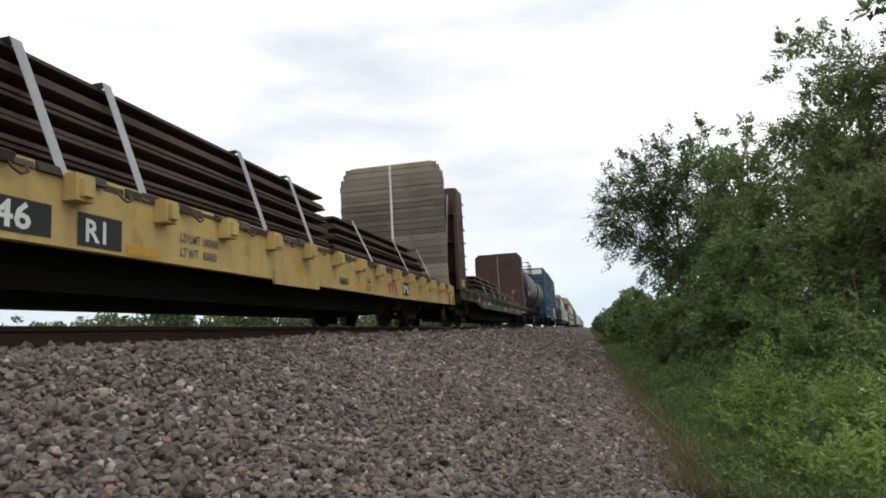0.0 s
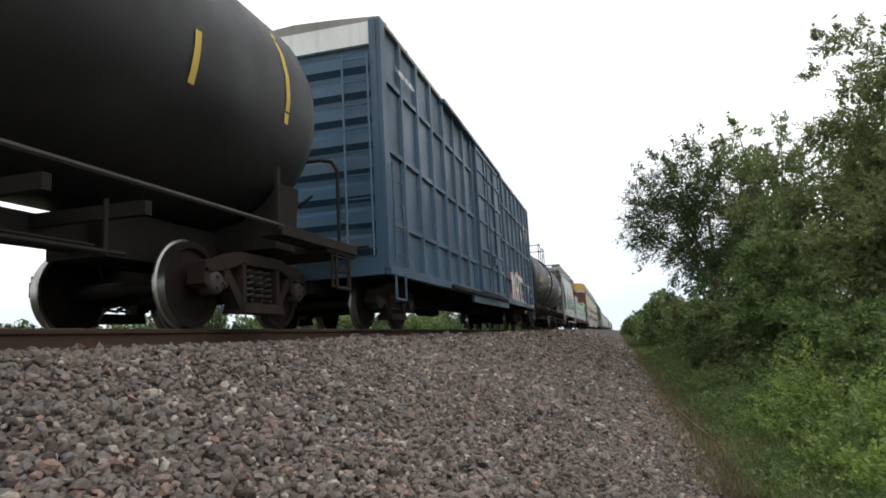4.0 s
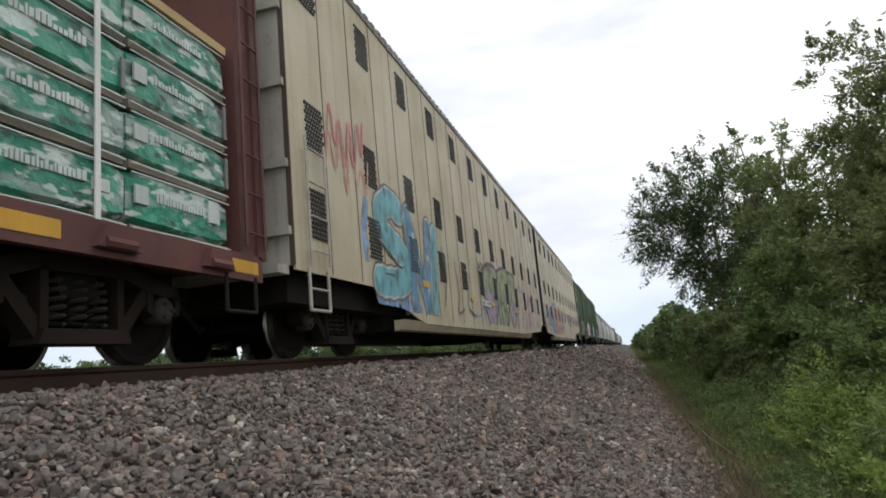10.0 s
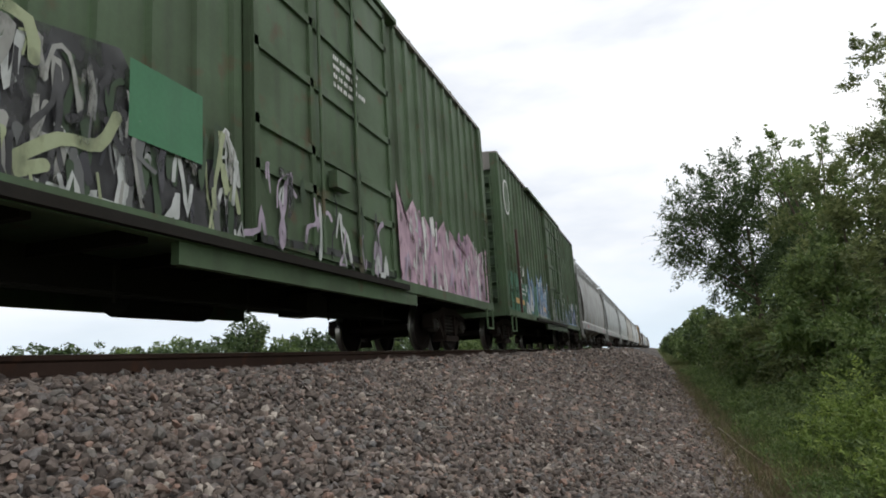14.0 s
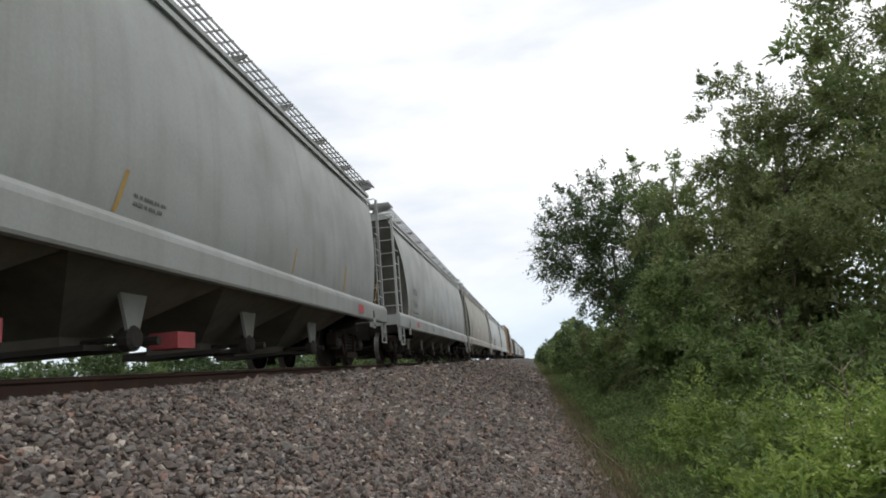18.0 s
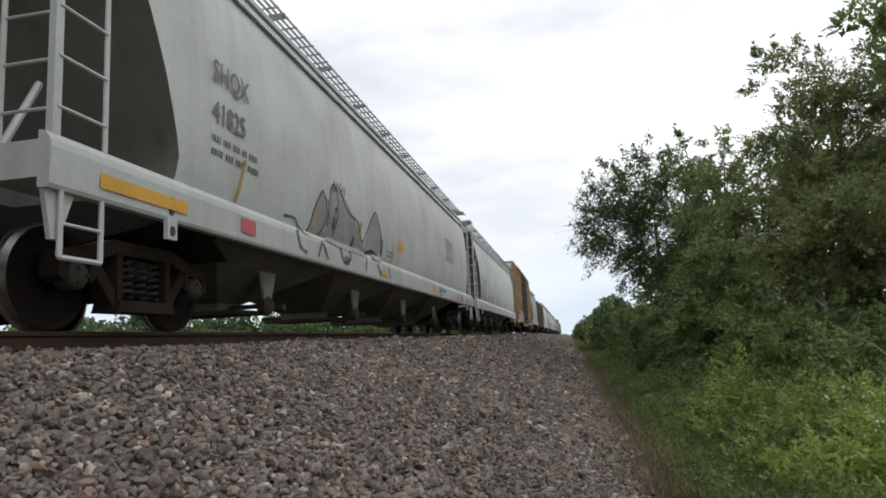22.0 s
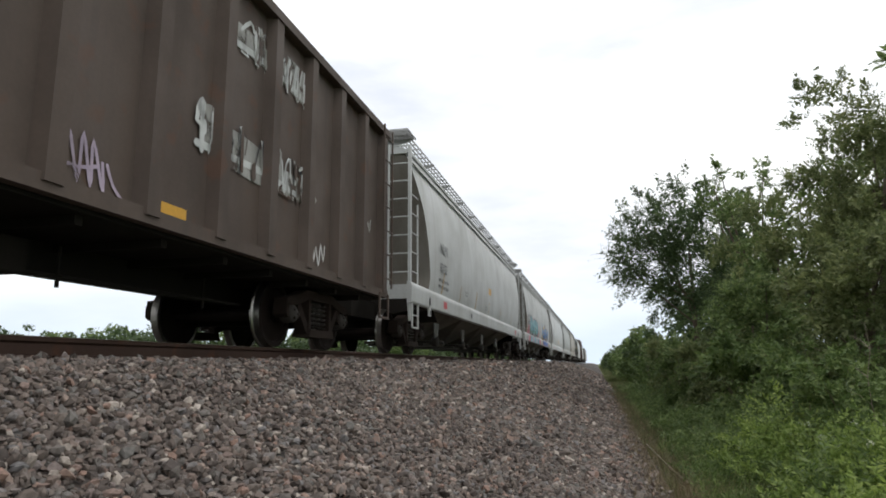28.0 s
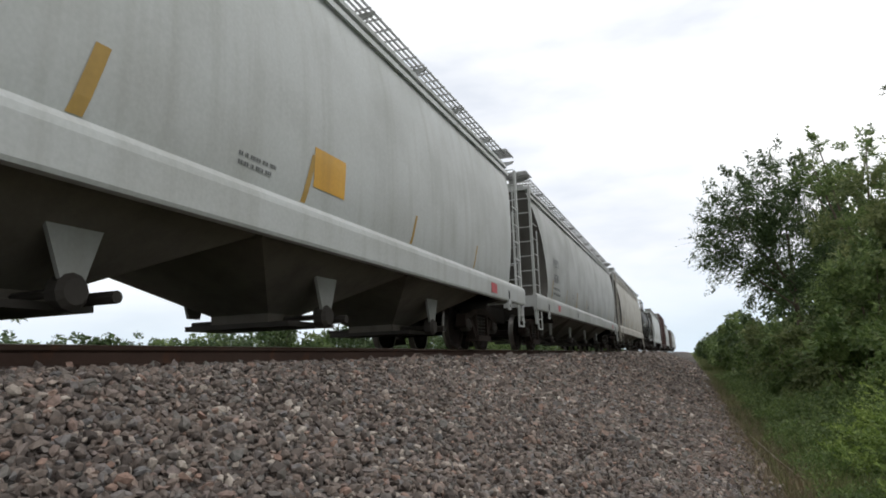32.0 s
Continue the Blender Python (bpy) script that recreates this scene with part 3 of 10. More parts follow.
def bank_material():
    """Crushed stone too far away to tell apart."""
    m, n, l, b = material("ballast_gravel_bed")
    co = n.new("ShaderNodeTexCoord").outputs["Object"]
    vo = n.new("ShaderNodeTexVoronoi")
    vo.inputs["Scale"].default_value = 19.0
    l.new(co, vo.inputs["Vector"])
    sep = n.new("ShaderNodeSeparateColor")
    l.new(vo.outputs["Color"], sep.inputs["Color"])
    r = ramp_node(n, STONE_STOPS)
    l.new(sep.outputs["Red"], r.inputs["Fac"])
    # shade in the gaps between stones, multiplied into their colour
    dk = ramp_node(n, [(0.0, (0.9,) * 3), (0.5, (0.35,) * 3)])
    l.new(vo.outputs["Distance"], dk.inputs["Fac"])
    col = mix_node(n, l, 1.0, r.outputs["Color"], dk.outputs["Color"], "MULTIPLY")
    big = noise_node(n, l, co, 0.7, 4.0)
    br = ramp_node(n, [(0.35, (0.82, 0.78, 0.76)), (0.7, (1.12, 1.08, 1.05))])
    l.new(big.outputs["Fac"], br.inputs["Fac"])
    l.new(mix_node(n, l, 1.0, col, br.outputs["Color"], "MULTIPLY"), b.inputs["Base Color"])
    b.inputs["Roughness"].default_value = 0.9
    bp = n.new("ShaderNodeBump")
    bp.inputs["Strength"].default_value, bp.inputs["Distance"].default_value = 0.9, 0.03
    bp.invert = True
    l.new(vo.outputs["Distance"], bp.inputs["Height"])
    l.new(bp.outputs["Normal"], b.inputs["Normal"])
    return m


def stone_material():
    m, n, l, b = material("crushed_ballast_stone")
    geo = n.new("ShaderNodeNewGeometry")
    r = ramp_node(n, STONE_STOPS)
    l.new(geo.outputs["Random Per Island"], r.inputs["Fac"])
    co = n.new("ShaderNodeTexCoord").outputs["Object"]
    g = noise_node(n, l, co, 60.0, 4.0)
    gr = ramp_node(n, [(0.3, (0.74,) * 3), (0.7, (1.26,) * 3)])
    l.new(g.outputs["Fac"], gr.inputs["Fac"])
    col = mix_node(n, l, 1.0, r.outputs["Color"], gr.outputs["Color"], "MULTIPLY")
    big = noise_node(n, l, co, 0.7, 4.0)
    br = ramp_node(n, [(0.35, (0.84, 0.80, 0.78)), (0.7, (1.12, 1.08, 1.05))])
    l.new(big.outputs["Fac"], br.inputs["Fac"])
    l.new(mix_node(n, l, 1.0, col, br.outputs["Color"], "MULTIPLY"), b.inputs["Base Color"])
    b.inputs["Roughness"].default_value = 0.85
    return m


def leaf_material(name, stops, through=0.35):
    """Leaves differ one by one in tone; some light shines through them."""
    m, n, l, b = material(name)
    geo = n.new("ShaderNodeNewGeometry")
    r = ramp_node(n, stops)
    l.new(geo.outputs["Random Per Island"], r.inputs["Fac"])
    co = n.new("ShaderNodeTexCoord").outputs["Object"]
    big = noise_node(n, l, co, 0.6, 3.0)
    br = ramp_node(n, [(0.35, (0.72, 0.76, 0.7)), (0.68, (1.18, 1.15, 1.05))])
    l.new(big.outputs["Fac"], br.inputs["Fac"])
    col = mix_node(n, l, 1.0, r.outputs["Color"], br.outputs["Color"], "MULTIPLY")
    l.new(col, b.inputs["Base Color"])
    b.inputs["Roughness"].default_value = 0.55
    tr = n.new("ShaderNodeBsdfTranslucent")
    l.new(col, tr.inputs["Color"])
    mx = n.new("ShaderNodeMixShader")
    mx.inputs["Fac"].default_value = through
    l.new(b.outputs["BSDF"], mx.inputs[1])
    l.new(tr.outputs["BSDF"], mx.inputs[2])
    l.new(mx.outputs["Shader"], n["Material Output"].inputs["Surface"])
    return m


STONE = stone_material()
LEAF_DARK = leaf_material("dark_green_leaves", [(0.0, (0.036, 0.066, 0.024)), (0.6, (0.070, 0.114, 0.041)), (1.0, (0.13, 0.18, 0.07))], 0.35)
LEAF_MID = leaf_material("mid_green_leaves", [(0.0, (0.0889, 0.1361, 0.0464)), (0.6, (0.1579, 0.2241, 0.0795)), (1.0, (0.2527, 0.3189, 0.1299))], 0.5)
LEAF_LIGHT = leaf_material("bright_green_weed_leaves", [(0.0, (0.15, 0.225, 0.055)), (0.6, (0.285, 0.385, 0.095)), (1.0, (0.42, 0.50, 0.17))], 0.5)
LEAF_SHRUB = leaf_material("shrub_leaves", [(0.0, (0.078, 0.127, 0.038)), (0.6, (0.150, 0.219, 0.068)), (1.0, (0.255, 0.322, 0.125))], 0.45)
LEAF_OLIVE = leaf_material("olive_green_leaves", [(0.0, (0.1032, 0.1343, 0.0525)), (0.6, (0.1823, 0.2179, 0.0889)), (1.0, (0.2653, 0.2919, 0.1409))], 0.5)
GRASS = leaf_material("grass_blades", [(0.0, (0.0840, 0.1107, 0.0382)), (0.6, (0.1470, 0.1737, 0.0668)), (1.0, (0.2424, 0.2348, 0.1278))])
DRYGRASS = leaf_material("dry_grass_blades", [(0.0, (0.13, 0.10, 0.065)), (0.6, (0.2, 0.155, 0.10)), (1.0, (0.30, 0.25, 0.16))])
BLOSSOM = leaf_material("small_white_flowers", [(0.0, (0.5, 0.52, 0.42)), (1.0, (0.75, 0.76, 0.68))])
PALEBARK = paint("pale_dry_stem_bark", (0.24, 0.20, 0.16), (0.10, 0.08, 0.06), 0.5, 0.9, 0.3, bump=0.3)
BARK = paint("grey_brown_bark", (0.13, 0.10, 0.075), (0.05, 0.04, 0.03), 0.6, 0.9, 0.4, bump=0.6)
RUSTRAIL = paint("rusty_brown_rail", (0.060, 0.036, 0.027), (0.03, 0.021, 0.017), 0.5, 0.85, 0.1, rust=0.4, gloss=0.2)
RAILHEAD = paint("worn_bright_railhead", (0.42, 0.40, 0.38), (0.2, 0.17, 0.14), 0.3, 0.3, 0.1, metal=1.0, bump=0.0)

s = Shape()
N = 24
xs = [-1600 + 3200 * k / N for k in range(N + 1)]
for a, b in zip(xs, xs[1:]):
    for c, d in zip(xs, xs[1:]):
        s.face([(a, c, 0), (b, c, 0), (b, d, 0), (a, d, 0)])
g = new("ground", s.mesh("ground", ground_material()))
tagged(g, "flat green grass field reaching the horizon", "ground", kind="structure")

LEFT_TOE = 2 * TRACK - TOE
s = Shape()
prof = [(LEFT_TOE, -0.05), (2 * TRACK - SHOULDER, RAIL - 0.235), (TRACK - 0.82, RAIL - 0.21), (TRACK - 0.62, RAIL - 0.24), (TRACK + 0.62, RAIL - 0.24),
        (TRACK + 0.82, RAIL - 0.21), (SHOULDER, RAIL - 0.235), (SHOULDER + 0.35, RAIL - 0.33), (TOE, -0.05)]
s.prism(prof, -60, 900)
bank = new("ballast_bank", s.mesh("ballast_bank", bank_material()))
tagged(bank, "sloping grey-brown crushed stone ballast bank under the track", "ballast", kind="structure")


def rail_profile(cx):
    h = [(0.075, 0), (0.075, 0.012), (0.012, 0.035), (0.010, 0.125), (0.036, 0.142), (0.037, 0.172), (0.028, 0.18)]
    return [(cx + a, RAIL - 0.18 + z) for a, z in h] + [(cx - a, RAIL - 0.18 + z) for a, z in reversed(h)]


for side in (-1, 1):
    cx = TRACK + side * 0.7545
    rail = tagged(new("rail"), "rusty brown steel rail with a worn bright head", "rail", "rails of the track", "structure")
    body = Shape()
    y = -60.0
    while y < 880:
        step = 11.9 if y < 120 else 60.0
        body.prism(rail_profile(cx), y, y + step - 0.006)
        y += step
    part("rail_body", body, RUSTRAIL, rail)
    head = Shape().box(cx - 0.026, cx + 0.026, -60, 880, RAIL - 0.001, RAIL + 0.003)
    part("running_surface", head, RAILHEAD, rail)
    sp = Shape()
    for k in range(90):
        yy = -4 + k * 0.495
        sp.box(cx - 0.17, cx + 0.17, yy - 0.09, yy + 0.09, RAIL - 0.198, RAIL - 0.18)
        for dx in (-0.09, 0.09):
            sp.box(cx + dx - 0.012, cx + dx + 0.012, yy - 0.02, yy + 0.02, RAIL - 0.18, RAIL - 0.150)
    tagged(part("tie_plates", sp, RUSTRAIL, rail, "rusty tie plates and spikes"), kind="stuff")


def big_mesh(name, verts, faces, mat, counts=3):
    """A mesh from arrays; all faces have the same number of corners."""
    me = bpy.data.meshes.new(name)
    nf = len(faces)
    me.vertices.add(len(verts))
    me.vertices.foreach_set("co", np.ascontiguousarray(verts, dtype=np.float32).ravel())
    me.loops.add(nf * counts)
    me.loops.foreach_set("vertex_index", np.ascontiguousarray(faces, dtype=np.int32).ravel())
    me.polygons.add(nf)
    me.polygons.foreach_set("loop_start", np.arange(0, nf * counts, counts, dtype=np.int32))
    me.update(calc_edges=True)
    me.materials.append(mat)
    return me


def stone_shapes(rng, n, fine):
    """Angular broken stones: a pushed and flattened twenty-faced lump, or a cube with cut corners where they lie farther off."""
    out = []
    if fine:
        g = (1 + 5 ** 0.5) / 2
        base = np.array([(-1, g, 0), (1, g, 0), (-1, -g, 0), (1, -g, 0), (0, -1, g), (0, 1, g), (0, -1, -g), (0, 1, -g), (g, 0, -1), (g, 0, 1), (-g, 0, -1), (-g, 0, 1)]) / 1.75
        f = np.array([(0, 11, 5), (0, 5, 1), (0, 1, 7), (0, 7, 10), (0, 10, 11), (1, 5, 9), (5, 11, 4), (11, 10, 2), (10, 7, 6), (7, 1, 8),
                      (3, 9, 4), (3, 4, 2), (3, 2, 6), (3, 6, 8), (3, 8, 9), (4, 9, 5), (2, 4, 11), (6, 2, 10), (8, 6, 7), (9, 8, 1)])
    else:
        base = np.array([(x, y, z) for x in (-1, 1) for y in (-1, 1) for z in (-1, 1)], float) * 0.92
        f = np.array([(0, 1, 3), (0, 3, 2), (4, 6, 7), (4, 7, 5), (0, 4, 5), (0, 5, 1), (2, 3, 7), (2, 7, 6), (0, 2, 6), (0, 6, 4), (1, 5, 7), (1, 7, 3)])
    for _ in range(n):
        v = base * rng.uniform(0.68, 1.06, (len(base), 3))
        for _ in range(6 if fine else 2):
            d = rng.normal(size=3)
            d /= np.linalg.norm(d)
            cut = rng.uniform(0.30, 0.62)
            over = np.maximum(0, v @ d - cut)
            v = v - over[:, None] * d
        v *= np.array([rng.uniform(0.95, 1.4), rng.uniform(0.75, 1.0), rng.uniform(0.55, 0.9)])
        out.append(v * 0.5)
    return out, f


def turns(rng, n):
    """Stones lie mostly flat: any heading, tilted a little or a lot."""
    q = np.zeros((n, 4))
    head, tilt, way = rng.uniform(0, math.pi, n), np.abs(rng.normal(0, 0.8, n)) / 2, rng.uniform(0, 2 * math.pi, n)
    q[:, 0], q[:, 3] = np.cos(head) * np.cos(tilt), np.sin(head) * np.cos(tilt)
    q[:, 1], q[:, 2] = np.sin(tilt) * np.cos(way), np.sin(tilt) * np.sin(way)
    q /= np.linalg.norm(q, axis=1, keepdims=True)
    w, x, y, z = q.T
    return np.stack([np.stack([1 - 2 * (y * y + z * z), 2 * (x * y - z * w), 2 * (x * z + y * w)], -1),
                     np.stack([2 * (x * y + z * w), 1 - 2 * (x * x + z * z), 2 * (y * z - x * w)], -1),
                     np.stack([2 * (x * z - y * w), 2 * (y * z + x * w), 1 - 2 * (x * x + y * y)], -1)], 1)


def scatter_stones(name, x0, x1, y0, y1, count, size, seed, fine=False):
    rng = np.random.default_rng(seed)
    shapes, f = stone_shapes(rng, 32, fine)
    x, y = rng.uniform(x0, x1, count), rng.uniform(y0, y1, count)
    p = np.array(prof)
    z = np.interp(x, p[:, 0], p[:, 1])
    sz = size * rng.lognormal(0, 0.24, count)
    z = z + rng.uniform(-0.25, 0.5, count) * sz
    R = turns(rng, count)
    base = np.array(shapes)[rng.integers(0, 32, count)] * sz[:, None, None]
    v = np.einsum("nij,nkj->nki", R, base) + np.stack([x, y, z], -1)[:, None, :]
    faces = (f[None] + len(shapes[0]) * np.arange(count)[:, None, None]).reshape(-1, 3)
    me = big_mesh(name, v.reshape(-1, 3), faces, STONE)
    me.shade_flat()
    ob = new(name, me)
    return tagged(ob, "loose crushed ballast stones in grey, brown and pinkish tones", "gravel", kind="stuff")


scatter_stones("ballast_stones", -4.12, 1.18, 0.5, 8.0, 52000, 0.062, 1, True)
scatter_stones("ballast_stones", -4.12, 1.15, 8.0, 18.0, 42000, 0.068, 2)
scatter_stones("ballast_stones", -4.12, 1.1, 18.0, 40.0, 30000, 0.092, 4)
scatter_stones("ballast_stones", -4.12, 1.1, 40.0, 95.0, 18000, 0.16, 5)
scatter_stones("ballast_stones", -4.12, 1.18, -6.0, 0.5, 6000, 0.09, 6)
scatter_stones("ballast_stones", -5.7, -4.35, -3.0, 30.0, 6000, 0.06, 3)

# ---- rolling stock: shared parts ----
CACHE, WHEELS, MOVERS = {}, [], []


def cached(key, build):
    if key not in CACHE:
        CACHE[key] = build()
    return CACHE[key]


def wheelset_mesh():
    s = Shape()
    s.tube((-0.98, 0, 0), (0.98, 0, 0), 0.085, 12)
    for k in (-1, 1):
        s.mat = 0
        s.lathe([(k * 0.70, 0.10), (k * 0.72, 0.20), (k * 0.745, 0.36), (k * 0.70, 0.40), (k * 0.685, 0.43)], n=28)
        s.lathe([(k * 0.80, 0.10), (k * 0.79, 0.20), (k * 0.775, 0.36), (k * 0.815, 0.385), (k * 0.82, 0.43)], n=28)
        s.mat = 1
        s.lathe([(k * 0.685, 0.43), (k * 0.69, 0.478), (k * 0.715, 0.482), (k * 0.73, 0.459), (k * 0.815, 0.452)], n=28)
        s.mat = 0
        s.lathe([(k * 0.815, 0.452), (k * 0.822, 0.445), (k * 0.82, 0.43)], n=28)
    return s.mesh("wheelset", [WHEEL, TREAD], 35)


def side_frame_mesh():
    """Three-piece truck side: arched top chord, diagonals, bottom tie and jaws over the bearings."""
    s = Shape()
    for x0, x1 in ((-0.10, 0.10),):
        s.prism([(-1.08, 0.56), (-1.08, 0.67), (-0.72, 0.74), (-0.45, 0.83), (0.45, 0.83), (0.72, 0.74), (1.08, 0.67), (1.08, 0.56), (0.72, 0.60), (0.42, 0.70), (-0.42, 0.70), (-0.72, 0.60)], x0, x1, "x")
        for k in (-1, 1):
            s.prism([(k * 0.78, 0.63), (k * 0.66, 0.66), (k * 0.30, 0.24), (k * 0.42, 0.20)], x0 + 0.02, x1 - 0.02, "x")
            s.prism([(k * 0.40, 0.26), (k * 0.33, 0.26), (k * 0.33, 0.72), (k * 0.40, 0.72)], x0, x1, "x")
            s.prism([(k * 1.10, 0.44), (k * 1.03, 0.40), (k * 1.03, 0.60), (k * 1.10, 0.60)], x0, x1, "x")
            s.prism([(k * 0.75, 0.40), (k * 0.68, 0.44), (k * 0.68, 0.62), (k * 0.75, 0.62)], x0, x1, "x")
        s.prism([(-0.44, 0.16), (0.44, 0.16), (0.40, 0.27), (-0.40, 0.27)], x0 - 0.04, x1 + 0.04, "x")
    return s.mesh("side_frame", CAST)


def spring_mesh():
    """One coil spring of thick round wire."""
    s = Shape()
    rings = []
    for k in range(5 * 9 + 1):
        a, z = 2 * math.pi * k / 9, 0.30 + 0.34 * k / 45
        c, d = math.cos(a), math.sin(a)
        rings.append([((0.07 + 0.018 * math.cos(b * math.pi / 2)) * c, (0.07 + 0.018 * math.cos(b * math.pi / 2)) * d, z + 0.018 * math.sin(b * math.pi / 2)) for b in range(4)])
    s.rings(rings)
    return s.mesh("spring", CAPSTEEL, 50)


def cap_mesh():
    s = Shape()
    s.lathe([(-0.09, 0.09), (-0.085, 0.125), (0.06, 0.125), (0.09, 0.10), (0.10, 0.05), (0.10, 0.001)], n=14)
    for k in range(3):
        a = 2 * math.pi * k / 3
        s.tube((0.09, 0.065 * math.cos(a), 0.065 * math.sin(a)), (0.12, 0.065 * math.cos(a), 0.065 * math.sin(a)), 0.018, 6)
    return s.mesh("bearing_cap", CAPSTEEL, 40)


def bolster_mesh():
    s = Shape()
    s.prism([(-1.05, 0.52), (-0.9, 0.42), (0.9, 0.42), (1.05, 0.52), (1.0, 0.72), (0.45, 0.82), (-0.45, 0.82), (-1.0, 0.72)], -0.19, 0.19)
    for k in (-1, 1):
        s.box(-0.85, 0.85, k * 0.42 - 0.05, k * 0.42 + 0.05, 0.33, 0.45)
        s.box(-0.98, -0.86, k * 0.40, k * 0.50, 0.30, 0.52)
        s.box(0.86, 0.98, k * 0.40, k * 0.50, 0.30, 0.52)
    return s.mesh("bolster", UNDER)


def truck(car, y):
    t = part("truck", cached("bolster", bolster_mesh), None, car)
    t.location = (0, y, 0)
    for k in (-1, 1):
        f = part("side_frame", cached("side", side_frame_mesh), None, t)
        f.location = (k * 0.99, 0, 0)
        for sy in (-0.2, 0.0, 0.2):
            g = part("spring", cached("spring", spring_mesh), None, t)
            g.location = (k * 1.0, sy, 0)
        for e in (-1, 1):
            c = part("bearing_cap", cached("cap", cap_mesh), None, t)
            c.matrix_basis = pose(k * 1.02, e * 0.89, 0.457, 0, 0, 0 if k > 0 else 180)
    for e in (-1, 1):
        w = part("wheelset", cached("wheelset", wheelset_mesh), None, t, "rusty wheels with polished treads on one axle")
        w.matrix_parent_inverse = pose(0, e * 0.89, 0.457)
        WHEELS.append(w)


def coupler_mesh():
    s = Shape()
    s.box(-0.09, 0.09, -0.55, 0.0, 0.78, 0.95)
    s.prism([(-0.16, 0.0), (0.14, 0.0), (0.17, 0.16), (0.06, 0.28), (0.02, 0.16), (-0.10, 0.14), (-0.16, 0.22)], 0.70, 1.02, "z")
    s.rod([(0.25, -0.25, 0.8), (0.27, 0.05, 0.55), (0.22, 0.35, 0.38), (0.12, 0.55, 0.45)], 0.03, 6)
    return s.mesh("coupler", UNDER)


def ends(car, half, width=1.45, z=1.0, trucks=None):
    """Couplers, trucks and the brake gear under the floor, alike on all cars."""
    for k in (-1, 1):
        c = part("coupler", cached("coupler", coupler_mesh), None, car)
        c.matrix_basis = pose(0, k * (half + 0.28), 0, 0, 0, 0 if k > 0 else 180)
    for y in trucks or (-half + 1.8, half - 1.8):
        truck(car, y)


def center_sill(car, half, z0=0.72, z1=1.02, w=0.38):
    s = Shape().box(-w / 2, w / 2, -half, half, z0, z1)
    for k in range(int(half)):
        for y in (k + 0.5, -k - 0.5):
            part("crossbearer", Shape().box(-1.35, 1.35, y - 0.04, y + 0.04, z1 - 0.14, z1 - 0.02), UNDER, car)
    part("center_sill", s, UNDER, car)


def brake_rods(car, half, z=0.52):
    s = Shape()
    s.tube((0.55, -half + 3.2, z), (0.55, half - 3.2, z + 0.05), 0.02)
    s.tube((0.15, -half + 3.4, z + 0.12), (0.15, half - 3.4, z + 0.1), 0.016)
    for k in range(5):
        y = -half + 4 + k * (2 * half - 8) / 4
        s.tube((0.55, y, z - 0.06), (0.55, y, 0.8), 0.018)
    s.tube((-0.5, -0.9, 0.66), (-0.5, 0.5, 0.66), 0.2, 12)
    s.box(0.2, 0.65, 1.2, 1.75, 0.50, 0.78)
    part("brake_rigging", s, UNDER, car)


def stirrup(car, y, x, z0, mat, w=0.42, drop=0.5):
    s = Shape()
    s.rod([(x, y - w / 2, z0), (x, y - w / 2, z0 - drop), (x, y + w / 2, z0 - drop), (x, y + w / 2, z0)], 0.022, 6)
    if drop > 0.45:
        s.tube((x, y - w / 2, z0 - drop * 0.5), (x, y + w / 2, z0 - drop * 0.5), 0.016)
    part("stirrup_step", s, mat, car)


def ladder(car, y, x, z0, z1, mat, w=0.45, step=0.42, along="y", r=0.02):
    s = Shape()
    def at(d, z):
        return (x, y + d, z) if along == "y" else (x + d, y, z)
    for d in (-w / 2, w / 2):
        s.tube(at(d, z0), at(d, z1), r)
    z = z0 + 0.15
    while z < z1:
        s.tube(at(-w / 2, z), at(w / 2, z), 0.014)
        z += step
    part("ladder", s, mat, car)


def carload(kind, label, f, r, group="cars of the freight train"):
    """An empty at the car's middle on the rail; f and r are its ends along the track at the start."""
    car = thing(kind, label, "rail car", group)
    MOVERS.append((car, (f + r) / 2))
    return car, (r - f) / 2


def movable(name, label, category, s, group=""):
    ob = thing(name, label, category, group)
    MOVERS.append((ob, s))
    return ob

# ---- covered hoppers ----
SIDE = [(1.28, 1.50), (1.5, 1.555), (1.9, 1.59), (2.4, 1.60), (2.9, 1.58), (3.4, 1.53), (3.8, 1.46), (4.1, 1.38), (4.25, 1.31)]


def side_x(z):
    for (za, xa), (zb, xb) in zip(SIDE, SIDE[1:]):
        if z <= zb:
            return xa + (xb - xa) * max(0, z - za) / (zb - za)
    return SIDE[-1][1]


def curved(y, z, off):
    if z < 1.36:
        return (1.612 + off, y, max(z, 0.99))
    return (side_x(z) + off, y, z)


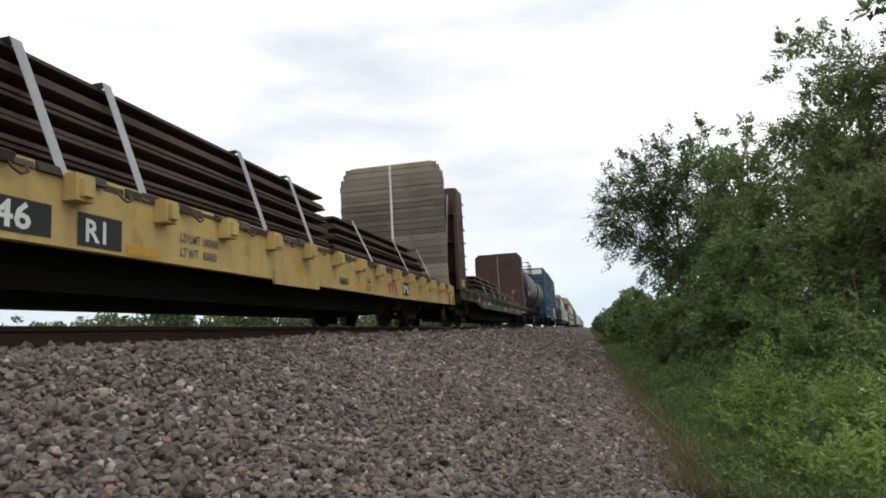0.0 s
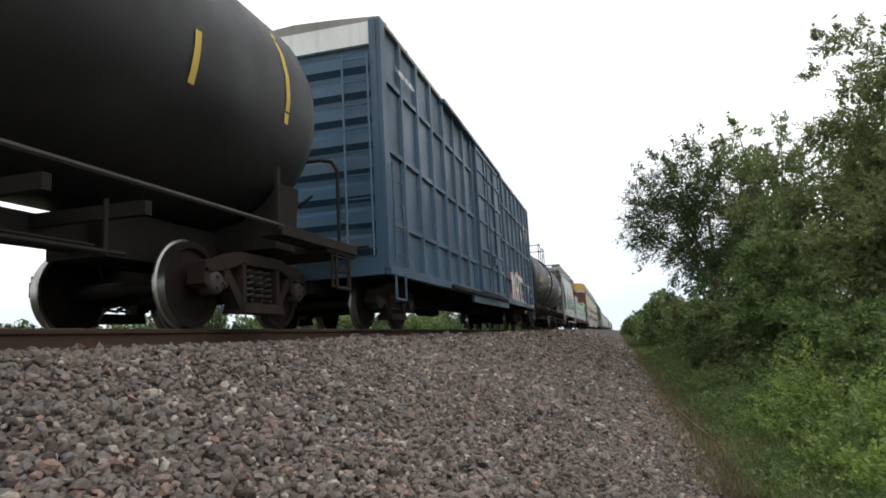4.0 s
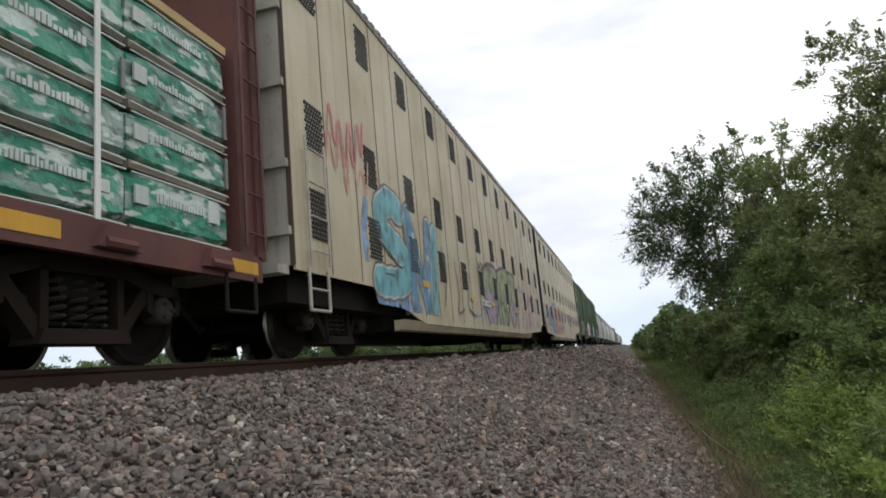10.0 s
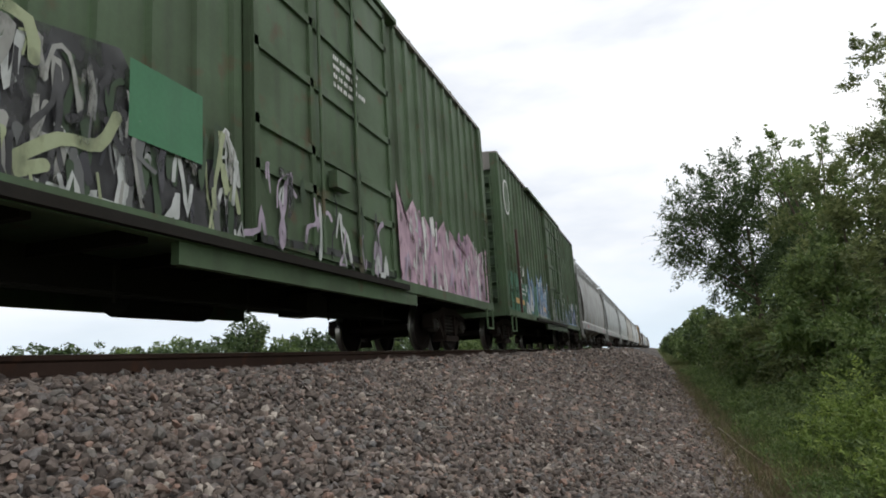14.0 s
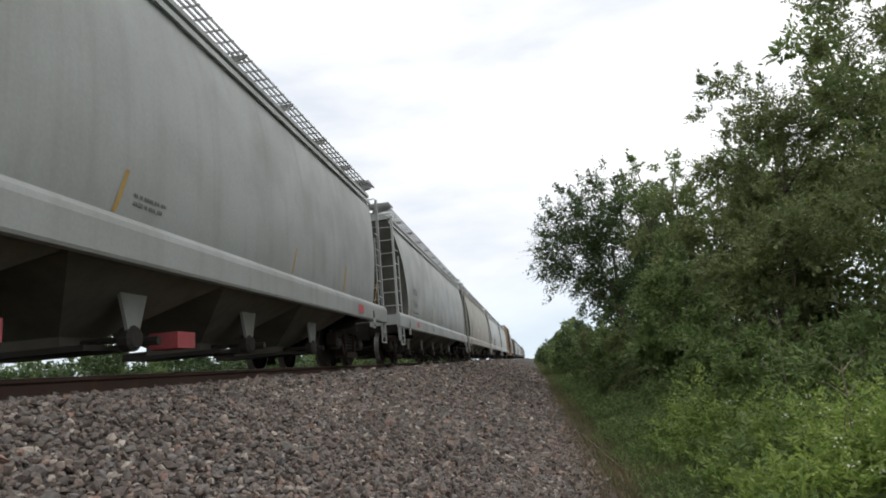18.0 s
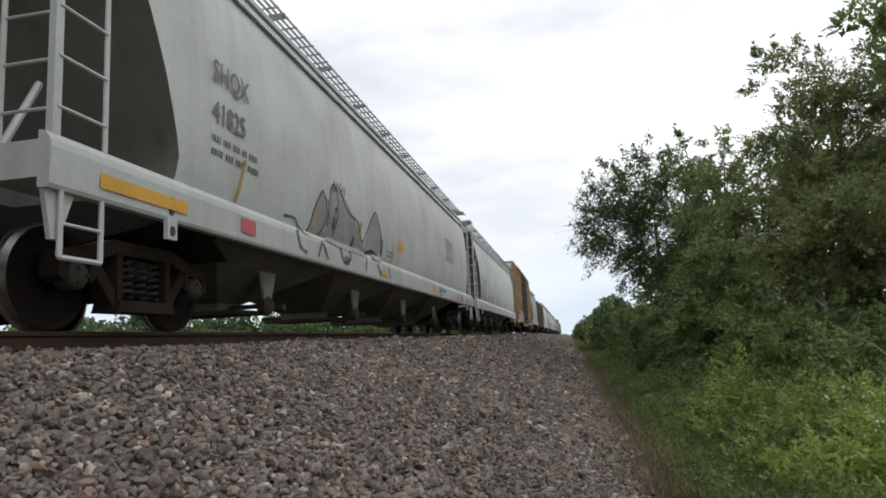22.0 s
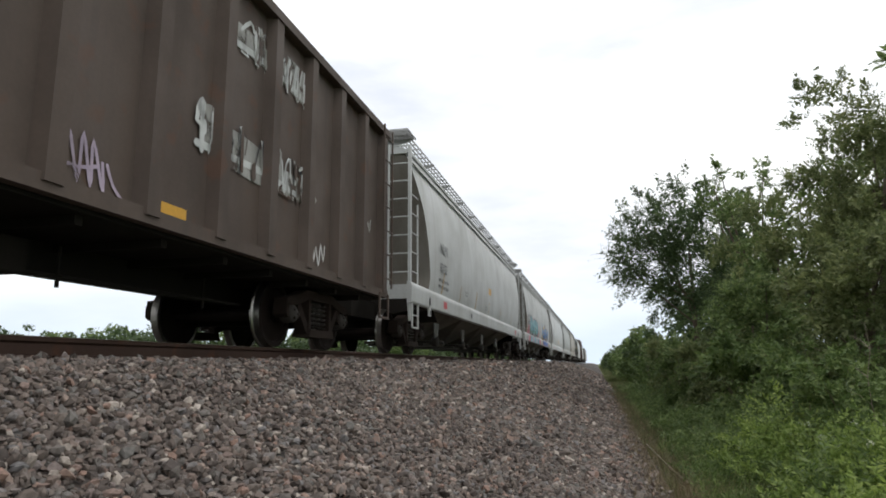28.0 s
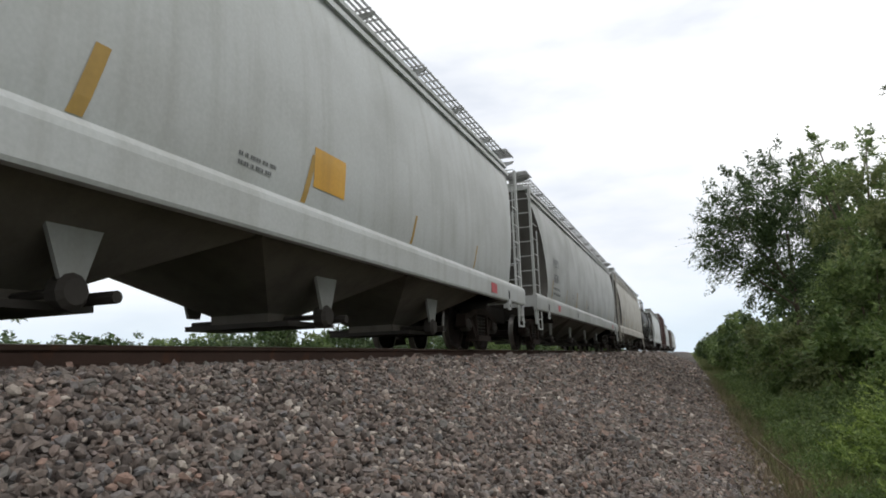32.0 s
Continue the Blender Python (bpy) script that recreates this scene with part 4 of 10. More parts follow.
def hopper(f, r, mat, label, bays=4, walk_mat=GALV, open_end=1.75, stripe=AMBER, sill=None, placard=True, light=None, slope=None, stripes=None, rear_end=1.25):
    """A covered hopper with bulging sides, raked ends, corner posts, ladders, roof walks and outlet funnels."""
    car, h = carload("covered_hopper", label, f, r)
    def inset(z, e=-1):
        t = (z - 1.28) / (4.25 - 1.28)
        wide = open_end if e < 0 else rear_end
        return 0.42 + (wide - 0.42) * (1 - t) ** 0.75 * (0.86 + 0.14 * min(1, t / 0.13)) if t < 0.62 else 0.42 + (wide - 0.42) * 0.484 * max(0, (1 - t) / 0.38) ** 1.3
    zs = [SIDE[0][0] + (SIDE[-1][0] - SIDE[0][0]) * k / 16 for k in range(17)]
    for k in (-1, 1):
        s = Shape()
        for z in zs:
            for u in range(9):
                y = -h + inset(z) + (2 * h - inset(z) - inset(z, 1)) * u / 8
                s.v.append((k * side_x(z), y, z))
        for a in range(16):
            for u in range(8):
                s.f.append((a * 9 + u, a * 9 + u + 1, (a + 1) * 9 + u + 1, (a + 1) * 9 + u))
                s.m.append(0)
        part("side_sheet", s, mat, car, "", 50)
    for e in (-1, 1):
        s = Shape()
        for za, zb in zip(zs, zs[1:]):
            ya, yb = e * (h - inset(za, e)), e * (h - inset(zb, e))
            s.face([(-side_x(za), ya, za), (side_x(za), ya, za), (side_x(zb), yb, zb), (-side_x(zb), yb, zb)])
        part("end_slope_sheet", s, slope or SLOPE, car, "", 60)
    s = Shape()
    ye = h - 0.38
    s.prism([(1.36, 4.2), (1.38, 4.27), (1.30, 4.32), (0.75, 4.46), (0, 4.52), (-0.75, 4.46), (-1.30, 4.32), (-1.38, 4.27), (-1.36, 4.2)], -ye, ye)
    part("roof", s, mat, car)
    s = Shape()
    for k in (-1, 1):
        s.prism([(k * 1.43, 4.02), (k * 1.46, 4.02), (k * 1.44, 4.12), (k * 1.41, 4.12)], -ye, ye)
        s.prism([(k * 1.37, 4.22), (k * 1.42, 4.22), (k * 1.42, 4.29), (k * 1.37, 4.29)], -ye, ye)
    part("eave_rib", s, mat, car)
    for k in (-1, 1):
        s = Shape()
        z0 = 0.98
        s.prism([(k * 1.50, z0), (k * 1.585, z0), (k * 1.60, z0 + 0.03), (k * 1.61, z0 + 0.30), (k * 1.60, z0 + 0.36), (k * 1.555, z0 + 0.42), (k * 1.50, z0 + 0.43)], -h, h)
        part("side_sill", s, sill or mat, car)
    # end platforms, sills and posts
    for e in (-1, 1):
        for k in (-1, 1):
            xa, xb = min(k * 0.72, k * 1.5), max(k * 0.72, k * 1.5)
            s = Shape().box(xa, xb, min(e * h, e * (h - 0.06)), max(e * h, e * (h - 0.06)), 1.06, 1.34)
            part("end_beam", s, sill or mat, car)
            s = Shape().box(xa, xb, min(e * (h - 0.06), e * (h - 1.0)), max(e * (h - 0.06), e * (h - 1.0)), 1.16, 1.2)
            part("end_platform", s, sill or mat, car)
            s = Shape().box(k * 0.76 - 0.04, k * 0.76 + 0.04, e * (h - 0.09) - 0.03, e * (h - 0.09) + 0.03, 1.2, 2.75)
            part("rail_post", s, mat, car)
        s = Shape().prism([(0.17 * math.cos(a * math.pi / 6) - 0.62, e * (h - 0.55) + 0.17 * math.sin(a * math.pi / 6)) for a in range(12)], 1.22, 3.4, "z")
        part("air_reservoir", s, mat, car, "", 40)
        for k in (-1, 1):
            s = Shape()
            s.box(k * 1.53 - 0.03, k * 1.53 + 0.03, e * (h - 0.10) - 0.04, e * (h - 0.10) + 0.04, 1.3, 4.22)
            part("corner_post", s, mat, car)
            s = Shape()
            s.tube((k * 1.55, e * (h - 0.62), 1.3), (k * 1.55, e * (h - 0.62), 3.1), 0.022)
            for j in range(5):
                s.tube((k * 1.56, e * (h - 0.10), 1.62 + j * 0.40), (k * 1.56, e * (h - 0.62), 1.62 + j * 0.40), 0.014)
            part("side_ladder", s, mat, car)
            s = Shape()
            s.tube((k * 1.08, e * (h - 0.08), 1.2), (k * 1.08, e * (h - 0.08), 4.3), 0.022)
            for j in range(8):
                s.tube((k * 1.08, e * (h - 0.08), 1.6 + j * 0.38), (k * 1.5, e * (h - 0.08), 1.6 + j * 0.38), 0.014)
            part("end_ladder", s, mat, car)
            stirrup(car, e * (h - 0.36), k * 1.57, 0.99, sill or mat)
            s = Shape()
            s.prism([(e * (h - 0.02), 0.99), (e * (h - 0.32), 0.99), (e * (h - 0.18), 0.62), (e * (h - 0.10), 0.62)], k * 1.50, k * 1.54, "x")
            part("corner_gusset", s, sill or mat, car)
        s = Shape()
        s.tube((-1.08, e * (h - 0.05), 2.15), (1.08, e * (h - 0.05), 2.15), 0.018)
        part("end_railing", s, mat, car)
        s = Shape().rod([(-0.45, e * (h - 0.35), 1.2), (-0.45, e * (h - 0.35), 2.6), (0.2, e * (h - 0.55), 3.2)], 0.05)
        part("end_brace", s, mat, car)
        s = Shape().tube((0.5, e * (h - 0.5), 1.25), (0.5, e * (h - 1.05), 2.3), 0.035)
        part("brake_stand", s, mat, car)
        s = Shape()
        for a in range(9):
            s.box(-1.5, 1.5, e * (h - 0.04 - a * 0.075) - 0.008, e * (h - 0.04 - a * 0.075) + 0.008, 4.58, 4.62)
        for a in range(5):
            s.box(-1.5 + a * 0.75 - 0.01, -1.5 + a * 0.75 + 0.01, min(e * h, e * (h - 0.66)), max(e * h, e * (h - 0.66)), 4.57, 4.60)
        tagged(part("end_roof_walk", s, walk_mat, car), kind="stuff")
    for k in (-1, 1):
        s = Shape()
        for a in range(7):
            x = k * (0.88 + a * 0.085)
            s.box(x - 0.010, x + 0.010, -h + 0.3, h - 0.3, 4.585, 4.62)
        for y in range(int(2 * h / 0.32)):
            yy = -h + 0.4 + y * 0.32
            s.box(min(k * 0.86, k * 1.42), max(k * 0.86, k * 1.42), yy - 0.007, yy + 0.007, 4.59, 4.615)
        part("roof_walk", s, walk_mat, car, "open steel grating roof walk")
        s = Shape()
        for y in range(int(2 * h / 1.9) + 1):
            yy = -h + 0.6 + y * 1.9
            s.prism([(k * 0.88, 4.44), (k * 0.94, 4.42), (k * 1.40, 4.53), (k * 1.44, 4.585), (k * 0.88, 4.585)], yy - 0.02, yy + 0.02)
        part("walk_bracket", s, walk_mat, car)
    s = Shape()
    s.box(-0.36, 0.36, -h + 1.4, h - 1.4, 4.50, 4.62)
    part("hatch_cover", s, mat, car)
    # outlet funnels
    lo, hi = -h + 2.7, h - 2.7
    pitch = (hi - lo) / bays
    for b in range(bays):
        c = lo + pitch * (b + 0.5)
        s = Shape()
        def ring(hx, hy, z):
            return [(-hx, c - hy, z), (hx, c - hy, z), (hx, c + hy, z), (-hx, c + hy, z)]
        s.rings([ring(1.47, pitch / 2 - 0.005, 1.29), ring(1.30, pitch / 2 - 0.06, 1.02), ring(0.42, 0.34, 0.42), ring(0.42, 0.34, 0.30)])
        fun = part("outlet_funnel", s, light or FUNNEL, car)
        g = Shape()
        g.box(-0.75, 0.75, c - 0.42, c + 0.42, 0.25, 0.31)
        g.tube((-1.0, c, 0.36), (1.05, c, 0.36), 0.035)
        g.lathe([(0.90, 0.001), (0.90, 0.13), (1.02, 0.14), (1.06, 0.10), (1.06, 0.001)], (c, 0.36), 12)
        g.tube((0.75, c + 0.3, 0.34), (1.12, c + 0.3, 0.34), 0.05, 8)
        part("outlet_gate", g, CAPSTEEL, fun)
        for k in (-1, 1):
            g = Shape()
            g.prism([(c - 0.30, 1.0), (c + 0.30, 1.0), (c + 0.10, 0.44), (c - 0.10, 0.44)], min(k * 0.98, k * 1.02), max(k * 0.98, k * 1.02), "x")
            part("outlet_bracket", g, light or HOPPER_DULL, fun, "pale triangular bracket over the outlet")
    # stub sills and slope hoppers over the trucks
    for e in (-1, 1):
        ya, yb = e * (h - 2.75), e * (h - 1.9)
        s = Shape().face([(-1.45, ya, 0.75), (1.45, ya, 0.75), (1.45, yb, 1.28), (-1.45, yb, 1.28)])
        part("shear_plate", s, UNDER, car)
        s = Shape().box(-0.3, 0.3, min(e * (h - 3.2), e * (h - 0.08)), max(e * (h - 3.2), e * (h - 0.08)), 0.75, 1.14)
        part("stub_sill", s, UNDER, car)
        yc = e * (h - 1.8)
        s = Shape().prism([(-1.48, 1.28), (-1.48, 1.0), (-0.5, 0.84), (0.5, 0.84), (1.48, 1.0), (1.48, 1.28)], yc - 0.28, yc + 0.28)
        part("body_bolster", s, UNDER, car)
        s = Shape().tube((-0.95, e * (h - 0.75), 0.82), (-0.95, e * (h - 1.35), 0.82), 0.17, 12).box(-1.3, -0.4, e * (h - 0.5) - 0.04, e * (h - 0.5) + 0.04, 0.62, 1.16)
        part("brake_cylinder", s, UNDER, car)
    ends(car, h)
    # sill holes and amber rain stripes
    for e in (-1, 1):
        s = Shape()
        y = e * (h - 1.45)
        s.prism([(y - 0.05 * math.cos(a * math.pi / 6), 1.12 + 0.09 * math.sin(a * math.pi / 6)) for a in range(12)], 1.6, 1.613, "x")
        part("jacking_hole", s, BLACK, car)
        pad = part("jacking_pad", Shape().box(1.575, 1.617, y - 0.075, y + 0.075, 0.80, 1.01), sill or mat, car, "pale jacking pad with a round hole")
        s = Shape().prism([(y + 0.042 * math.cos(a * math.pi / 5), 0.88 + 0.05 * math.sin(a * math.pi / 5)) for a in range(10)], 1.616, 1.621, "x")
        part("pad_hole", s, BLACK, pad)
    if stripe:
        for y, w in stripes or ((-7.7, 0.10), (-5.4, 0.08), (-3.4, 0.14), (-1.15, 0.08), (3.3, 0.07), (6.1, 0.12), (h - 1.05, 0.10)):
            if abs(y) < h - 0.8:
                patch(car, "amber_stripe", y, y + w * 0.7, 1.42, 1.95 if w > 0.09 else 1.85, stripe, surf=curved, lean=0.15, label="faded amber reflective stripe")
    if placard:
        patch(car, "red_placard", -h + 2.75, -h + 3.1, 1.08, 1.25, RED_TAG, x=1.615)
        patch(car, "black_data_plate", -h + 6.2, -h + 6.45, 1.08, 1.22, MARK_GREY, x=1.615)
        patch(car, "red_placard", h - 2.8, h - 2.4, 1.06, 1.25, RED_TAG, x=1.615)
    return car, h


def marks(car, h, code, number, y=2.42, z=2.12, size=0.30, mat=MARK_GREY, bars_at=True):
    sign(code, size, -h + y, z, mat, car, x=1.615)
    sign(number, size, -h + y, z - size * 1.35, mat, car, x=1.613)
    if bars_at:
        bars(car, -h + y, z - size * 2.0, 1.2, 2, 0.15, mat, seed=len(number), surf=curved)
    bars(car, -h + 5.6, 1.75, 0.4, 2, 0.09, mat, seed=5, surf=curved)
    bars(car, -h + 9.0, 1.62, 0.5, 2, 0.08, mat, seed=6, surf=curved)


# ---- tank cars ----
def tank(f, r, label, text, number, detail, band, text_y=2.3, text_z=2.2, first=(1.05, 1.8, 2.75), gap=0.45, trucks=None, rows=None):
    car, h = carload("tank_car", label, f, r)
    R, zc, hy = 1.53, 2.72, h - gap
    s = Shape()
    prof_y = [(-hy - 0.0, 0.02), (-hy + 0.04, 0.45), (-hy + 0.16, 0.9), (-hy + 0.36, 1.25), (-hy + 0.62, 1.46), (-hy + 0.85, R)]
    prof_y += [(-hy + 0.85 + (2 * hy - 1.7) * k / 6, R) for k in range(1, 6)]
    prof_y += [(-y, q) for y, q in reversed(prof_y[:6])]
    s.rings([[(q * math.cos(2 * math.pi * a / 40), y, zc + q * math.sin(2 * math.pi * a / 40)) for a in range(40)] for y, q in prof_y])
    part("tank_shell", s, TANK_BLACK, car, "", 40)
    def on_tank(y, z, off):
        q = max(-0.98, min(0.98, (z - zc) / R))
        return ((R + off) * math.sqrt(1 - q * q), y, zc + (R + off) * q)
    for y in (-1.0, 1.0):
        b = Shape()
        b.rings([[((R + d) * math.cos(2 * math.pi * a / 40), y + w, zc + (R + d) * math.sin(2 * math.pi * a / 40)) for a in range(40)] for w, d in ((-0.06, 0.0), (-0.06, 0.02), (0.06, 0.02), (0.06, 0.0))], caps=False)
        part("weld_band", b, TANK_BLACK, car)
    for k in (-1, 1):
        s = Shape()
        for ya, yb in ((-h, -h + 2.15), (h - 2.15, h)):
            s = Shape()
            s.prism([(k * 1.25, 1.0), (k * 1.55, 1.0), (k * 1.55, 1.12), (k * 1.52, 1.12), (k * 1.50, 1.05), (k * 1.25, 1.05)], ya, yb)
            part("side_walkway", s, UNDER, car)
        s = Shape().rod([(k * 1.53, -h + 2.1, 1.1), (k * 1.54, 0, 1.06), (k * 1.53, h - 2.1, 1.1)], 0.024, 6)
        part("side_handrail", s, CAPSTEEL, car, "thin steel rail along the foot of the tank")
        for ya in (-h + 2.2, h - 2.2):
            part("rail_stanchion", Shape().box(k * 1.53 - 0.02, k * 1.53 + 0.02, ya - 0.03, ya + 0.03, 1.05, 1.75), UNDER, car)
        for y in (-hy + 0.9, hy - 0.9):
            s = Shape()
            s.prism([(k * 0.2, 0.95), (k * 1.15, 0.95), (k * 1.22, 1.75), (k * 1.05, 1.55), (k * 0.7, 1.3), (k * 0.2, 1.22)], y - 0.25, y + 0.25)
            part("saddle", s, UNDER, car)
        for e in (-1, 1):
            s = Shape()
            for d in (0.25, 0.75):
                s.tube((k * 1.5, e * (h - d), 1.05), (k * 1.5, e * (h - d), 0.5), 0.02)
            for j in range(3):
                s.tube((k * 1.5, e * (h - 0.25), 0.52 + j * 0.2), (k * 1.5, e * (h - 0.75), 0.52 + j * 0.2), 0.016)
            part("corner_steps", s, UNDER, car)
        for e in (-1, 1):
            stirrup(car, e * (h - 0.45), k * 1.52, 1.0, UNDER)
    for e in (-1, 1):
        s = Shape()
        s.box(-1.52, 1.52, min(e * h, e * (h - 0.95)), max(e * h, e * (h - 0.95)), 0.95, 1.05)
        s.box(-0.35, 0.35, min(e * h, e * (h - 3.4)), max(e * h, e * (h - 3.4)), 0.72, 1.2)
        part("end_platform", s, UNDER, car)
        s = Shape()
        yy = e * (h - 0.05 - gap)
        s.rod([(-1.5, yy, 1.05), (-1.5, yy, 2.12), (-1.42, yy, 2.26), (-1.25, yy, 2.3), (1.25, yy, 2.3), (1.42, yy, 2.26), (1.5, yy, 2.12), (1.5, yy, 1.05)], 0.026, 7)
        part("end_handrail", s, UNDER, car)
        s = Shape().box(1.10, 1.26, e * (h - 0.42) - 0.08, e * (h - 0.42) + 0.08, 1.06, 1.24)
        part("valve_box", s, MARK_GREY, car, "pale grey valve box")
        s = Shape().rod([(-0.4, e * (h - 0.3), 1.05), (0.95, e * (h - 0.15), 1.9)], 0.02, 5)
        part("brace_rod", s, UNDER, car)
        s = Shape()
        dia = [(0.0, 0.15), (0.15, 0), (0, -0.15), (-0.15, 0)]
        s.prism([(0.45 + a * 0.9, 1.66 + b) for a, b in dia], e * (hy - 0.02), e * (hy + 0.0))
        part("hazard_placard", s, WHITE, car, "white diamond hazard placard")
    # manway, platform and rails on top
    s = Shape()
    s.prism([(0.42 * math.cos(a * math.pi / 10), 0.42 * math.sin(a * math.pi / 10)) for a in range(20)], zc + R - 0.1, zc + R + 0.28, "z")
    s.prism([(0.5 * math.cos(a * math.pi / 10), 0.5 * math.sin(a * math.pi / 10)) for a in range(20)], zc + R + 0.28, zc + R + 0.36, "z")
    for a in range(8):
        s.tube((0.46 * math.cos(a * 0.785), 0.46 * math.sin(a * 0.785), zc + R + 0.36), (0.46 * math.cos(a * 0.785), 0.46 * math.sin(a * 0.785), zc + R + 0.44), 0.03)
    s.tube((0, 0.8, zc + R - 0.05), (0, 0.8, zc + R + 0.4), 0.1, 10)
    part("manway", s, TANK_BLACK, car)
    s = Shape()
    for k in (-1, 1):
        s.box(min(k * 0.75, k * 1.15), max(k * 0.75, k * 1.15), -1.5, 1.5, zc + R - 0.47, zc + R - 0.41)
        for y in (-1.45, 1.45):
            s.tube((k * 1.05, y, zc + R - 0.75), (k * 1.1, y, zc + R - 0.42), 0.03)
    part("top_platform", s, UNDER, car)
    s = Shape()
    z0 = zc + R - 0.42
    for k in (-1, 1):
        x = k * 1.13
        s.rod([(x, -1.5, z0), (x, -1.5, z0 + 0.85), (x, -1.3, z0 + 1.0), (x, -0.55, z0 + 1.0), (x, -0.45, z0 + 0.85), (x, -0.45, z0)], 0.024)
        s.rod([(x, 0.5, z0), (x, 0.5, z0 + 0.95), (x, 1.5, z0 + 0.95), (x, 1.5, z0)], 0.024)
        s.tube((x, 0.5, z0 + 0.5), (x, 1.5, z0 + 0.5), 0.018)
    for y in (-1.5, 1.5):
        s.tube((-1.13, y, z0 + 0.9), (1.13, y, z0 + 0.9), 0.024)
    part("platform_rail", s, UNDER, car)
    s = Shape()
    for y in (-0.22, 0.22):
        pts = [on_tank(y, zc - 1.2 + 2.6 * j / 10, 0.09) for j in range(11)]
        s.rod([(1.58, y, 1.1)] + pts, 0.02)
    for j in range(8):
        p, q = on_tank(-0.22, zc - 0.9 + 2.2 * j / 7, 0.09), on_tank(0.22, zc - 0.9 + 2.2 * j / 7, 0.09)
        s.tube(p, q, 0.014)
    part("side_ladder", s, UNDER, car)
    s = Shape()
    s.tube((0.1, -0.2, 0.55), (0.1, -0.2, 1.2), 0.16, 12)
    s.box(-0.15, 0.35, -0.5, 0.1, 0.42, 0.6)
    for j in range(9):
        y = -4.2 + j * 1.05
        s.tube((1.2, y, 0.55), (1.2, y, 1.0), 0.02)
    s.tube((1.2, -4.4, 0.55), (1.2, 4.4, 0.58), 0.022)
    s.tube((0.9, -4.4, 0.68), (0.9, 4.4, 0.68), 0.016)
    s.tube((-1.2, -4.4, 0.55), (-1.2, 4.4, 0.58), 0.022)
    s.tube((0.9, -4.6, 0.95), (0.9, -3.6, 0.95), 0.17, 12)
    part("under_piping", s, UNDER, car)
    center_sill(car, h - 3.2, 0.8, 1.05, 0.3)
    ends(car, h, trucks=trucks)
    # lettering wrapped on the shell
    def wrap(text, size, y, z, mat):
        me = lettering(text, size, mat).copy()
        for v in me.vertices:
            v.co = on_tank(y + v.co.x * 0.85, z + v.co.y, 0.008)
        part("lettering", me, None, car)
    for w in detail:
        wrap(*w)
    wrap(text, number, -h + text_y, text_z, band)
    bars(car, -h + text_y + 0.4, text_z - 0.28, 1.8, 2, 0.15, band, seed=4, surf=on_tank)
    bars(car, -hy + 5.0, 2.3, 0.9, 2, 0.10, band, seed=3, surf=on_tank)
    for y, za, zb in rows or ((-hy + first[0], first[1], first[2]), (-hy + 4.2, 2.2, 2.75), (-hy + 6.6, 2.3, 2.9), (hy - 3.2, 2.2, 2.7), (hy - 1.5, 2.35, 3.5)):
        patch(car, "yellow_stripe", y, y + 0.09, za, zb, TANK_YELLOW, surf=on_tank, label="yellow reflective stripe")
    return car, h, on_tank


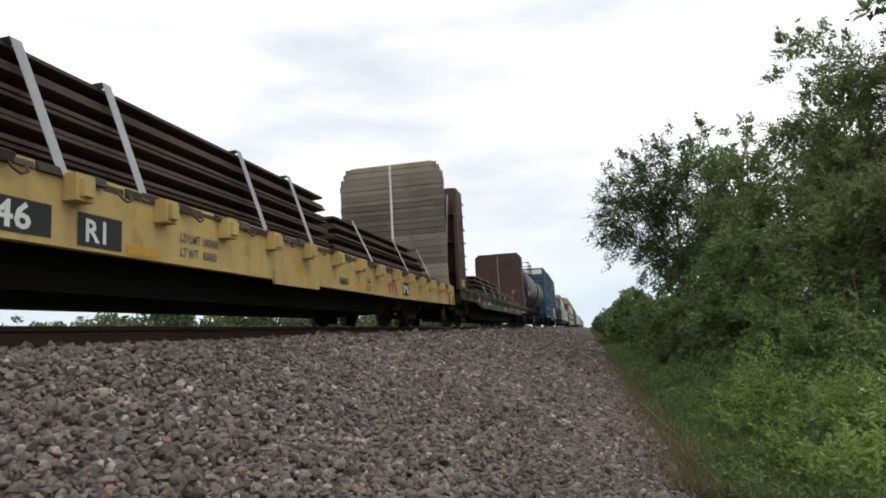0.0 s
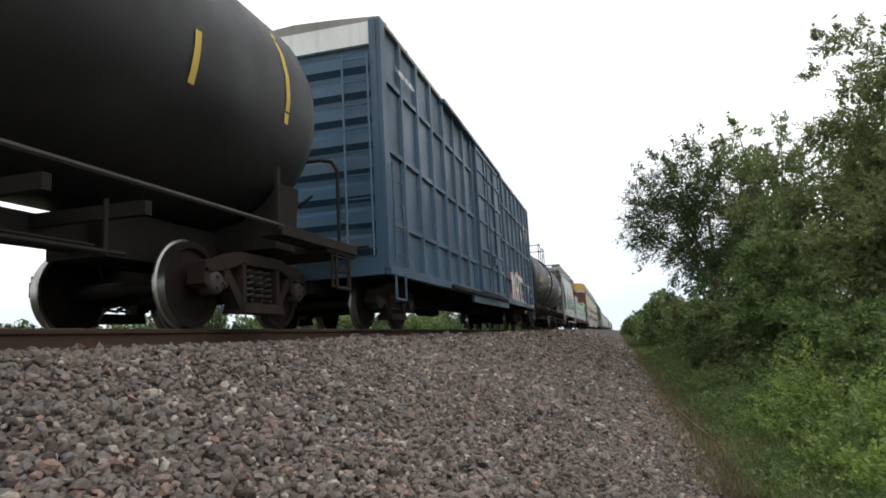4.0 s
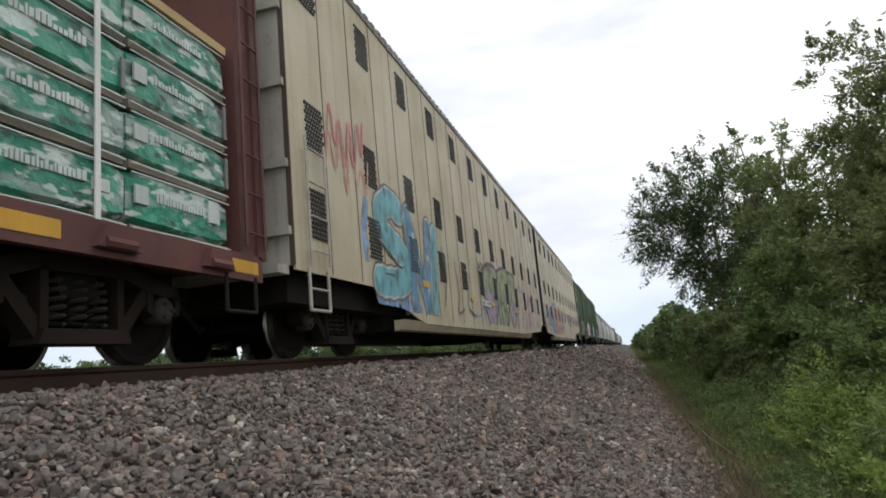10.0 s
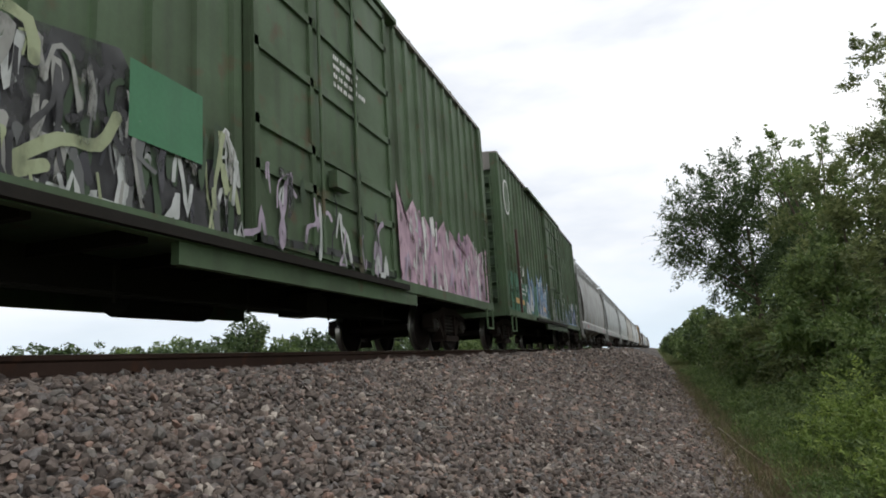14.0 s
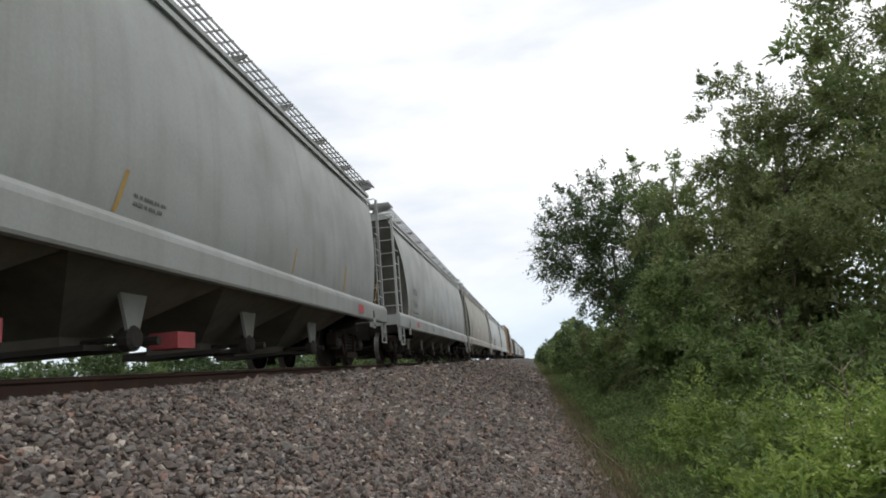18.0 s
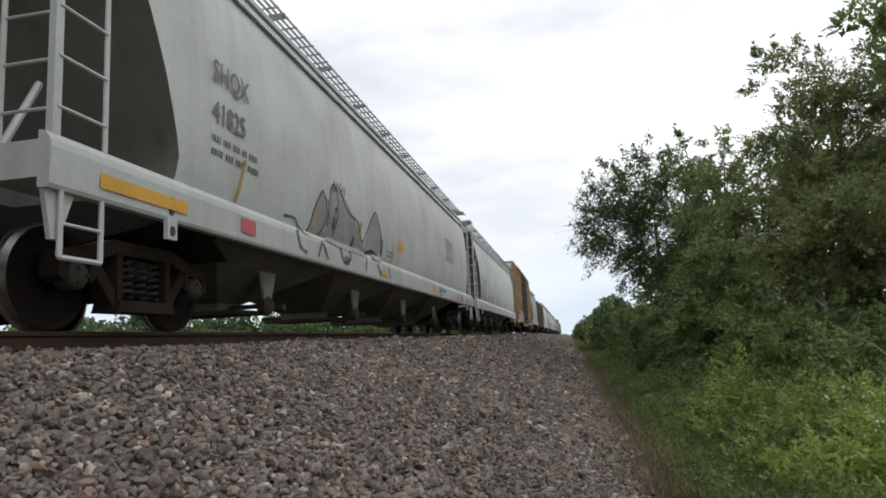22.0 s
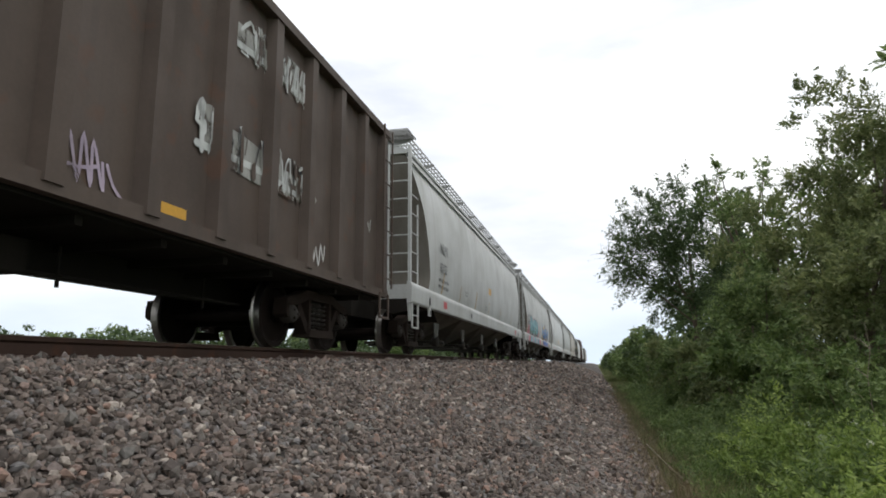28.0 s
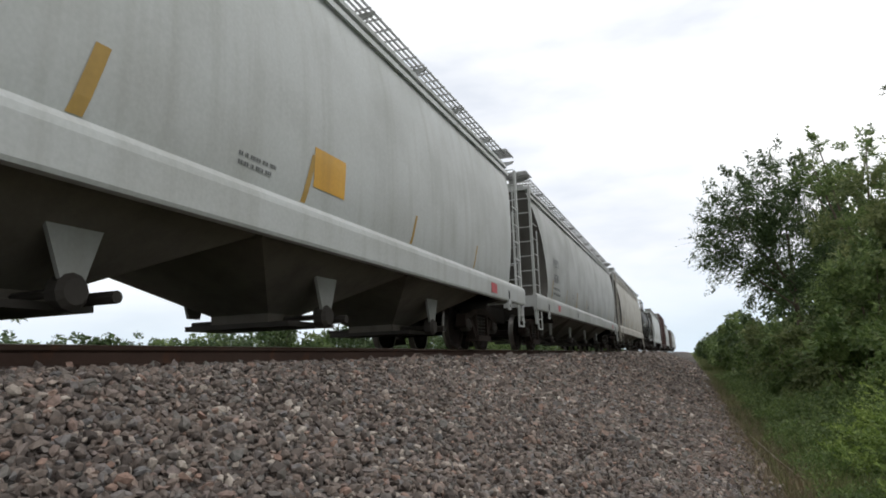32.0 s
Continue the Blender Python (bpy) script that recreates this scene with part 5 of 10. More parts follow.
# ---- box cars ----
def boxcar(f, r, label, mat, end_mat, top=5.15, bottom=0.82, posts="grid", post_mat=None, door=None, door_mat=None, door_span=(-1.6, 1.6), white_top=False, pitch=1.0):
    car, h = carload("boxcar", label, f, r)
    post_mat = post_mat or mat
    X = 1.52
    s = Shape().box(-X, X, -h + 0.12, h - 0.12, bottom + 0.12, top)
    part("body", s, mat, car)
    s = Shape()
    s.prism([(-X - 0.07, top - 0.02), (X + 0.07, top - 0.02), (X + 0.07, top + 0.05), (0.7, top + 0.13), (0, top + 0.17), (-0.7, top + 0.13), (-X - 0.07, top + 0.05)], -h + 0.05, h - 0.05)
    for k in range(int(2 * h / 1.2)):
        y = -h + 0.6 + k * 1.2
        s.box(-X, X, y - 0.03, y + 0.03, top + 0.12, top + 0.19)
    part("roof", s, ROOF_GREY, car)
    for k in (-1, 1):
        s = Shape()
        xa, xb = (X, X + 0.075) if k > 0 else (-X - 0.075, -X)
        mid = door_span
        s.box(xa, xb + 0.02 * (k > 0), -h + 0.05, h - 0.05, bottom, bottom + 0.16)
        s.box(xa, xb, mid[0] - 0.9, mid[1] + 0.9, bottom - 0.18, bottom)
        part("side_sill", s, post_mat, car)
        step = pitch if posts == "grid" else 0.52
        dep = 0.07 if posts == "grid" else 0.045
        y = -h + 0.12
        first = True
        while y < h - 0.05:
            if not (mid[0] - 0.05 < y < mid[1] + 0.05):
                w = 0.13 if posts == "grid" else 0.15
                s = Shape()
                a, b = (X, X + dep) if k > 0 else (-X - dep, -X)
                s.prism([(y - w / 2, a), (y + w / 2, a), (y + w * 0.38, b), (y - w * 0.38, b)] if k < 0 else [(y - w / 2, a), (y - w * 0.38, b), (y + w * 0.38, b), (y + w / 2, a)], 0, 1, "x")
                s.v = [(p[2], p[1], bottom + 0.14 + p[0] * (top - bottom - 0.16)) for p in s.v]
                part("side_post", s, post_mat, car)
            y += step
        for y in (-h + 0.14, h - 0.14):
            s = Shape().box(min(k * X, k * (X + 0.08)), max(k * X, k * (X + 0.08)), y - 0.12, y + 0.12, bottom + 0.1, top)
            part("corner_post", s, post_mat, car)
        if posts == "grid":
            for z in (bottom + 0.90, bottom + 2.15, bottom + 3.40):
                s = Shape()
                for a, b in ((-h + 0.2, mid[0]), (mid[1], h - 0.2)):
                    s.box(min(k * X, k * (X + 0.055)), max(k * X, k * (X + 0.055)), a, b, z - 0.045, z + 0.045)
                part("side_rail", s, post_mat, car)
        leaves = [(mid[0], (mid[0] + mid[1]) / 2), ((mid[0] + mid[1]) / 2, mid[1])] if door == "double" else [mid]
        for a, b in leaves:
            s = Shape().box(min(k * (X + 0.02), k * (X + 0.10)), max(k * (X + 0.02), k * (X + 0.10)), a + 0.03, b - 0.03, bottom + 0.12, top - 0.12)
            d = part("sliding_door", s, door_mat or mat, car)
            s = Shape()
            xo = (k * (X + 0.10), k * (X + 0.135))
            for z in (bottom + 0.2, bottom + 0.9, bottom + 1.35, bottom + 2.15, bottom + 2.9, bottom + 3.6, top - 0.2):
                s.box(min(xo), max(xo), a + 0.05, b - 0.05, z - 0.05, z + 0.05)
            for y in (a + 0.08, (a * 2 + b) / 3, (a + b * 2) / 3, b - 0.08):
                s.box(min(xo), max(xo), y - 0.04, y + 0.04, bottom + 0.15, top - 0.15)
            part("door_rib", s, door_mat or mat, d)
            s = Shape()
            for y in ((a * 2 + b) / 3 + 0.12, (a + b * 2) / 3 - 0.12):
                s.tube((k * (X + 0.17), y, bottom + 0.2), (k * (X + 0.17), y, top - 0.3), 0.022)
            s.box(min(k * (X + 0.13), k * (X + 0.24)), max(k * (X + 0.13), k * (X + 0.24)), (a + b) / 2 - 0.25, (a + b) / 2 + 0.1, bottom + 1.0, bottom + 1.2)
            part("lock_bar", s, door_mat or mat, d)
        for z in (bottom + 0.05, top - 0.05):
            s = Shape()
            s.box(min(k * X, k * (X + 0.16)), max(k * X, k * (X + 0.16)), mid[0] - (mid[1] - mid[0]) * 0.9, mid[1] + 0.4, z - 0.04, z + 0.04)
            part("door_track", s, UNDER if z < 2 else post_mat, car)
        for e in (-1, 1):
            ladder(car, e * (h - 0.5), k * (X + 0.12), bottom + 0.2, bottom + (2.2 if e > 0 else 1.9), post_mat, 0.5)
            stirrup(car, e * (h - 0.5), k * (X + 0.1), bottom + 0.02, post_mat, 0.5, 0.42)
    for e in (-1, 1):
        n = 8
        for j in range(n):
            z = bottom + 0.35 + (top - bottom - 0.8) * j / n
            s = Shape()
            hh = (top - bottom - 0.8) / n
            s.prism([(e * (h - 0.12), z), (e * (h - 0.02), z + hh * 0.2), (e * (h - 0.02), z + hh * 0.6), (e * (h - 0.12), z + hh * 0.8)], -X + 0.12, X - 0.12, "x")
            part("end_rib", s, end_mat, car)
        s = Shape()
        s.box(-X, X, min(e * (h - 0.13), e * (h - 0.03)), max(e * (h - 0.13), e * (h - 0.03)), bottom, bottom + 0.3)
        for k in (-1, 1):
            s.box(k * (X - 0.06) - 0.06, k * (X - 0.06) + 0.06, min(e * (h - 0.13), e * (h - 0.0)), max(e * (h - 0.13), e * h), bottom, top)
        part("end_frame", s, post_mat, car)
        s = Shape().box(-X + 0.05, X - 0.05, min(e * (h - 0.125), e * (h - 0.03)), max(e * (h - 0.125), e * (h - 0.03)), top - 0.42, top - 0.02)
        part("end_top_panel", s, WHITE if white_top else ROOF_GREY, car)
        ladder(car, e * (h + 0.06), 1.15, bottom + 0.3, top - 0.6 if e < 0 else bottom + 2.2, post_mat, 0.45, 0.4, "x")
        s = Shape()
        s.tube((-1.2, e * (h + 0.12), bottom + 0.45), (1.3, e * (h + 0.12), bottom + 0.45), 0.018)
        s.box(-0.9, 0.9, min(e * h, e * (h + 0.2)), max(e * h, e * (h + 0.2)), bottom + 0.28, bottom + 0.32)
        part("crossover_step", s, UNDER, car)
    center_sill(car, h - 0.1, 0.62, 0.96)
    brake_rods(car, h)
    ends(car, h)
    return car, h


# ---- auto racks ----
def perforated(parent, y, z, w=0.55, hgt=0.72, x=1.6):
    """A square field of round vent holes."""
    s = Shape()
    ny, nz = 7, 11
    for j in range(nz):
        for i in range(ny):
            yy, zz = y + (i + 0.5 * (j % 2)) * w / ny, z + j * hgt / nz
            s.prism([(yy + 0.027 * math.cos(a * math.pi / 3), zz + 0.027 * math.sin(a * math.pi / 3)) for a in range(6)], x - 0.002, x + 0.016, "x")
    part("vent_grille", s, BLACK, parent, "square field of round black vent holes")


def autorack(f, r, label, joint):
    """One unit of a two-unit enclosed car carrier; joint is the end (+1 or -1) that shares a truck with its mate."""
    car, h = carload("autorack", label, f, r)
    X, top = 1.55, 5.42
    yl = h - 3.6
    for k in (-1, 1):
        n = max(1, round(2 * h / 0.985))
        w = 2 * h / n
        for i in range(n):
            a, b = -h + i * w, -h + (i + 1) * w
            s = Shape()
            xa, xb = (X, X + 0.03) if k > 0 else (-X - 0.03, -X)
            def low(y):
                d = h - abs(y)
                if y * joint > 0:
                    return 0.93 if d < 0.9 else max(0.48, 0.64 - max(0, d - 1.3) * 0.04)
                return 0.95 if d < 2.6 else max(0.48, 0.95 - (d - 2.6) * 0.22)
            m = (a + b) / 2
            s.prism([(a + 0.008, low(a)), (m, low(m)), (b - 0.008, low(b)), (b - 0.008, top), (a + 0.008, top)], xa, xb, "x")
            part("side_panel", s, CREAM, car)
        s = Shape()
        for i in range(n + 1):
            y = -h + i * w
            s.box(k * (X + 0.005) - 0.03, k * (X + 0.005) + 0.03, y - 0.010, y + 0.010, 1.0 if h - abs(y) < 3.4 else 0.6, top)
        part("panel_seam", s, GONDOLA, car)
        s = Shape()
        s.prism([(k * 1.58, 0.52), (k * 1.50, 0.36), (k * 1.40, 0.34), (k * 1.40, 0.52)], -yl, yl)
        part("lower_skirt", s, CREAM, car)
    s = Shape()
    prof_r = [(1.60, 5.40), (1.60, 5.52), (1.48, 5.72), (1.2, 5.85), (0.6, 5.93), (0, 5.95)]
    prof_r = prof_r + [(-x, z) for x, z in reversed(prof_r[:-1])]
    s.prism(prof_r, -h, h)
    part("roof", s, ROOF_GREY, car)
    s = Shape()
    for k in range(int(2 * h / 0.3)):
        y = -h + 0.15 + k * 0.3
        s.rings([[(x * 1.008, y + d, z + 0.02) for x, z in prof_r] for d in (-0.05, 0.05)], False, False)
    tagged(part("roof_corrugation", s, ROOF_GREY, car), kind="stuff")
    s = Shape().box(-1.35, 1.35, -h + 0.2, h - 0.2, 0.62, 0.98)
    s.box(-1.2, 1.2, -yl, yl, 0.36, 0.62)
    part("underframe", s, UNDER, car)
    for e in (-1, 1):
        if e == joint:
            for j in range(6):
                ya = e * (h + 0.02 + 0.05 * j)
                s = Shape().box(-1.42 + 0.03 * (j % 2), 1.42 - 0.03 * (j % 2), min(ya, ya + e * 0.048), max(ya, ya + e * 0.048), 1.1, 5.45)
                part("bellows_fold", s, UNDER, car, "dark rubber fold between the two units")
            continue
        for k in (-1, 1):
            s = Shape().box(min(k * 0.02, k * 1.52), max(k * 0.02, k * 1.52), min(e * (h + 0.02), e * (h - 0.06)), max(e * (h + 0.02), e * (h - 0.06)), 1.0, 5.0)
            d = part("end_door", s, CREAM_DOOR, car)
            s = Shape()
            for z in (1.4, 2.2, 3.2, 4.2, 4.8):
                s.box(min(k * 0.7, k * 1.56), max(k * 0.7, k * 1.56), min(e * h, e * (h + 0.07)), max(e * h, e * (h + 0.07)), z - 0.05, z + 0.05)
            s.tube((k * 0.6, e * (h + 0.05), 1.0), (k * 0.6, e * (h + 0.05), 4.9), 0.03)
            s.tube((k * 0.25, e * (h + 0.05), 1.0), (k * 0.25, e * (h + 0.05), 4.9), 0.03)
            part("door_hinge", s, CREAM_DOOR, d)
        s = Shape()
        s.prism([(x * 0.985, z) for x, z in [(1.58, 5.0)] + prof_r[:-1][0:] + [(-1.6, 5.40), (-1.58, 5.0)]], e * (h - 0.04), e * (h + 0.04))
        part("end_gable", s, RACK_YELLOW, car, "yellow end gable")
        s = Shape().box(-1.5, 1.5, min(e * h, e * (h + 0.25)), max(e * h, e * (h + 0.25)), 0.9, 1.0)
        part("end_step", s, CREAM_DOOR, car)
        for k in (-1, 1):
            ladder(car, e * (h - 0.5), k * 1.66, 1.05, 2.6, CREAM_DOOR, 0.5)
            stirrup(car, e * (h - 0.5), k * 1.62, 1.0, CREAM_DOOR, 0.5, 0.5)
        c = part("coupler", cached("coupler", coupler_mesh), None, car)
        c.matrix_basis = pose(0, e * (h + 0.45), 0, 0, 0, 0 if e > 0 else 180)
    y = -h + (1.35 if joint < 0 else 0.45)
    while y < h - 0.7:
        for z in (1.40, 2.53, 4.52):
            perforated(car, y, z, 0.48, 0.64, x=X + 0.031)
        y += 1.87
    s = Shape().tube((0.9, -h + 4.4, 0.30), (0.9, h - 4.4, 0.30), 0.02)
    s.box(-0.4, 0.4, -0.6, 0.6, 0.24, 0.4)
    part("brake_rigging", s, UNDER, car)
    return car, h

# ---- flat cars, centre beam and gondola ----
def flatcar(f, r, label, mat, deck=1.08, bottom=0.52, pockets=1.0, inset=1.8, straight=False):
    car, h = carload("flat_car", label, f, r)
    s = Shape().box(-1.42, 1.42, -h, h, deck - 0.10, deck)
    part("deck", s, TIMBER if mat is not YELLOW else UNDER, car)
    for k in (-1, 1):
        s = Shape()
        a, b = (1.42, 1.50) if k > 0 else (-1.50, -1.42)
        low = [(-h, deck - 0.30), (-h + 2.6, deck - 0.30), (-h + 3.6, bottom), (h - 3.6, bottom), (h - 2.6, deck - 0.30), (h, deck - 0.30), (h, deck + 0.01), (-h, deck + 0.01)]
        if straight:
            low = [(-h, bottom + 0.05), (-h + 5.5, bottom), (h - 5.5, bottom), (h, bottom + 0.05), (h, deck + 0.01), (-h, deck + 0.01)]
        s.prism(low, a, b, "x")
        part("side_sill", s, mat, car)
        if not straight:
            s = Shape().box(min(k * 1.42, k * 1.56), max(k * 1.42, k * 1.56), -h, h, deck - 0.03, deck + 0.03)
            part("sill_flange", s, mat, car)
        y = -h + 0.7
        while y < h - 0.3:
            p = Shape()
            p.box(min(k * 1.50, k * 1.62), max(k * 1.50, k * 1.62), y - 0.09, y + 0.09, deck - 0.23, deck - 0.03)
            p.box(min(k * 1.50, k * 1.66), max(k * 1.50, k * 1.66), y - 0.05, y + 0.05, deck - 0.20, deck - 0.07)
            part("stake_pocket", p, mat, car)
            y += pockets
    if straight:
        # worn plank ends along the deck's edge, no two quite alike, and lashing rings between them
        rnd = random.Random(29)
        y = -h + 0.02
        while y < h - 0.25:
            w = rnd.uniform(0.19, 0.24)
            x, z = 1.53 + rnd.uniform(-0.03, 0.03), deck + rnd.uniform(-0.005, 0.015)
            s = Shape().prism([(-x, deck - 0.07), (x, deck - 0.07 + rnd.uniform(-0.012, 0.012)), (x + rnd.uniform(-0.02, 0.02), z - 0.02), (x - 0.03, z + 0.004), (-x, z)], y, y + w - rnd.uniform(0.006, 0.02))
            part("deck_plank", s, WORN_DECK, car)
            y += w
        y = -h + 1.2
        while y < h - 0.3:
            s = Shape().rod([(1.53, y - 0.07, deck - 0.05), (1.565, y - 0.06, deck - 0.11), (1.57, y, deck - 0.135), (1.565, y + 0.06, deck - 0.11), (1.53, y + 0.07, deck - 0.05)], 0.011, 5)
            part("lashing_ring", s, STEEL_LOAD, car)
            y += pockets
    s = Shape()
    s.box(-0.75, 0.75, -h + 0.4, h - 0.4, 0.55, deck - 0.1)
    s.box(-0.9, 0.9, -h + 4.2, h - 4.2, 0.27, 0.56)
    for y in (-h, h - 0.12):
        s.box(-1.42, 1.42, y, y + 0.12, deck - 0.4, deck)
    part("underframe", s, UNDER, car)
    for e in (-1, 1):
        for k in (-1, 1):
            stirrup(car, e * (h - 0.45), k * 1.5, deck - 0.28, UNDER, 0.45, 0.35)
    ends(car, h, trucks=(-h + inset, h - inset))
    return car, h


def bulkhead(car, y0, y1, mat, top=4.6, deck=1.08, plank_side=0):
    s = Shape()
    o = [(-1.36, deck), (1.36, deck), (1.36, top - 0.18), (1.18, top), (-1.18, top), (-1.36, top - 0.18)]
    m0, m1 = (y0 + 0.07, y1) if plank_side < 0 else (y0, y1)
    s.prism(o, m0, m0 + 0.09)
    for x in (-1.33, -0.65, 0.0, 0.65, 1.33):
        s.prism([(m0 + 0.09, deck), (m1, deck), (m1, deck + 0.5), (m0 + 0.16 + (m1 - m0) * 0.45, top - 0.25), (m0 + 0.09, top - 0.1)] if plank_side <= 0 else [(m0, deck), (m0 + 0.09, deck), (m0 + 0.09, top), (m0, top)], x - 0.045, x + 0.045, "x")
    s.box(-1.4, 1.4, m0 + 0.09, m1, deck, deck + 0.12)
    b = part("bulkhead", s, mat, car)
    return b


def planks(parent, y, z0, z1, x0, x1, mat, seed=0, thick=0.06):
    rnd = random.Random(seed)
    z = z0
    while z < z1 - 0.05:
        hgt = min(rnd.uniform(0.13, 0.19), z1 - z)
        cut = max(0.0, z + hgt - (z1 - 0.32)) * 0.55
        s = Shape().box(x0 + cut + rnd.uniform(0, 0.02), x1 - cut - rnd.uniform(0, 0.02), y - thick - rnd.uniform(0, 0.02), y, z, z + hgt - rnd.uniform(0.008, 0.016))
        pl = part("plank", s, mat, parent)
        s = Shape()
        for x in (x1 - 0.22, x0 + 0.25 * x0 + 0.6, (x0 + x1) / 2 + 0.55):
            s.tube((x, y - thick - 0.016, z + hgt * 0.5), (x, y - thick - 0.026, z + hgt * 0.5), 0.016, 6)
        tagged(part("bolt_heads", s, UNDER, pl), kind="stuff")
        z += hgt


def steel_stack(car_s, y0, y1, z0, layers, step, width, seed, straps=None, lean=0.45, shorter=0.0):
    """Rolled steel sections laid side by side in layers; a separate load lying on the deck."""
    rnd = random.Random(seed)
    mid = (y0 + y1) / 2
    load = movable("steel_load", "long rusty dark steel sections strapped to the flat car", "steel load", car_s + mid, "steel loads on the flat cars")
    hl = (y1 - y0) / 2
    for k in range(layers):
        z = z0 + k * step
        s = Shape()
        n = 4
        ww = width / n
        for i in range(n):
            x = -width / 2 + (i + 0.5) * ww + rnd.uniform(-0.02, 0.02)
            a, b = -hl + rnd.uniform(0, 0.2), hl - rnd.uniform(0, 0.14) - k * shorter
            hh = step * 0.94
            s = Shape()
            s.prism([(x - ww * 0.48, z), (x + ww * 0.48, z), (x + ww * 0.48, z + 0.035), (x + 0.03, z + 0.055), (x + 0.03, z + hh - 0.05), (x + ww * 0.48, z + hh - 0.03), (x + ww * 0.48, z + hh),
                     (x - ww * 0.48, z + hh), (x - ww * 0.48, z + hh - 0.03), (x - 0.03, z + hh - 0.05), (x - 0.03, z + 0.055), (x - ww * 0.48, z + 0.035)], a, b)
            part("steel_section", s, STEEL_LOAD, load)
    zt = z0 + layers * step
    n = max(2, int((y1 - y0) / 3.1))
    places = [a - mid for a in straps] if straps else [-hl + 1.0 + i * (2 * hl - 2.0) / max(1, n - 1) + rnd.uniform(-0.3, 0.3) for i in range(n)]
    for y in places:
        d = lean * rnd.uniform(0.7, 1.3)
        s = Shape()
        p = [(1.52, y + d, 1.02), (width / 2 + 0.03, y, zt + 0.01), (-width / 2 - 0.03, y, zt + 0.01), (-1.52, y + d, 1.02)]
        for a, b in zip(p, p[1:]):
            s.face([(a[0], a[1] - 0.05, a[2]), (a[0], a[1] + 0.05, a[2]), (b[0], b[1] + 0.05, b[2]), (b[0], b[1] - 0.05, b[2])])
            s.face([(a[0], a[1] - 0.05, a[2] + 0.012), (b[0], b[1] - 0.05, b[2] + 0.012), (b[0], b[1] + 0.05, b[2] + 0.012), (a[0], a[1] + 0.05, a[2] + 0.012)])
        part("tie_down_strap", s, STRAP, load, "pale grey tie-down strap")
    return load


def wrap_material():
    """Printed plastic wrap: green with grey, rubbed and dark places; glints on its creases are painted in."""
    m, n, l, b = material("printed_green_lumber_wrap")
    tc = n.new("ShaderNodeTexCoord")
    rnd = n.new("ShaderNodeObjectInfo")
    add = n.new("ShaderNodeVectorMath")
    add.operation = "ADD"
    l.new(tc.outputs["Object"], add.inputs[0])
    l.new(rnd.outputs["Random"], add.inputs[1])
    co = add.outputs["Vector"]
    tone = noise_node(n, l, co, 1.3, 3.0)
    r = ramp_node(n, [(0.35, (0.022, 0.19, 0.125)), (0.55, (0.04, 0.28, 0.185)), (0.75, (0.09, 0.36, 0.26))])
    l.new(tone.outputs["Fac"], r.inputs["Fac"])
    rub = noise_node(n, l, co, 1.0, 4.0, (2.0, 2.2, 5.0))
    rr = ramp_node(n, [(0.49, (0, 0, 0)), (0.57, (0.65,) * 3)])
    l.new(rub.outputs["Fac"], rr.inputs["Fac"])
    col = mix_node(n, l, rr.outputs["Color"], r.outputs["Color"], (0.33, 0.38, 0.365))
    # pale streaks: gloss on the folds, put into the base colour
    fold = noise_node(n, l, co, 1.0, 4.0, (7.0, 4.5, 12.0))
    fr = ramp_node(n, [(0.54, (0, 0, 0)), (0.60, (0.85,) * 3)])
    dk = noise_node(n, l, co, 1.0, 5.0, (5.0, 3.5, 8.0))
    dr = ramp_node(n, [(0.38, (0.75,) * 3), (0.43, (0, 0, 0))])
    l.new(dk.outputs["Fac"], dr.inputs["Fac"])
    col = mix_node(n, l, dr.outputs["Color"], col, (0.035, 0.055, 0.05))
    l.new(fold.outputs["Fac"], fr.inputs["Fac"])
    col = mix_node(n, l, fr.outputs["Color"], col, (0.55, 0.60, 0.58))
    l.new(col, b.inputs["Base Color"])
    b.inputs["Roughness"].default_value = 0.3
    crease = noise_node(n, l, co, 6.0, 5.0)
    bp = n.new("ShaderNodeBump")
    bp.inputs["Strength"].default_value, bp.inputs["Distance"].default_value = 0.9, 0.05
    l.new(crease.outputs["Fac"], bp.inputs["Height"])
    l.new(bp.outputs["Normal"], b.inputs["Normal"])
    return m


PRINT = flat_paint("white_print_on_wrap", (0.55, 0.60, 0.58), 0.35, 0.5)
GREYWRAP = flat_paint("grey_wrap_end", (0.20, 0.215, 0.205), 0.4, 0.6)
WRAP = wrap_material()


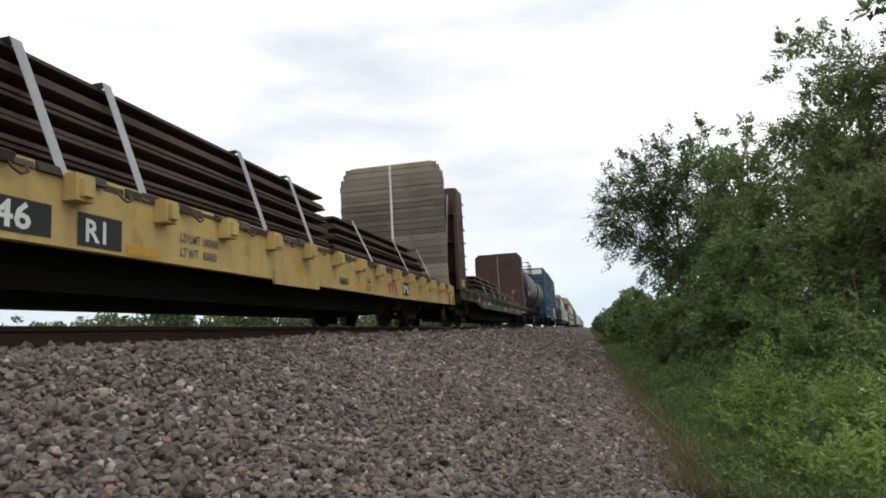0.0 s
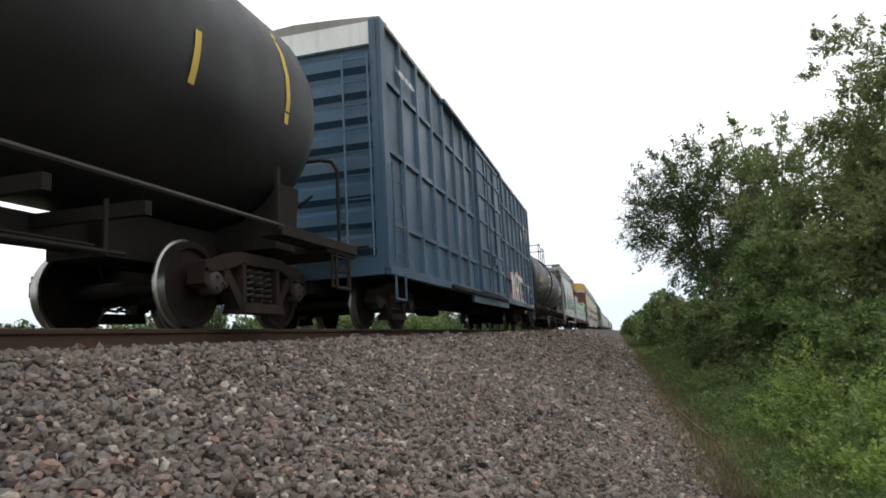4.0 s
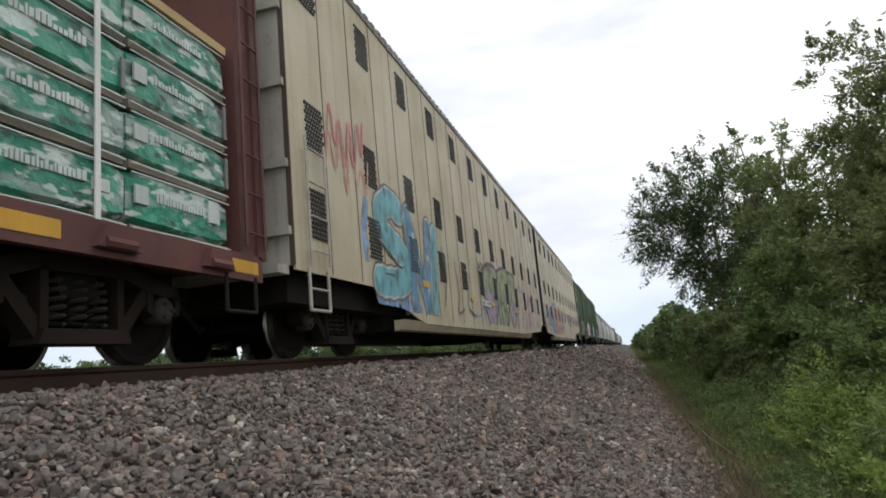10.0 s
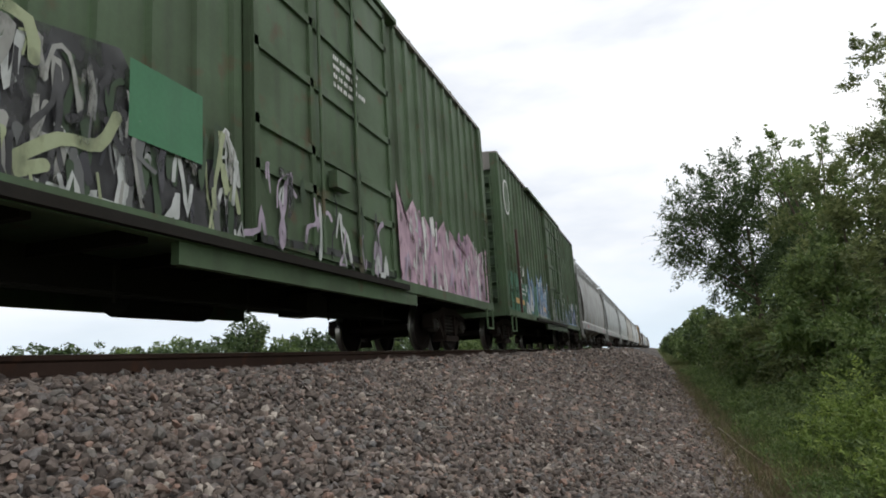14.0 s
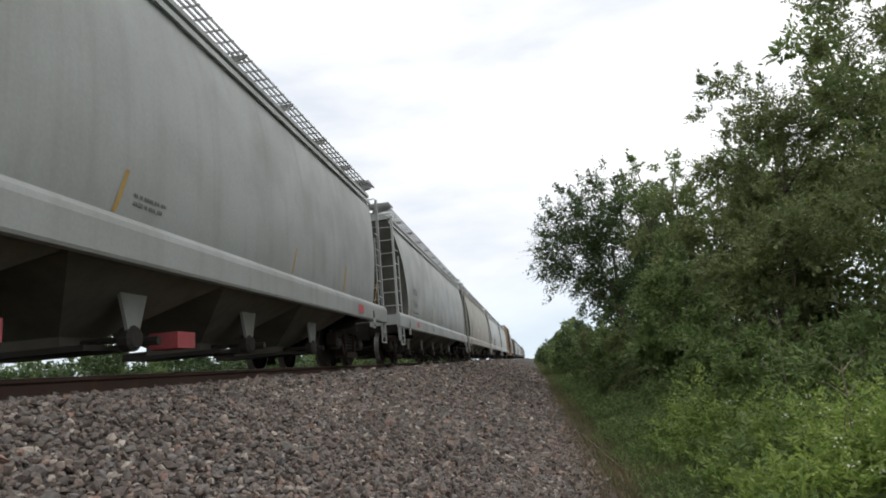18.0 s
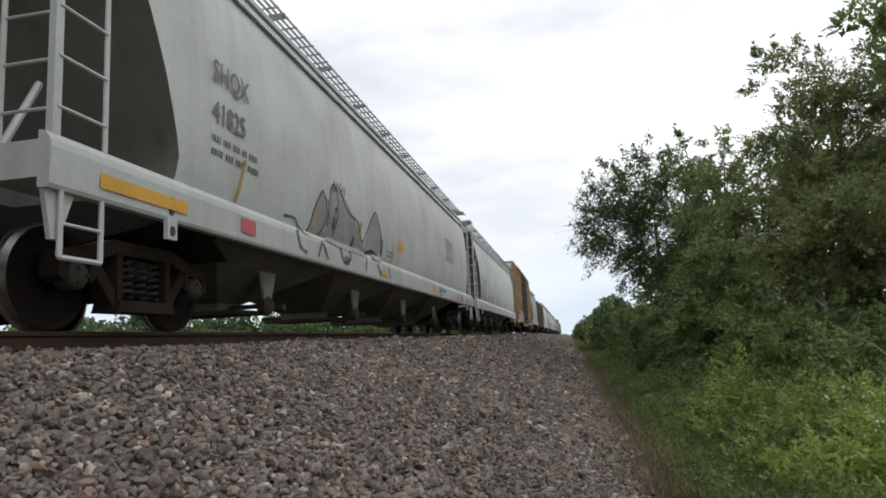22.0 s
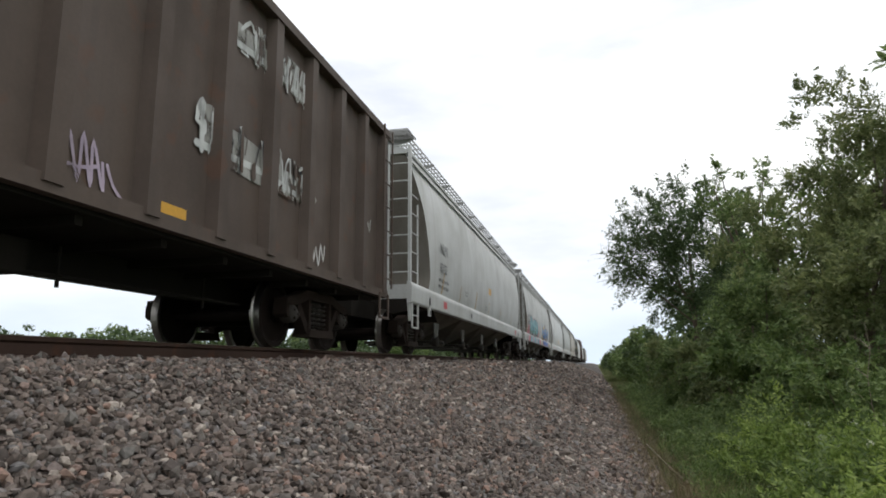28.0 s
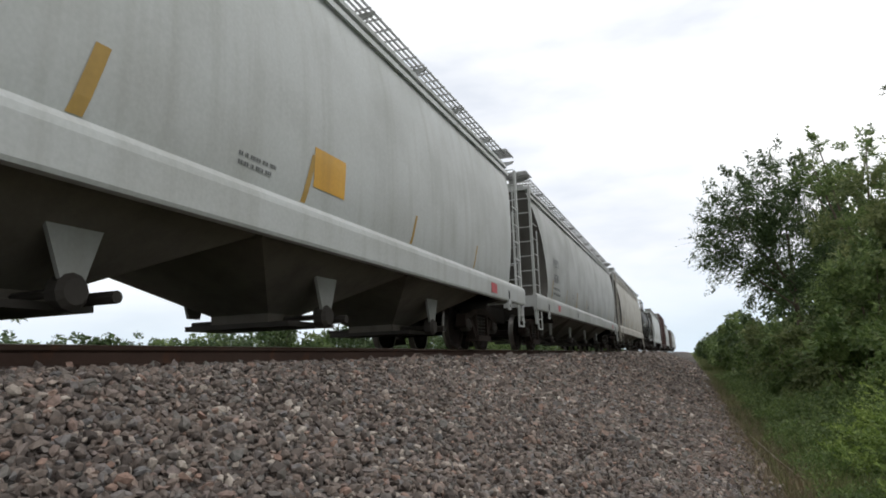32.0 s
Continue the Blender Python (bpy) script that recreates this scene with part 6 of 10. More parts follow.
def lumber_bundle(car_s, x, y, z, length, height, width, seed):
    """A wrapped bundle of boards with soft, rumpled edges and bearers below; it lies on the car's deck."""
    rnd = random.Random(seed)
    ob = movable("lumber_bundle", "bundle of boards in creased green and white printed plastic wrap", "lumber bundle", car_s + y, "wrapped lumber bundles on the centre-beam car")
    ob["place"] = (x, z)
    s = Shape()
    n = 6
    rings = []
    for k in range(n + 1):
        yy = -length / 2 + length * k / n
        e = 0.03 if k in (0, n) else 0.0
        j = [rnd.uniform(-0.012, 0.018) for _ in range(8)]
        w, b, t = width / 2 - e, 0.065 + e, height - e
        c = 0.05
        rings.append([(-w + c, yy, b + j[0]), (w - c, yy, b + j[1]), (w + j[2], yy, b + c), (w + j[3], yy, t - c), (w - c, yy, t + j[4]), (-w + c, yy, t + j[5]), (-w + j[6], yy, t - c), (-w + j[7], yy, b + c)])
    s.rings(rings)
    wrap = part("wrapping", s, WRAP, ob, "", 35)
    if x > 0:
        part("bottom_board", Shape().box(-width / 2 + 0.05, width / 2 - 0.012, -length / 2 + 0.02, length / 2 - 0.02, 0.0, 0.07), TIMBER, ob, "weathered boards showing under the wrapping")
        xf = width / 2 + 0.021
        zb, zt = 0.10, height - 0.03
        q = Shape()
        q.box(xf - 0.02, xf, -length * 0.46, -length * 0.35, zb + 0.15, zt - 0.10)
        part("printed_square", q, PRINT, wrap)
        q = Shape()
        yy = -length * 0.28
        while yy < length * 0.2:
            w = rnd.uniform(0.015, 0.04)
            q.box(xf - 0.02, xf, yy, yy + w, zb + 0.20, zb + 0.20 + rnd.uniform(0.04, 0.09))
            yy += w + 0.014
        tagged(part("printed_lettering", q, PRINT, wrap, "line of printed white lettering"), kind="stuff")
        if rnd.random() < 0.7:
            q = Shape()
            q.box(xf - 0.02, xf, length * 0.24, length * 0.36, zb + 0.16, zb + rnd.uniform(0.24, 0.38))
            part("printed_panel", q, PRINT, wrap)
        if rnd.random() < 0.45:
            q = Shape()
            q.box(xf - 0.02, xf, length * 0.455, length * 0.485, zb + 0.02, zt - rnd.uniform(0.02, 0.15))
            part("folded_end", q, GREYWRAP, wrap)
        for z in (zb - 0.06, zt - 0.005):
            q = Shape()
            q.rod([(xf - 0.008, -length / 2 + 0.02, z), (xf - 0.004 + rnd.uniform(-0.01, 0.005), 0, z + rnd.uniform(-0.015, 0.015)), (xf - 0.008, length / 2 - 0.02, z)], 0.009, 5)
            part("rolled_edge", q, PRINT, wrap)
    for k in (-1, 1):
        part("bearer", Shape().box(-width / 2 + 0.02, width / 2 - 0.02, k * length * 0.33 - 0.05, k * length * 0.33 + 0.05, 0.0, 0.05), NEWWOOD, ob)
    return ob


def centerbeam(f, r, label):
    car, h = carload("centre_beam_flat_car", label, f, r)
    mid_s = (f + r) / 2
    s = Shape().box(-1.42, 1.42, -h, h, 0.95, 1.02)
    part("deck", s, MAROON, car)
    for k in (-1, 1):
        s = Shape()
        a, b = (1.38, 1.46) if k > 0 else (-1.46, -1.38)
        s.prism([(-h, 0.76), (h, 0.76), (h, 1.03), (-h, 1.03)], a, b, "x")
        part("side_sill", s, MAROON, car)
        for i in range(int(2 * h / 1.25)):
            y = -h + 1.15 + i * 1.25
            p = Shape()
            p.prism([(y - 0.22, 0.82), (y + 0.22, 0.82), (y + 0.14, 1.0), (y - 0.14, 1.0)], min(k * 1.46, k * 1.52), max(k * 1.46, k * 1.52), "x")
            p.tube((k * 1.5, y - 0.15, 0.86), (k * 1.5, y + 0.15, 0.86), 0.05, 8)
            part("strap_winch", p, MAROON, car)
    s = Shape()
    s.box(-0.5, 0.5, -h + 0.2, h - 0.2, 0.62, 0.96)
    s.prism([(-h + 3.6, 0.7), (-h + 5, 0.52), (h - 5, 0.52), (h - 3.6, 0.7)], -0.35, 0.35, "x")
    part("underframe", s, UNDER, car)
    for e in (-1, 1):
        b = Shape()
        ya, yb = e * h, e * (h - 0.32)
        b.prism([(-1.42, 1.02), (1.42, 1.02), (1.42, 4.52), (1.30, 4.68), (-1.30, 4.68), (-1.42, 4.52)], min(ya, yb), max(ya, yb))
        bk = part("end_bulkhead", b, MAROON, car)
        rb = Shape()
        for x in (-1.30, -0.8, -0.3, 0.3, 0.8, 1.30):
            rb.box(x - 0.06, x + 0.06, min(e * h, e * (h + 0.09)), max(e * h, e * (h + 0.09)), 1.02, 4.6)
        for z in (1.6, 2.4, 3.2, 4.0):
            rb.box(-1.36, 1.36, min(e * h, e * (h + 0.05)), max(e * h, e * (h + 0.05)), z - 0.05, z + 0.05)
        for k in (-1, 1):
            rb.box(k * 1.43 - 0.03, k * 1.43 + 0.03, min(e * (h - 0.06), e * (h + 0.09)), max(e * (h - 0.06), e * (h + 0.09)), 1.0, 4.6)
        part("bulkhead_rib", rb, MAROON, bk)
        for k in (-1, 1):
            stirrup(car, e * (h - 0.4), k * 1.46, 0.8, UNDER, 0.5, 0.36)
            ladder(car, e * (h - 0.16), k * 1.50, 1.1, 4.5, MAROON, 0.34, 0.42)
    # the beam: top chord pierced by lightening holes, posts and diagonals
    n = int(2 * h / 1.22)
    s = Shape()
    for k in (-1, 1):
        s.prism([(k * 0.42, 4.66), (k * 0.36, 4.66), (k * 0.36, 4.84), (k * 0.09, 4.84), (k * 0.09, 4.93), (k * 0.30, 4.96), (k * 0.42, 4.90)], -h + 0.3, h - 0.3)
    y = -h + 0.3
    for i in range(n + 1):
        e = min(h - 0.3, -h + 0.82 + i * 1.22)
        s.box(-0.09, 0.09, y, e, 4.85, 4.93)
        y = e + 0.17
    part("top_chord", s, BROWN, car)
    for i in range(n):
        y = -h + 1.5 + i * 1.22
        if y > h - 0.8:
            break
        p = Shape()
        p.box(-0.13, 0.13, y - 0.085, y + 0.085, 1.02, 4.84)
        p.prism([(y - 0.19, 4.84), (y + 0.19, 4.84), (y + 0.08, 4.55), (y - 0.08, 4.55)], -0.2, 0.2, "x")
        part("beam_post", p, BROWN, car)
        if i % 3 == 1:
            d = Shape()
            d.prism([(y + 0.1, 3.3), (y + 0.25, 3.3), (y + 1.1, 4.84), (y + 0.95, 4.84)], -0.12, 0.12, "x")
            part("diagonal_brace", d, BROWN, car)
    brake_rods(car, h, 0.40)
    ends(car, h, trucks=(-h + 1.95, h - 1.95))
    # the load
    y, i, ln = -h + 0.42, 0, (2 * h - 0.84) / 16
    while i < 16:
        for x in (0.80, -0.80):
            tiers = 4 if y < -h + 6.9 or y > 6.4 else 3
            if i == 5 or i == 12:
                tiers = 3
            z = 1.02
            for t in range(tiers):
                hh = 0.515 + 0.02 * ((i // 2 + t) % 2)
                lumber_bundle(mid_s, x, y + ln / 2, z, ln - 0.025, hh, 1.14, i * 10 + t + (3 if x < 0 else 0))
                z += hh + 0.006
            if x > 0:
                c = Shape()
                c.box(x - 0.55, x + 0.59, -ln / 2, ln / 2, 0, 0.09)
                w = movable("top_dunnage", "pale boards laid along the top of the bundles", "dunnage", mid_s + y + ln / 2, "dunnage on the centre-beam car")
                w["place"] = (0.0, z)
                part("board", c, NEWWOOD, w)
                if i % 2 == 0:
                    st = movable("tie_strap", "white strap over the lumber bundles", "strap", mid_s + y + ln - 0.35, "straps on the centre-beam car")
                    st["place"] = (0.0, 0.0)
                    q = Shape()
                    q.box(1.405, 1.42, -0.025, 0.025, 0.9, z + 0.095)
                    q.box(0.4, 1.42, -0.025, 0.025, z + 0.095, z + 0.11)
                    part("strap_band", q, WHITE, st)
        y += ln
        i += 1
    for k in range(-3, 6):
        patch(car, "yellow_reflector", -1.20 + k * 2.45, -0.74 + k * 2.45, 0.83, 0.96, REFLECT, x=1.466)
    bars(car, -h + 3.2, 0.90, 2.4, 1, 0.26, WHITE, x=1.467, seed=8)
    sign("LT WT", 0.12, -2.60, 0.83, WHITE, car, x=1.468)
    sign("60200", 0.12, -2.12, 0.83, WHITE, car, x=1.468)
    bars(car, -2.12, 0.97, 0.36, 1, 0.05, WHITE, x=1.468, seed=9)
    return car, h


def gondola(f, r, label, mat, top=3.95, ribs=1.12):
    car, h = carload("gondola", label, f, r)
    z0 = 0.97
    for k in (-1, 1):
        s = Shape().box(min(k * 1.42, k * 1.46), max(k * 1.42, k * 1.46), -h + 0.05, h - 0.05, z0, top)
        part("side_wall", s, mat, car)
        n = round((2 * h - 0.4) / ribs)
        for i in range(n + 1):
            y = -h + 0.2 + (2 * h - 0.4) * i / n
            p = Shape()
            p.prism([(k * 1.46, y - 0.13), (k * 1.58, y - 0.085), (k * 1.58, y + 0.085), (k * 1.46, y + 0.13)], z0 + 0.02, top - 0.06, "z")
            part("side_post", p, mat, car)
        s = Shape()
        s.box(min(k * 1.40, k * 1.60), max(k * 1.40, k * 1.60), -h, h, top - 0.09, top + 0.03)
        part("top_rail", s, mat, car)
        s = Shape()
        s.box(min(k * 1.46, k * 1.56), max(k * 1.46, k * 1.56), -h, h, z0 - 0.05, z0 + 0.08)
        part("side_sill", s, mat, car)
        for e in (-1, 1):
            ladder(car, e * (h - 0.32), k * 1.66, z0 + 0.1, top, mat, 0.45)
            stirrup(car, e * (h - 0.32), k * 1.6, z0, mat, 0.45, 0.42)
    for e in (-1, 1):
        s = Shape().box(-1.44, 1.44, min(e * (h - 0.1), e * (h - 0.04)), max(e * (h - 0.1), e * (h - 0.04)), z0, top)
        for z in (1.4, 2.0, 2.6, 3.2):
            s.prism([(e * (h - 0.05), z), (e * (h + 0.06), z + 0.08), (e * (h + 0.06), z + 0.22), (e * (h - 0.05), z + 0.3)], -1.4, 1.4, "x")
        part("end_wall", s, mat, car)
        ladder(car, e * (h + 0.09), 1.15, z0 + 0.1, top, mat, 0.42, 0.42, "x")
    s = Shape().box(-1.44, 1.44, -h + 0.05, h - 0.05, z0 - 0.08, z0 + 0.02)
    part("floor_plate", s, UNDER, car)
    center_sill(car, h - 0.1, 0.62, 0.95)
    brake_rods(car, h, 0.50)
    ends(car, h)
    return car, h


# ---- the train, front to rear ----
# bulkhead and flat cars with steel
c1, h = flatcar(-8.73, 17.83, "long yellow flat car with stake pockets carrying steel", YELLOW, inset=3.3, straight=True)
patch(c1, "number_panel", -2.2, -0.76, 0.57, 0.80, BLACK, x=1.506)
sign("246", 0.25, -1.36, 0.60, WHITE, c1, x=1.510, squeeze=1.15)
patch(c1, "track_panel", -0.52, -0.06, 0.55, 0.80, BLACK, x=1.506)
sign("R1", 0.24, -0.46, 0.59, WHITE, c1, x=1.510, squeeze=1.0)
patch(c1, "yellow_reflector", 0.0, 0.42, 0.54, 0.62, REFLECT, x=1.506)
sign("LD LMT 180000", 0.115, 0.70, 0.735, MARK_GREY, c1, x=1.510, squeeze=0.82)
sign("LT WT   83000", 0.115, 0.70, 0.60, MARK_GREY, c1, x=1.510, squeeze=0.82)
patch(c1, "yellow_reflector", 3.1, 3.5, 0.62, 0.70, REFLECT, x=1.506)
sign("F68AH", 0.15, 4.62, 0.60, BLACK, c1, x=1.510)
patch(c1, "yellow_reflector", 5.32, 5.72, 0.57, 0.67, REFLECT, x=1.506)
sign("L 66-0", 0.10, 5.84, 0.70, BLACK, c1, x=1.510)
sign("IL 62-0", 0.10, 5.84, 0.58, BLACK, c1, x=1.510)
for k in range(3):
    yy = 7.06 + k * 0.215
    s = Shape().box(1.506, 1.510, yy, yy + 0.19, 0.72, 0.775) if k < 2 else Shape().prism([(yy + 0.13, 0.57), (yy + 0.19, 0.57), (yy + 0.06, 0.775), (yy, 0.775)], 1.506, 1.510, "x")
    if k < 2:
        s.box(1.506, 1.510, yy + 0.07, yy + 0.12, 0.57, 0.72)
    part("red_logo", s, RED_TAG, c1)
patch(c1, "data_panel", 8.08, 8.48, 0.59, 0.86, BLACK, x=1.508)
for k in range(3):
    patch(c1, "data_mark", 8.12 + 0.12 * k, 8.20 + 0.12 * k, 0.64 + 0.07 * (k % 2), 0.80, WHITE, x=1.510)
patch(c1, "yellow_reflector", 9.35, 9.85, 0.60, 0.70, REFLECT, x=1.506)
patch(c1, "yellow_reflector", 12.0, 12.5, 0.84, 0.94, REFLECT, x=1.506)
s = Shape().box(1.50, 1.53, 2.5, 3.8, 0.46, 0.62)
part("jacking_pad", s, YELLOW, c1)
MID1 = 4.55
b = bulkhead(c1, h - 0.70, h - 0.05, YELLOW, 4.62, plank_side=-1)
planks(b, h - 0.63, 1.1, 4.58, -1.52, 1.52, TIMBER, 3)
s = Shape().box(-0.03, 0.03, h - 0.735, h - 0.71, 1.1, 4.6)
part("white_band", s, WHITE, b)
steel_stack(MID1, -12.8, 5.05, 1.105, 5, 0.18, 2.44, 1, [-8.5, -5.0, -3.0, -0.85, 0.05, 2.2, 3.5], 0.16, 0.05)
steel_stack(MID1, 5.1, h - 1.0, 1.105, 4, 0.17, 2.44, 2, [5.95, 8.3, 10.3], 0.3, 0.7)

c2, h = flatcar(19.2, 40.45, "weathered brown and olive bulkhead flat car loaded with steel", OLIVE, bottom=0.62, pockets=1.3)


def framed_bulkhead(car, plate, out, top):
    """A steel end wall: a plate towards the load, deep ribs and closed sides behind it."""
    e = 1 if out > plate else -1
    s = Shape()
    o = [(-1.40, 1.08), (1.40, 1.08), (1.40, top - 0.22), (1.20, top), (-1.20, top), (-1.40, top - 0.22)]
    s.prism(o, min(plate, plate + e * 0.08), max(plate, plate + e * 0.08))
    b = part("bulkhead", s, BROWN, car, "tall dark brown steel bulkhead with ribs")
    ya, yb = plate + e * 0.08, out
    for k in (-1, 1):
        s = Shape()
        s.prism([(ya, 0.78), (yb, 0.78), (yb, 1.7), (yb - e * 0.18, top - 0.24), (ya, top - 0.24)], min(k * 1.32, k * 1.42), max(k * 1.32, k * 1.42), "x")
        part("side_plate", s, BROWN, b)
        s = Shape()
        for i in range(7):
            z = 1.35 + i * 0.42
            s.rod([(k * 1.42, ya + e * 0.05, z), (k * 1.49, ya + e * 0.06, z), (k * 1.49, ya + e * 0.42, z), (k * 1.42, ya + e * 0.43, z)], 0.011, 5)
        part("grab_irons", s, UNDER, b)
    for x in (-0.66, 0.0, 0.66):
        s = Shape()
        s.prism([(ya, 1.08), (yb - e * 0.12, 1.08), (ya + (yb - ya) * 0.45, top - 0.3), (ya, top - 0.2)], x - 0.06, x + 0.06, "x")
        part("rib", s, BROWN, b)
        s = Shape().box(x - 0.09, x + 0.09, min(yb - e * 0.10, yb - e * 0.16), max(yb - e * 0.10, yb - e * 0.16), 1.08, 1.5)
        part("rib_foot", s, BROWN, b)
    for z in (1.75, 2.7, 3.6):
        s = Shape().box(-1.32, 1.32, min(ya, ya + e * 0.22), max(ya, ya + e * 0.22), z - 0.04, z + 0.04)
        part("cross_rib", s, BROWN, b)
    for x in (-0.3, 0.95):
        part("tie_rod", Shape().rod([(x, yb - e * 0.2, 1.1), (x + 0.08, ya + e * 0.35, top - 0.3)], 0.028, 6), STRAP, b)
    return b


framed_bulkhead(c2, -h + 1.2, -h + 0.02, 4.5)
patch(c2, "yellow_reflector", -h + 0.32, -h + 0.80, 1.20, 1.42, TANK_YELLOW, x=1.425)
b = framed_bulkhead(c2, h - 1.15, h - 0.05, 4.50)
s = Shape().box(-0.015, 0.015, h - 1.17, h - 1.152, 1.1, 4.4)
part("welded_seam", s, STRAP, b)
s = Shape()
for d in (-0.35, 0.2):
    s.box(0.75 + d * 0.1, 0.92 + d * 0.1, h - 1.17, h - 1.155, 2.1 + d * 0.2, 2.13 + d * 0.2)
part("small_marking", s, WHITE, b)
for a, w, z in ((-7.75, 0.4, 0.82), (-0.68, 0.46, 0.66), (2.42, 0.3, 0.76), (5.7, 0.4, 0.74), (8.4, 0.5, 0.78)):
    patch(c2, "yellow_reflector", a, a + w, z, z + 0.18, REFLECT, x=1.506)
sign("ABS", 0.20, -6.55, 0.74, WHITE, c2, x=1.508, squeeze=1.0)
bars(c2, -5.72, 0.76, 0.8, 1, 0.28, WHITE, x=1.508, seed=11)
bars(c2, 1.35, 0.92, 0.3, 2, 0.12, WHITE, x=1.508, seed=12)
bars(c2, 4.2, 0.92, 1.0, 2, 0.12, WHITE, x=1.508, seed=13)
bars(c2, 7.2, 0.92, 0.9, 3, 0.10, WHITE, x=1.508, seed=14)
patch(c2, "steel_panel", -6.95, -6.65, 0.74, 0.98, MARK_GREY, x=1.505)
for i in range(9):
    yy = -6.8 + i * 1.75
    s = Shape().box(1.50, 1.58, yy, yy + 0.16, 0.92, 1.28)
    part("side_stake", s, STEEL_LOAD, c2)
MID2 = 29.825
steel_stack(MID2, -6.9, -0.55, 1.14, 4, 0.17, 2.5, 5, [-5.9, -3.9, -1.7])
steel_stack(MID2, -0.45, 2.3, 1.14, 2, 0.19, 2.4, 6, [0.9, 1.75])
steel_stack(MID2, 2.4, 6.4, 1.14, 3, 0.16, 2.3, 7, [3.5, 5.2])
steel_stack(MID2, 6.5, h - 1.4, 1.14, 2, 0.12, 2.3, 8, [7.3])

# tank, blue box car, tank
c3, h, on3 = tank(40.95, 58.0, "black tank car with white lettering and a railed top platform", "DBCX200104", 0.40, [], WHITE, 1.85, 2.05)
for ya, yb, za, zb in ((-0.75, -0.45, 2.2, 3.3), (0.3, 0.6, 2.0, 3.6), (1.3, 1.45, 2.2, 3.2)):
    patch(c3, "faded_patch", ya, yb, za, zb, SILVER, surf=on3, label="faded pale grey patch")
c4, h = boxcar(59.2, 78.1, "blue ribbed boxcar with white and pink graffiti", BLUE, BLUE, 5.2, 0.84, "grid", door="single", door_span=(-2.1, 1.6), white_top=True)
put = flat_side(1.592, 0.86)
white_k = [[(3.36, 1.95), (3.56, 1.97), (3.77, 1.96), (3.82, 1.5), (3.80, 1.02), (3.62, 0.92), (3.46, 0.95), (3.42, 1.4)], [(4.05, 1.95), (4.24, 1.80), (4.0, 1.50), (3.84, 1.55)],
           [(3.84, 1.62), (4.02, 1.45), (4.25, 1.2), (4.42, 0.98), (4.2, 0.93), (3.9, 1.3)], [(4.24, 1.96), (4.52, 1.98), (4.58, 1.5), (4.64, 0.96), (4.42, 0.98), (4.36, 1.5)]]
white_rt = [[(4.5, 1.96), (4.9, 1.95), (5.07, 1.7), (4.9, 1.46), (4.6, 1.40)], [(4.75, 1.42), (5.16, 0.98)], [(5.22, 1.92), (6.15, 1.84)], [(5.48, 1.86), (5.56, 0.94)]]
mural(c4, "large white graffiti letters with black shadows and pink spots", put, [
    ("graffiti_shadow", SOOT, 0.24, moved(white_rt, 0.13, -0.06)), ("graffiti_shadow", CHARCOAL, 0, moved(grown(white_k, 0.05), 0.10, -0.05)),
    ("letter_fill", WHITE, 0.19, white_rt), ("letter_fill", WHITE, 0, white_k),
    ("graffiti_sketch", LILAC, 0.04, [[(2.62, 0.98), (2.72, 1.1), (3.07, 1.62)], [(2.9, 0.98), (3.1, 1.2), (3.3, 1.75)], [(2.66, 1.12), (2.95, 1.16)], [(6.3, 1.2), (6.6, 1.75)]]),
    ("graffiti_spots", PINK, 0, blots([(3.19, 1.87, 0.11), (3.92, 2.04, 0.10), (3.45, 1.44, 0.10), (3.19, 1.14, 0.15), (3.78, 1.17, 0.08), (4.41, 1.86, 0.09), (4.2, 1.45, 0.15), (4.43, 1.11, 0.09),
                                       (5.02, 2.06, 0.10), (5.24, 1.34, 0.12), (5.77, 2.1, 0.13), (5.99, 1.35, 0.12), (5.66, 1.06, 0.09), (4.98, 1.0, 0.06)]))])
for i, (yy, rr) in enumerate(((6.05, 0.17), (6.5, 0.11), (6.85, 0.08))):
    s = Shape()
    s.face([put(yy + rr * math.cos(k * 0.3927), 0.95 + rr * 1.2 * math.sin(k * 0.3927), 0.012) for k in range(16)])
    part("graffiti_disc", s, WHITE, c4)
sign("A", 0.62, 6.52, 3.52, WHITE, c4, x=1.60, squeeze=0.8)
sign("T", 0.62, 7.38, 3.75, WHITE, c4, x=1.60, squeeze=0.8)
sign("X", 0.62, 8.24, 3.66, WHITE, c4, x=1.60, squeeze=0.8)
patch(c4, "yellow_placard", h - 0.85, h - 0.55, 1.32, 1.46, REFLECT, x=1.604)
patch(c4, "yellow_reflector", h - 0.95, h - 0.35, 0.90, 1.0, REFLECT, x=1.622)
bars(c4, -h + 0.8, 4.55, 1.0, 1, 0.2, WHITE, x=1.6, seed=2)
bars(c4, h - 1.7, 1.7, 0.4, 3, 0.09, WHITE, x=1.596, seed=21)
c5, h, on5 = tank(79.2, 95.5, "black tank car with yellow lettering and a railed top platform", "UTLX 648295", 0.38, [("ACETIC ACID GLACIAL", 0.15, 4.08, 1.95, TANK_LETTER)], TANK_YELLOW, 2.5, 2.38, (1.2, 2.2, 3.2), gap=0.1, trucks=(-6.35, 6.68), rows=((-6.5, 2.2, 3.2), (-3.3, 2.2, 2.75), (-1.1, 2.3, 2.9), (1.9, 2.55, 3.2), (4.35, 2.55, 3.0), (7.22, 2.30, 3.22)))
patch(c5, "grey_data_panel", 6.05, 7.12, 2.27, 2.85, SILVER, surf=on5, label="large grey data panel")
for k in range(5):
    patch(c5, "panel_line", 6.15, 7.0 - 0.12 * (k % 3), 2.31 + 0.05 * k, 2.325 + 0.05 * k, MARK_GREY, surf=on5)
